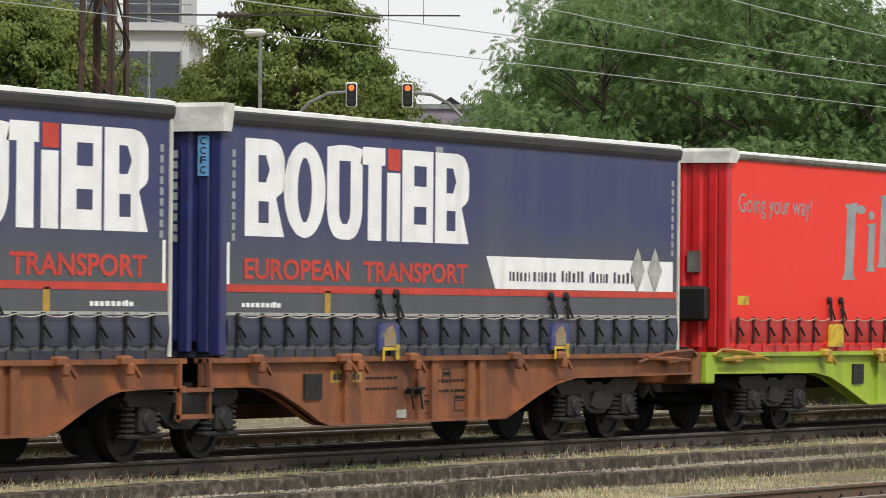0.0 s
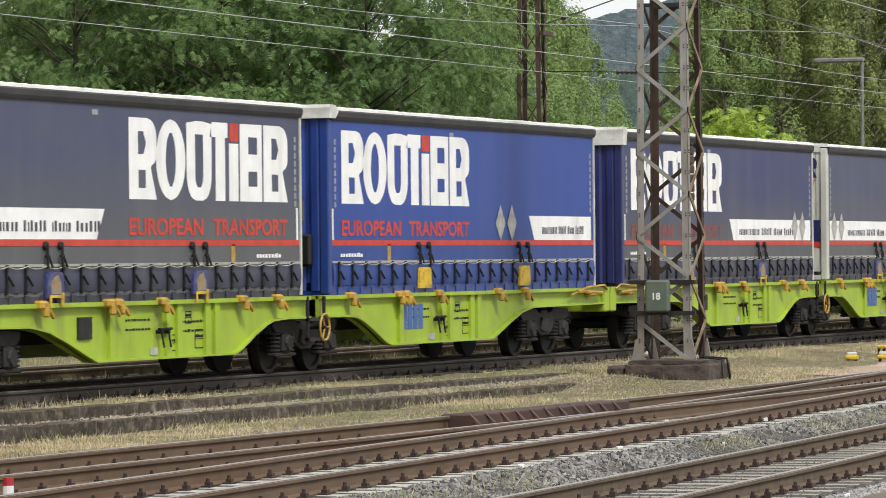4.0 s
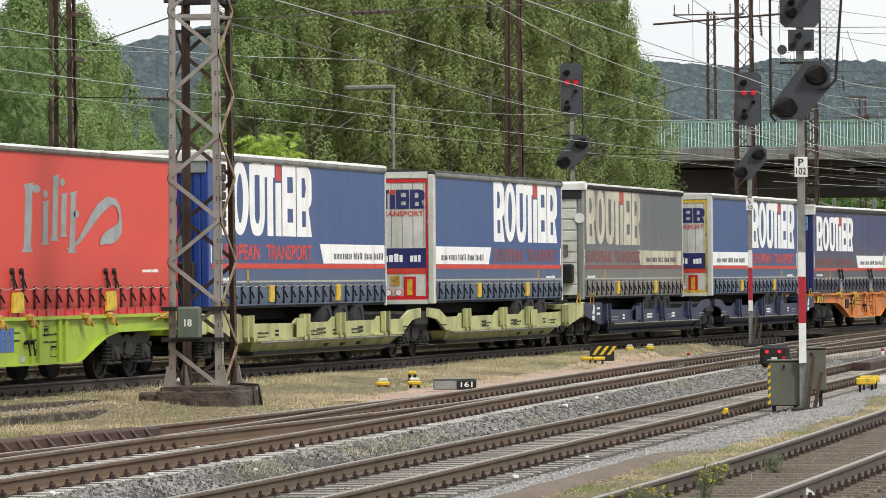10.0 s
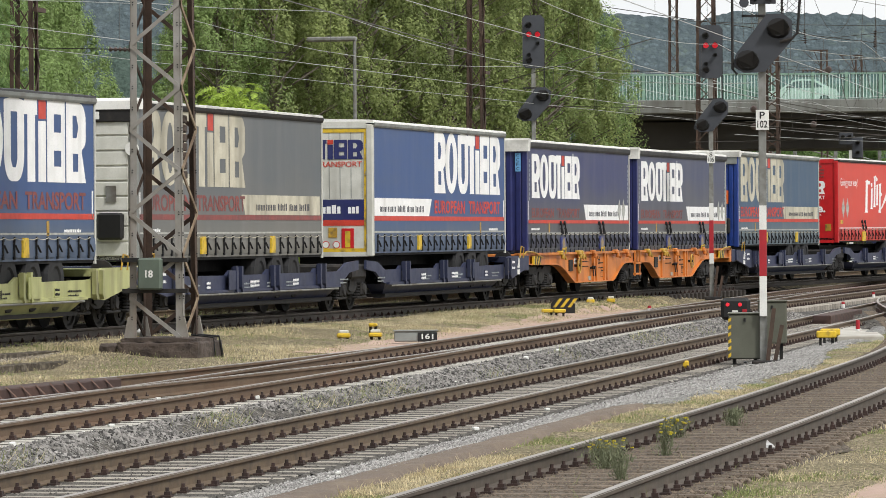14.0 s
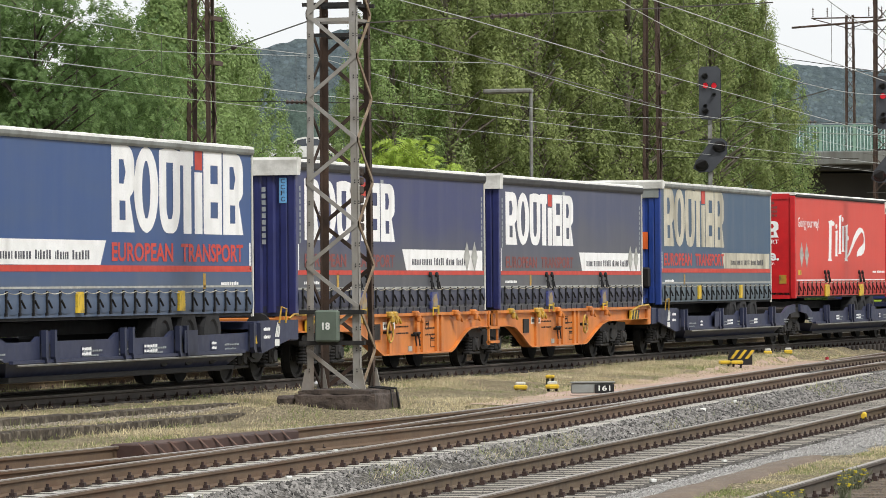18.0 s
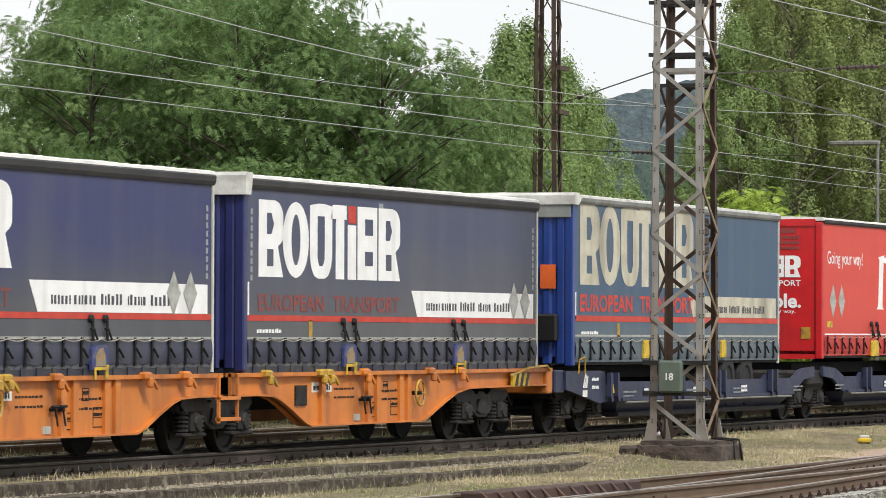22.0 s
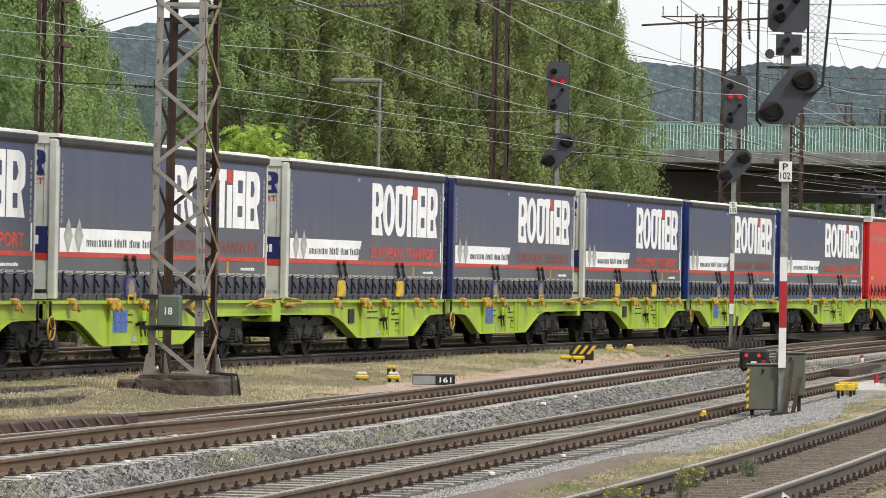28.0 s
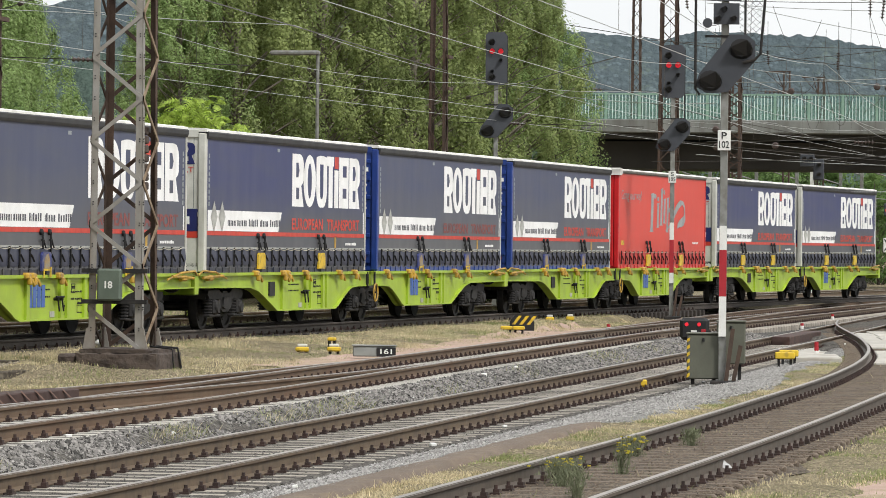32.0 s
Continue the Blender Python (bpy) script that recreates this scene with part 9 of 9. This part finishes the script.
M_slat = mat("worn_brown_slat", rgb("6b5042"), 0.7, col2=rgb("584136"))
M_kerb = mat("dark_mossy_stone", rgb("524b42"), 0.95, col2=rgb("3b352e"), dirt=rgb("8a8272"), dirt_amt=0.4, scale=4, dirt_scale=7, bump=0.03, bump_scale=18, rand=0.1, spec=0.2)


def raw_mesh(name, verts, per, material):
    me = bpy.data.meshes.new(name)
    n = len(verts) // per
    me.vertices.add(len(verts))
    me.vertices.foreach_set("co", np.asarray(verts, dtype=np.float32).ravel())
    me.loops.add(n * per)
    me.loops.foreach_set("vertex_index", np.arange(n * per))
    me.polygons.add(n)
    me.polygons.foreach_set("loop_start", np.arange(n) * per)
    me.polygons.foreach_set("loop_total", np.full(n, per))
    me.materials.append(material)
    me.update()
    me.validate()
    return me


GX, GY = np.arange(20, 216, 0.5), np.arange(0, 42, 0.25)
GZ = np.array([[ground_z(x, y) for y in GY] for x in GX])


def height(x, y):
    u, v = np.clip((x - 20) / 0.5, 0, len(GX) - 1.01), np.clip(y / 0.25, 0, len(GY) - 1.01)
    i, j = u.astype(int), v.astype(int)
    a, b = u - i, v - j
    return GZ[i, j] * (1 - a) * (1 - b) + GZ[i + 1, j] * a * (1 - b) + GZ[i, j + 1] * (1 - a) * b + GZ[i + 1, j + 1] * a * b


def line_at(pts, x):
    return np.interp(x, [p[0] for p in pts], [p[1] for p in pts])


def grass(name, label, material, g, n, x0, x1, lo, hi, tall, patch, keep=0.5):
    """Blades of grass between two lines, thick in some patches and thin in others."""
    # more blades where the ground is near
    x = x0 + (x1 - x0) * g.rand(n) ** 1.5
    a, b = lo(x), hi(x)
    y = a + (b - a) * g.rand(n)
    k = np.array([noise.noise((p * patch, q * patch * 1.6, 7.7)) for p, q in zip(x, y)])
    ok = k + g.uniform(-0.35, 0.35, n) > keep - 0.5
    # the stone edges stay bare
    ok &= ~((x < 74) & (y > 23.56) & (y < 23.8) & (g.rand(n) > np.interp(x, (45, 65), (0.15, 0.5)))) & ~((x < 75) & (y > 24.27) & (y < 24.44) & (g.rand(n) > np.interp(x, (45, 65), (0.1, 0.45))))
    x, y, k = x[ok], y[ok], k[ok]
    n = len(x)
    z = height(x, y) - 0.03
    h = tall * g.uniform(0.3, 1.2, n) * (0.75 + 0.7 * np.clip(k, -0.4, 0.8)) * np.where(g.rand(n) > 0.96, 2.2, 1.0)
    w = g.uniform(0.003, 0.008, n)
    ang = g.uniform(0, 3.1416, n)
    lx, ly = g.normal(0, 0.45, n) * h, g.normal(0, 0.45, n) * h
    dx, dy = np.cos(ang) * w, np.sin(ang) * w
    v = np.stack([np.stack([x - dx, y - dy, z], 1), np.stack([x + dx, y + dy, z], 1), np.stack([x + lx, y + ly, z + h], 1)], 1).reshape(-1, 3)
    solid(name, raw_mesh(name, v, 3, material), None, label, "grass", kind="stuff")


def stones(name, label, material, g, n, x0, x1, lo, hi, size, lift, half=True, beside=None, over=0.06):
    """Crushed stones between two lines; beside keeps them off the sleepers of one track."""
    x = x0 + (x1 - x0) * g.rand(n) ** 1.6
    if beside:
        sx = np.array(SLEEPER_X[beside])
        i = np.clip(np.searchsorted(sx, x), 1, len(sx) - 1)
        clear = np.minimum(np.abs(x - sx[i - 1]), np.abs(x - sx[i])) > 0.12
        x = x[clear | (g.rand(n) < over)]
        n = len(x)
    a, b = lo(x), hi(x)
    y = a + (b - a) * g.rand(n)
    z = height(x, y) + lift
    r = size * g.uniform(0.5, 1.25, (n, 1))
    c = np.stack([x, y, z + r[:, 0] * 0.2], 1)
    q = g.normal(size=(n, 3, 3))
    if half:
        q[:, 0, 2] *= 0.3
        q[:, 1, 2] *= 0.3
        q[:, 1] = np.cross(q[:, 1], np.array((0, 0, 1.0)))
    u = q[:, 0] / np.linalg.norm(q[:, 0], axis=1)[:, None]
    w = np.cross(u, q[:, 1]) if not half else np.cross(np.array((0, 0, 1.0)) + 0.3 * q[:, 2], u)
    w /= np.linalg.norm(w, axis=1)[:, None]
    s = np.cross(u, w)
    k = g.uniform(0.55, 1.1, (n, 6, 1))
    p = [c + u * r * k[:, 0], c - u * r * k[:, 1], c + w * r * k[:, 2], c - w * r * k[:, 3], c + s * r * k[:, 4], c - s * r * k[:, 5]]
    f = ((0, 2, 4), (2, 1, 4), (1, 3, 4), (3, 0, 4), (2, 0, 5), (1, 2, 5), (3, 1, 5), (0, 3, 5))
    P = np.stack(p, 1)
    f = f[:4] if half else f
    F = (np.array(f)[None] + (np.arange(n) * 6)[:, None, None]).reshape(-1, 3)
    me = bpy.data.meshes.new(name)
    me.vertices.add(n * 6)
    me.vertices.foreach_set("co", P.reshape(-1).astype(np.float32))
    me.loops.add(len(F) * 3)
    me.loops.foreach_set("vertex_index", F.ravel())
    me.polygons.add(len(F))
    me.polygons.foreach_set("loop_start", np.arange(len(F)) * 3)
    me.polygons.foreach_set("loop_total", np.full(len(F), 3))
    me.materials.append(material)
    me.update()
    me.validate()
    solid(name, me, None, label, "ballast", kind="stuff")


def build_cover():
    g = np.random.RandomState(4)
    dry = mat("straw_grass", rgb("d4c8a6"), 0.85, col2=rgb("bcae8a"), scale=0.8, fine=3, rand=0.4, island=True, spec=0.15, trans=0.25)
    green = mat("green_grass", rgb("929a66"), 0.8, col2=rgb("788252"), scale=0.8, fine=3, rand=0.35, island=True, spec=0.15, trans=0.25)
    l2 = lambda d: (lambda x: line_at(LINE_2, x) + d)
    l3 = lambda d: (lambda x: line_at(LINE_3, x) + d)
    l4 = lambda d: (lambda x: line_at(LINE_4, x) + d)
    tr = [(x, train_y(x)) for x in range(0, 261, 4)]
    lt = lambda d: (lambda x: line_at(tr, x) + d)
    side = lambda x: np.where(x < 78, line_at(LINE_2A, np.minimum(x, 79)) + 1.35, line_at(LINE_2, x) + 2.3)
    near = lambda x: l3(-2.35)(x) - np.interp(x, (26, 50, 58, 66, 78, 86, 112), (0.1, 0.1, 0.15, 0.3, 0.5, 0.0, -0.2))
    grass("dry_grass", "dry yellow grass beside the train's track", dry, g, 210000, 38, 135, side, lt(-0.95), 0.07, 0.35, 0.3)
    grass("green_grass", "green weeds among the dry grass", green, g, 90000, 38, 135, side, lt(-0.95), 0.075, 0.5, 0.6)
    grass("dry_grass", "dry yellow grass between the two near tracks", dry, g, 120000, 28, 110, l4(0.95), near, 0.036, 0.4, 0.3)
    grass("green_grass", "green weeds between the two near tracks", green, g, 90000, 28, 110, l4(0.95), near, 0.036, 0.5, 0.5)
    grass("green_grass", "green grass beside the siding", green, g, 80000, 30, 110, l4(-2.7), l4(-0.95), 0.036, 0.5, 0.35)
    grass("dry_grass", "dry grass beside the siding", dry, g, 40000, 30, 110, l4(-2.7), l4(-0.95), 0.036, 0.4, 0.45)
    grass("green_grass", "grass patches on the gravel path", green, g, 20000, 40, 110, l4(-6.0), l4(-2.6), 0.045, 0.5, 0.85)
    grass("green_grass", "weeds growing in the siding", green, g, 16000, 30, 110, l4(-0.9), l4(0.9), 0.08, 0.6, 0.8)
    grass("dry_grass", "dry weeds growing in the siding", dry, g, 9000, 30, 110, l4(-0.9), l4(0.9), 0.06, 0.6, 0.7)
    grass("green_grass", "weed tufts in the ballast", green, g, 46000, 34, 110, l3(1.5), l2(-1.4), 0.1, 0.3, 0.6)
    grass("dry_grass", "dry weed tufts in the ballast", dry, g, 44000, 34, 110, l3(1.5), l2(-1.4), 0.09, 0.3, 0.59)
    grass("dry_grass", "grass behind the train", dry, g, 60000, 40, 150, lt(0.9), lt(7.5), 0.14, 0.35, 0.3)
    grass("green_grass", "green grass behind the train", green, g, 70000, 40, 150, lt(0.9), lt(7.5), 0.14, 0.5, 0.3)
    for k in (0, 1):
        grass("green_grass" if k else "dry_grass", "rough grass beyond the back track", green if k else dry, g, 26000 if k else 14000, 45, 150, lambda x: 33.0 + 0 * x, lambda x: 41.5 + 0 * x, 0.2, 0.3, 0.35)
    sg = mat("grey_stone", rgb("7b7874"), 0.9, col2=rgb("605e5a"), scale=2, fine=20, rand=0.9, island=True, spec=0.25)
    sd = mat("dark_stone", rgb("63605b"), 0.9, col2=rgb("4c4945"), scale=2, fine=20, rand=0.7, island=True, spec=0.25)
    sb = mat("brown_stone", rgb("73675a"), 0.95, col2=rgb("584e43"), scale=2, fine=20, rand=0.4, island=True, spec=0.2)
    stones("ballast_stones", "loose grey ballast stones between the tracks", sg, g, 70000, 36, 125, l3(1.22), l2(-1.28), 0.042, 0.016, False)
    stones("ballast_stones", "grey ballast between the rails", sd, g, 52000, 30, 115, l3(-1.45), l3(1.2), 0.019, 0.008, beside=5, over=0.5)
    stones("ballast_stones", "grey ballast between the switch rails", sd, g, 30000, 36, 115, l2(-1.3), l2(1.4), 0.014, 0.004, beside=3)
    stones("ballast_stones", "brown stones between the siding's rails", sb, g, 60000, 30, 115, l4(-1.25), l4(1.25), 0.017, 0.018, beside=6, over=0.5)
    stones("ballast_stones", "dark stones of the diverging track", sb, g, 8000, 36, 79, lambda x: line_at(LINE_2A, x) - 1.0, lambda x: line_at(LINE_2A, x) + 1.3, 0.02, 0.01)
    pg = mat("pale_grit", rgb("a89f90"), 0.95, col2=rgb("8f8676"), scale=2, fine=20, rand=0.4, island=True, spec=0.2)
    lg = mat("light_gravel", rgb("9c9a96"), 0.9, col2=rgb("868480"), scale=2, fine=20, rand=0.5, island=True, spec=0.2)
    stones("gravel", "fine light gravel beside the middle track", lg, g, 40000, 34, 100, lambda x: l3(-2.2)(x) - np.interp(x, (26, 58, 66, 78, 86, 112), (0, 0.1, 0.6, 0.8, 0.2, 0)), l3(-1.4), 0.018, 0.015)
    stones("gravel", "pale grit on the ledge of the old platform edge", pg, g, 6000, 38, 74, lambda x: 23.74 + 0 * x, lambda x: 24.25 + 0 * x, 0.016, 0.01)
    # litter and pale stones
    r = random.Random(12)
    for i in range(44):
        x = 34 + 80 * r.random() ** 1.4
        y = along(LINE_3, x) + r.choice((r.uniform(-2.2, -0.9), r.uniform(1.0, 2.9), r.uniform(1.0, 3.4), r.uniform(1.0, 3.6)))
        s = r.uniform(0.012, 0.034)
        q = Shape().soft_box(-s * r.uniform(0.8, 1.5), s, -s, s * r.uniform(0.5, 1.2), -s * 0.4, s * r.uniform(0.4, 1.2), s * 0.2)
        solid("litter_scrap", q, M_signwhite, "small white scrap of litter on the ballast", "litter", "scraps of litter", m=Matrix.Translation((x, y, ground_z(x, y) + 0.04)) @ Matrix.Rotation(r.uniform(0, 3), 4, "Z") @ Matrix.Rotation(r.uniform(-0.4, 0.4), 4, "X"))
    bag = Shape()
    n = 9
    for j in range(6):
        rr = (0.02, 0.12, 0.17, 0.15, 0.09, 0.03)[j]
        bag.v += [(rr * (1 + 0.25 * math.sin(i * 2.3 + j)) * math.cos(6.283 * i / n), rr * (1 + 0.25 * math.cos(i * 1.7 + j)) * math.sin(6.283 * i / n), 0.045 * j) for i in range(n)]
    bag.f = [(j * n + i, j * n + (i + 1) % n, (j + 1) * n + (i + 1) % n, (j + 1) * n + i) for j in range(5) for i in range(n)]
    me = bag.mesh("plastic_bag", mat("crumpled_white_plastic", rgb("c2c2c0"), 0.4, col2=rgb("a2a2a0"), scale=12))
    for x, y in ((47.0, 7.85), (84.5, 25.7)):
        solid("plastic_bag", me, None, "crumpled white plastic bag lying by the rail", "litter", "plastic bags", m=Matrix.Translation((x, y, ground_z(x, y) + 0.01)) @ Matrix.Scale(0.6, 4))
    # tall weeds with yellow flowers in the siding
    wm = mat("weed_green", rgb("7b8164"), 0.75, col2=rgb("686c52"), rand=0.25, island=True, trans=0.3)
    fm = mat("yellow_blossom", rgb("e0cf3a"), 0.6)
    for k, (x, y, hh, wd) in enumerate(((43.4, 8.7, 0.27, 0.28), (43.9, 8.85, 0.22, 0.2), (46.0, 8.66, 0.3, 0.13), (50.0, 9.3, 0.22, 0.2), (41.4, 8.2, 0.24, 0.12), (53.0, 9.2, 0.2, 0.16))):
        t = thing("weed_clump", "grey-green weed clump with small yellow flowers", "weed", Matrix.Translation((x, y, ground_z(x, y))), "weed clumps")
        rr = np.random.RandomState(k)
        n = int(900 * wd / 0.3)
        p = np.stack([rr.normal(0, wd * 0.5, n), rr.normal(0, wd * 0.35, n), hh * rr.rand(n) ** 0.8], 1)
        d = rr.normal(size=(n, 3)) * 0.022 + np.array((0, 0, 0.04))
        e = rr.normal(size=(n, 3)) * 0.0035
        v = np.stack([p - e, p + e, p + d], 1).reshape(-1, 3)
        part("leaves", raw_mesh("leaves", v, 3, wm), None, t)
        for i in range(10):
            a, b = rr.normal(0, wd * 0.25), rr.normal(0, wd * 0.2)
            part("stem", Shape().rod((a * 0.5, b * 0.5, 0), (a * 1.6, b * 1.6, hh * rr.uniform(0.6, 1.1)), 0.006, 4), wm, t)
        if k < 4:
            fl = Shape()
            for i in range(18):
                c = (rr.normal(0, wd * 0.5), rr.normal(0, wd * 0.35), hh * rr.uniform(0.75, 1.1))
                fl.rod(c, (c[0], c[1], c[2] + 0.012), 0.014, 6, 0.02)
            part("blossoms", fl, fm, t, "small yellow blossoms")


build_trackside()
build_cover()


def motions():
    times = [0.5 * i for i in range(65)]
    for ob, q, length in MOVERS:
        walk(ob, [(t, on_track(q, length, t)) for t in times])
    # two cars cross the bridge, one after the other
    for (ob, bridge), (y0, t0) in zip(CARS, ((-0.65, 10.4), (-3.25, 13.6))):
        walk(ob, [(t, bridge @ Matrix.Translation((3.0, min(62.0, max(-52.0, y0 + 8.7 * (t - t0))), 8.0))) for t in times])
    # every wheel rolls on its rail
    steps = [i / 15 for i in range(481)]
    turns = [(t, Matrix.Rotation(-run(t) / 0.46 % 6.283185307, 4, "Y")) for t in steps]
    for w, x in WHEELS:
        here = Matrix.Translation((x, 0, 0.46))
        walk(w, [(t, here @ r) for t, r in turns])


motions()
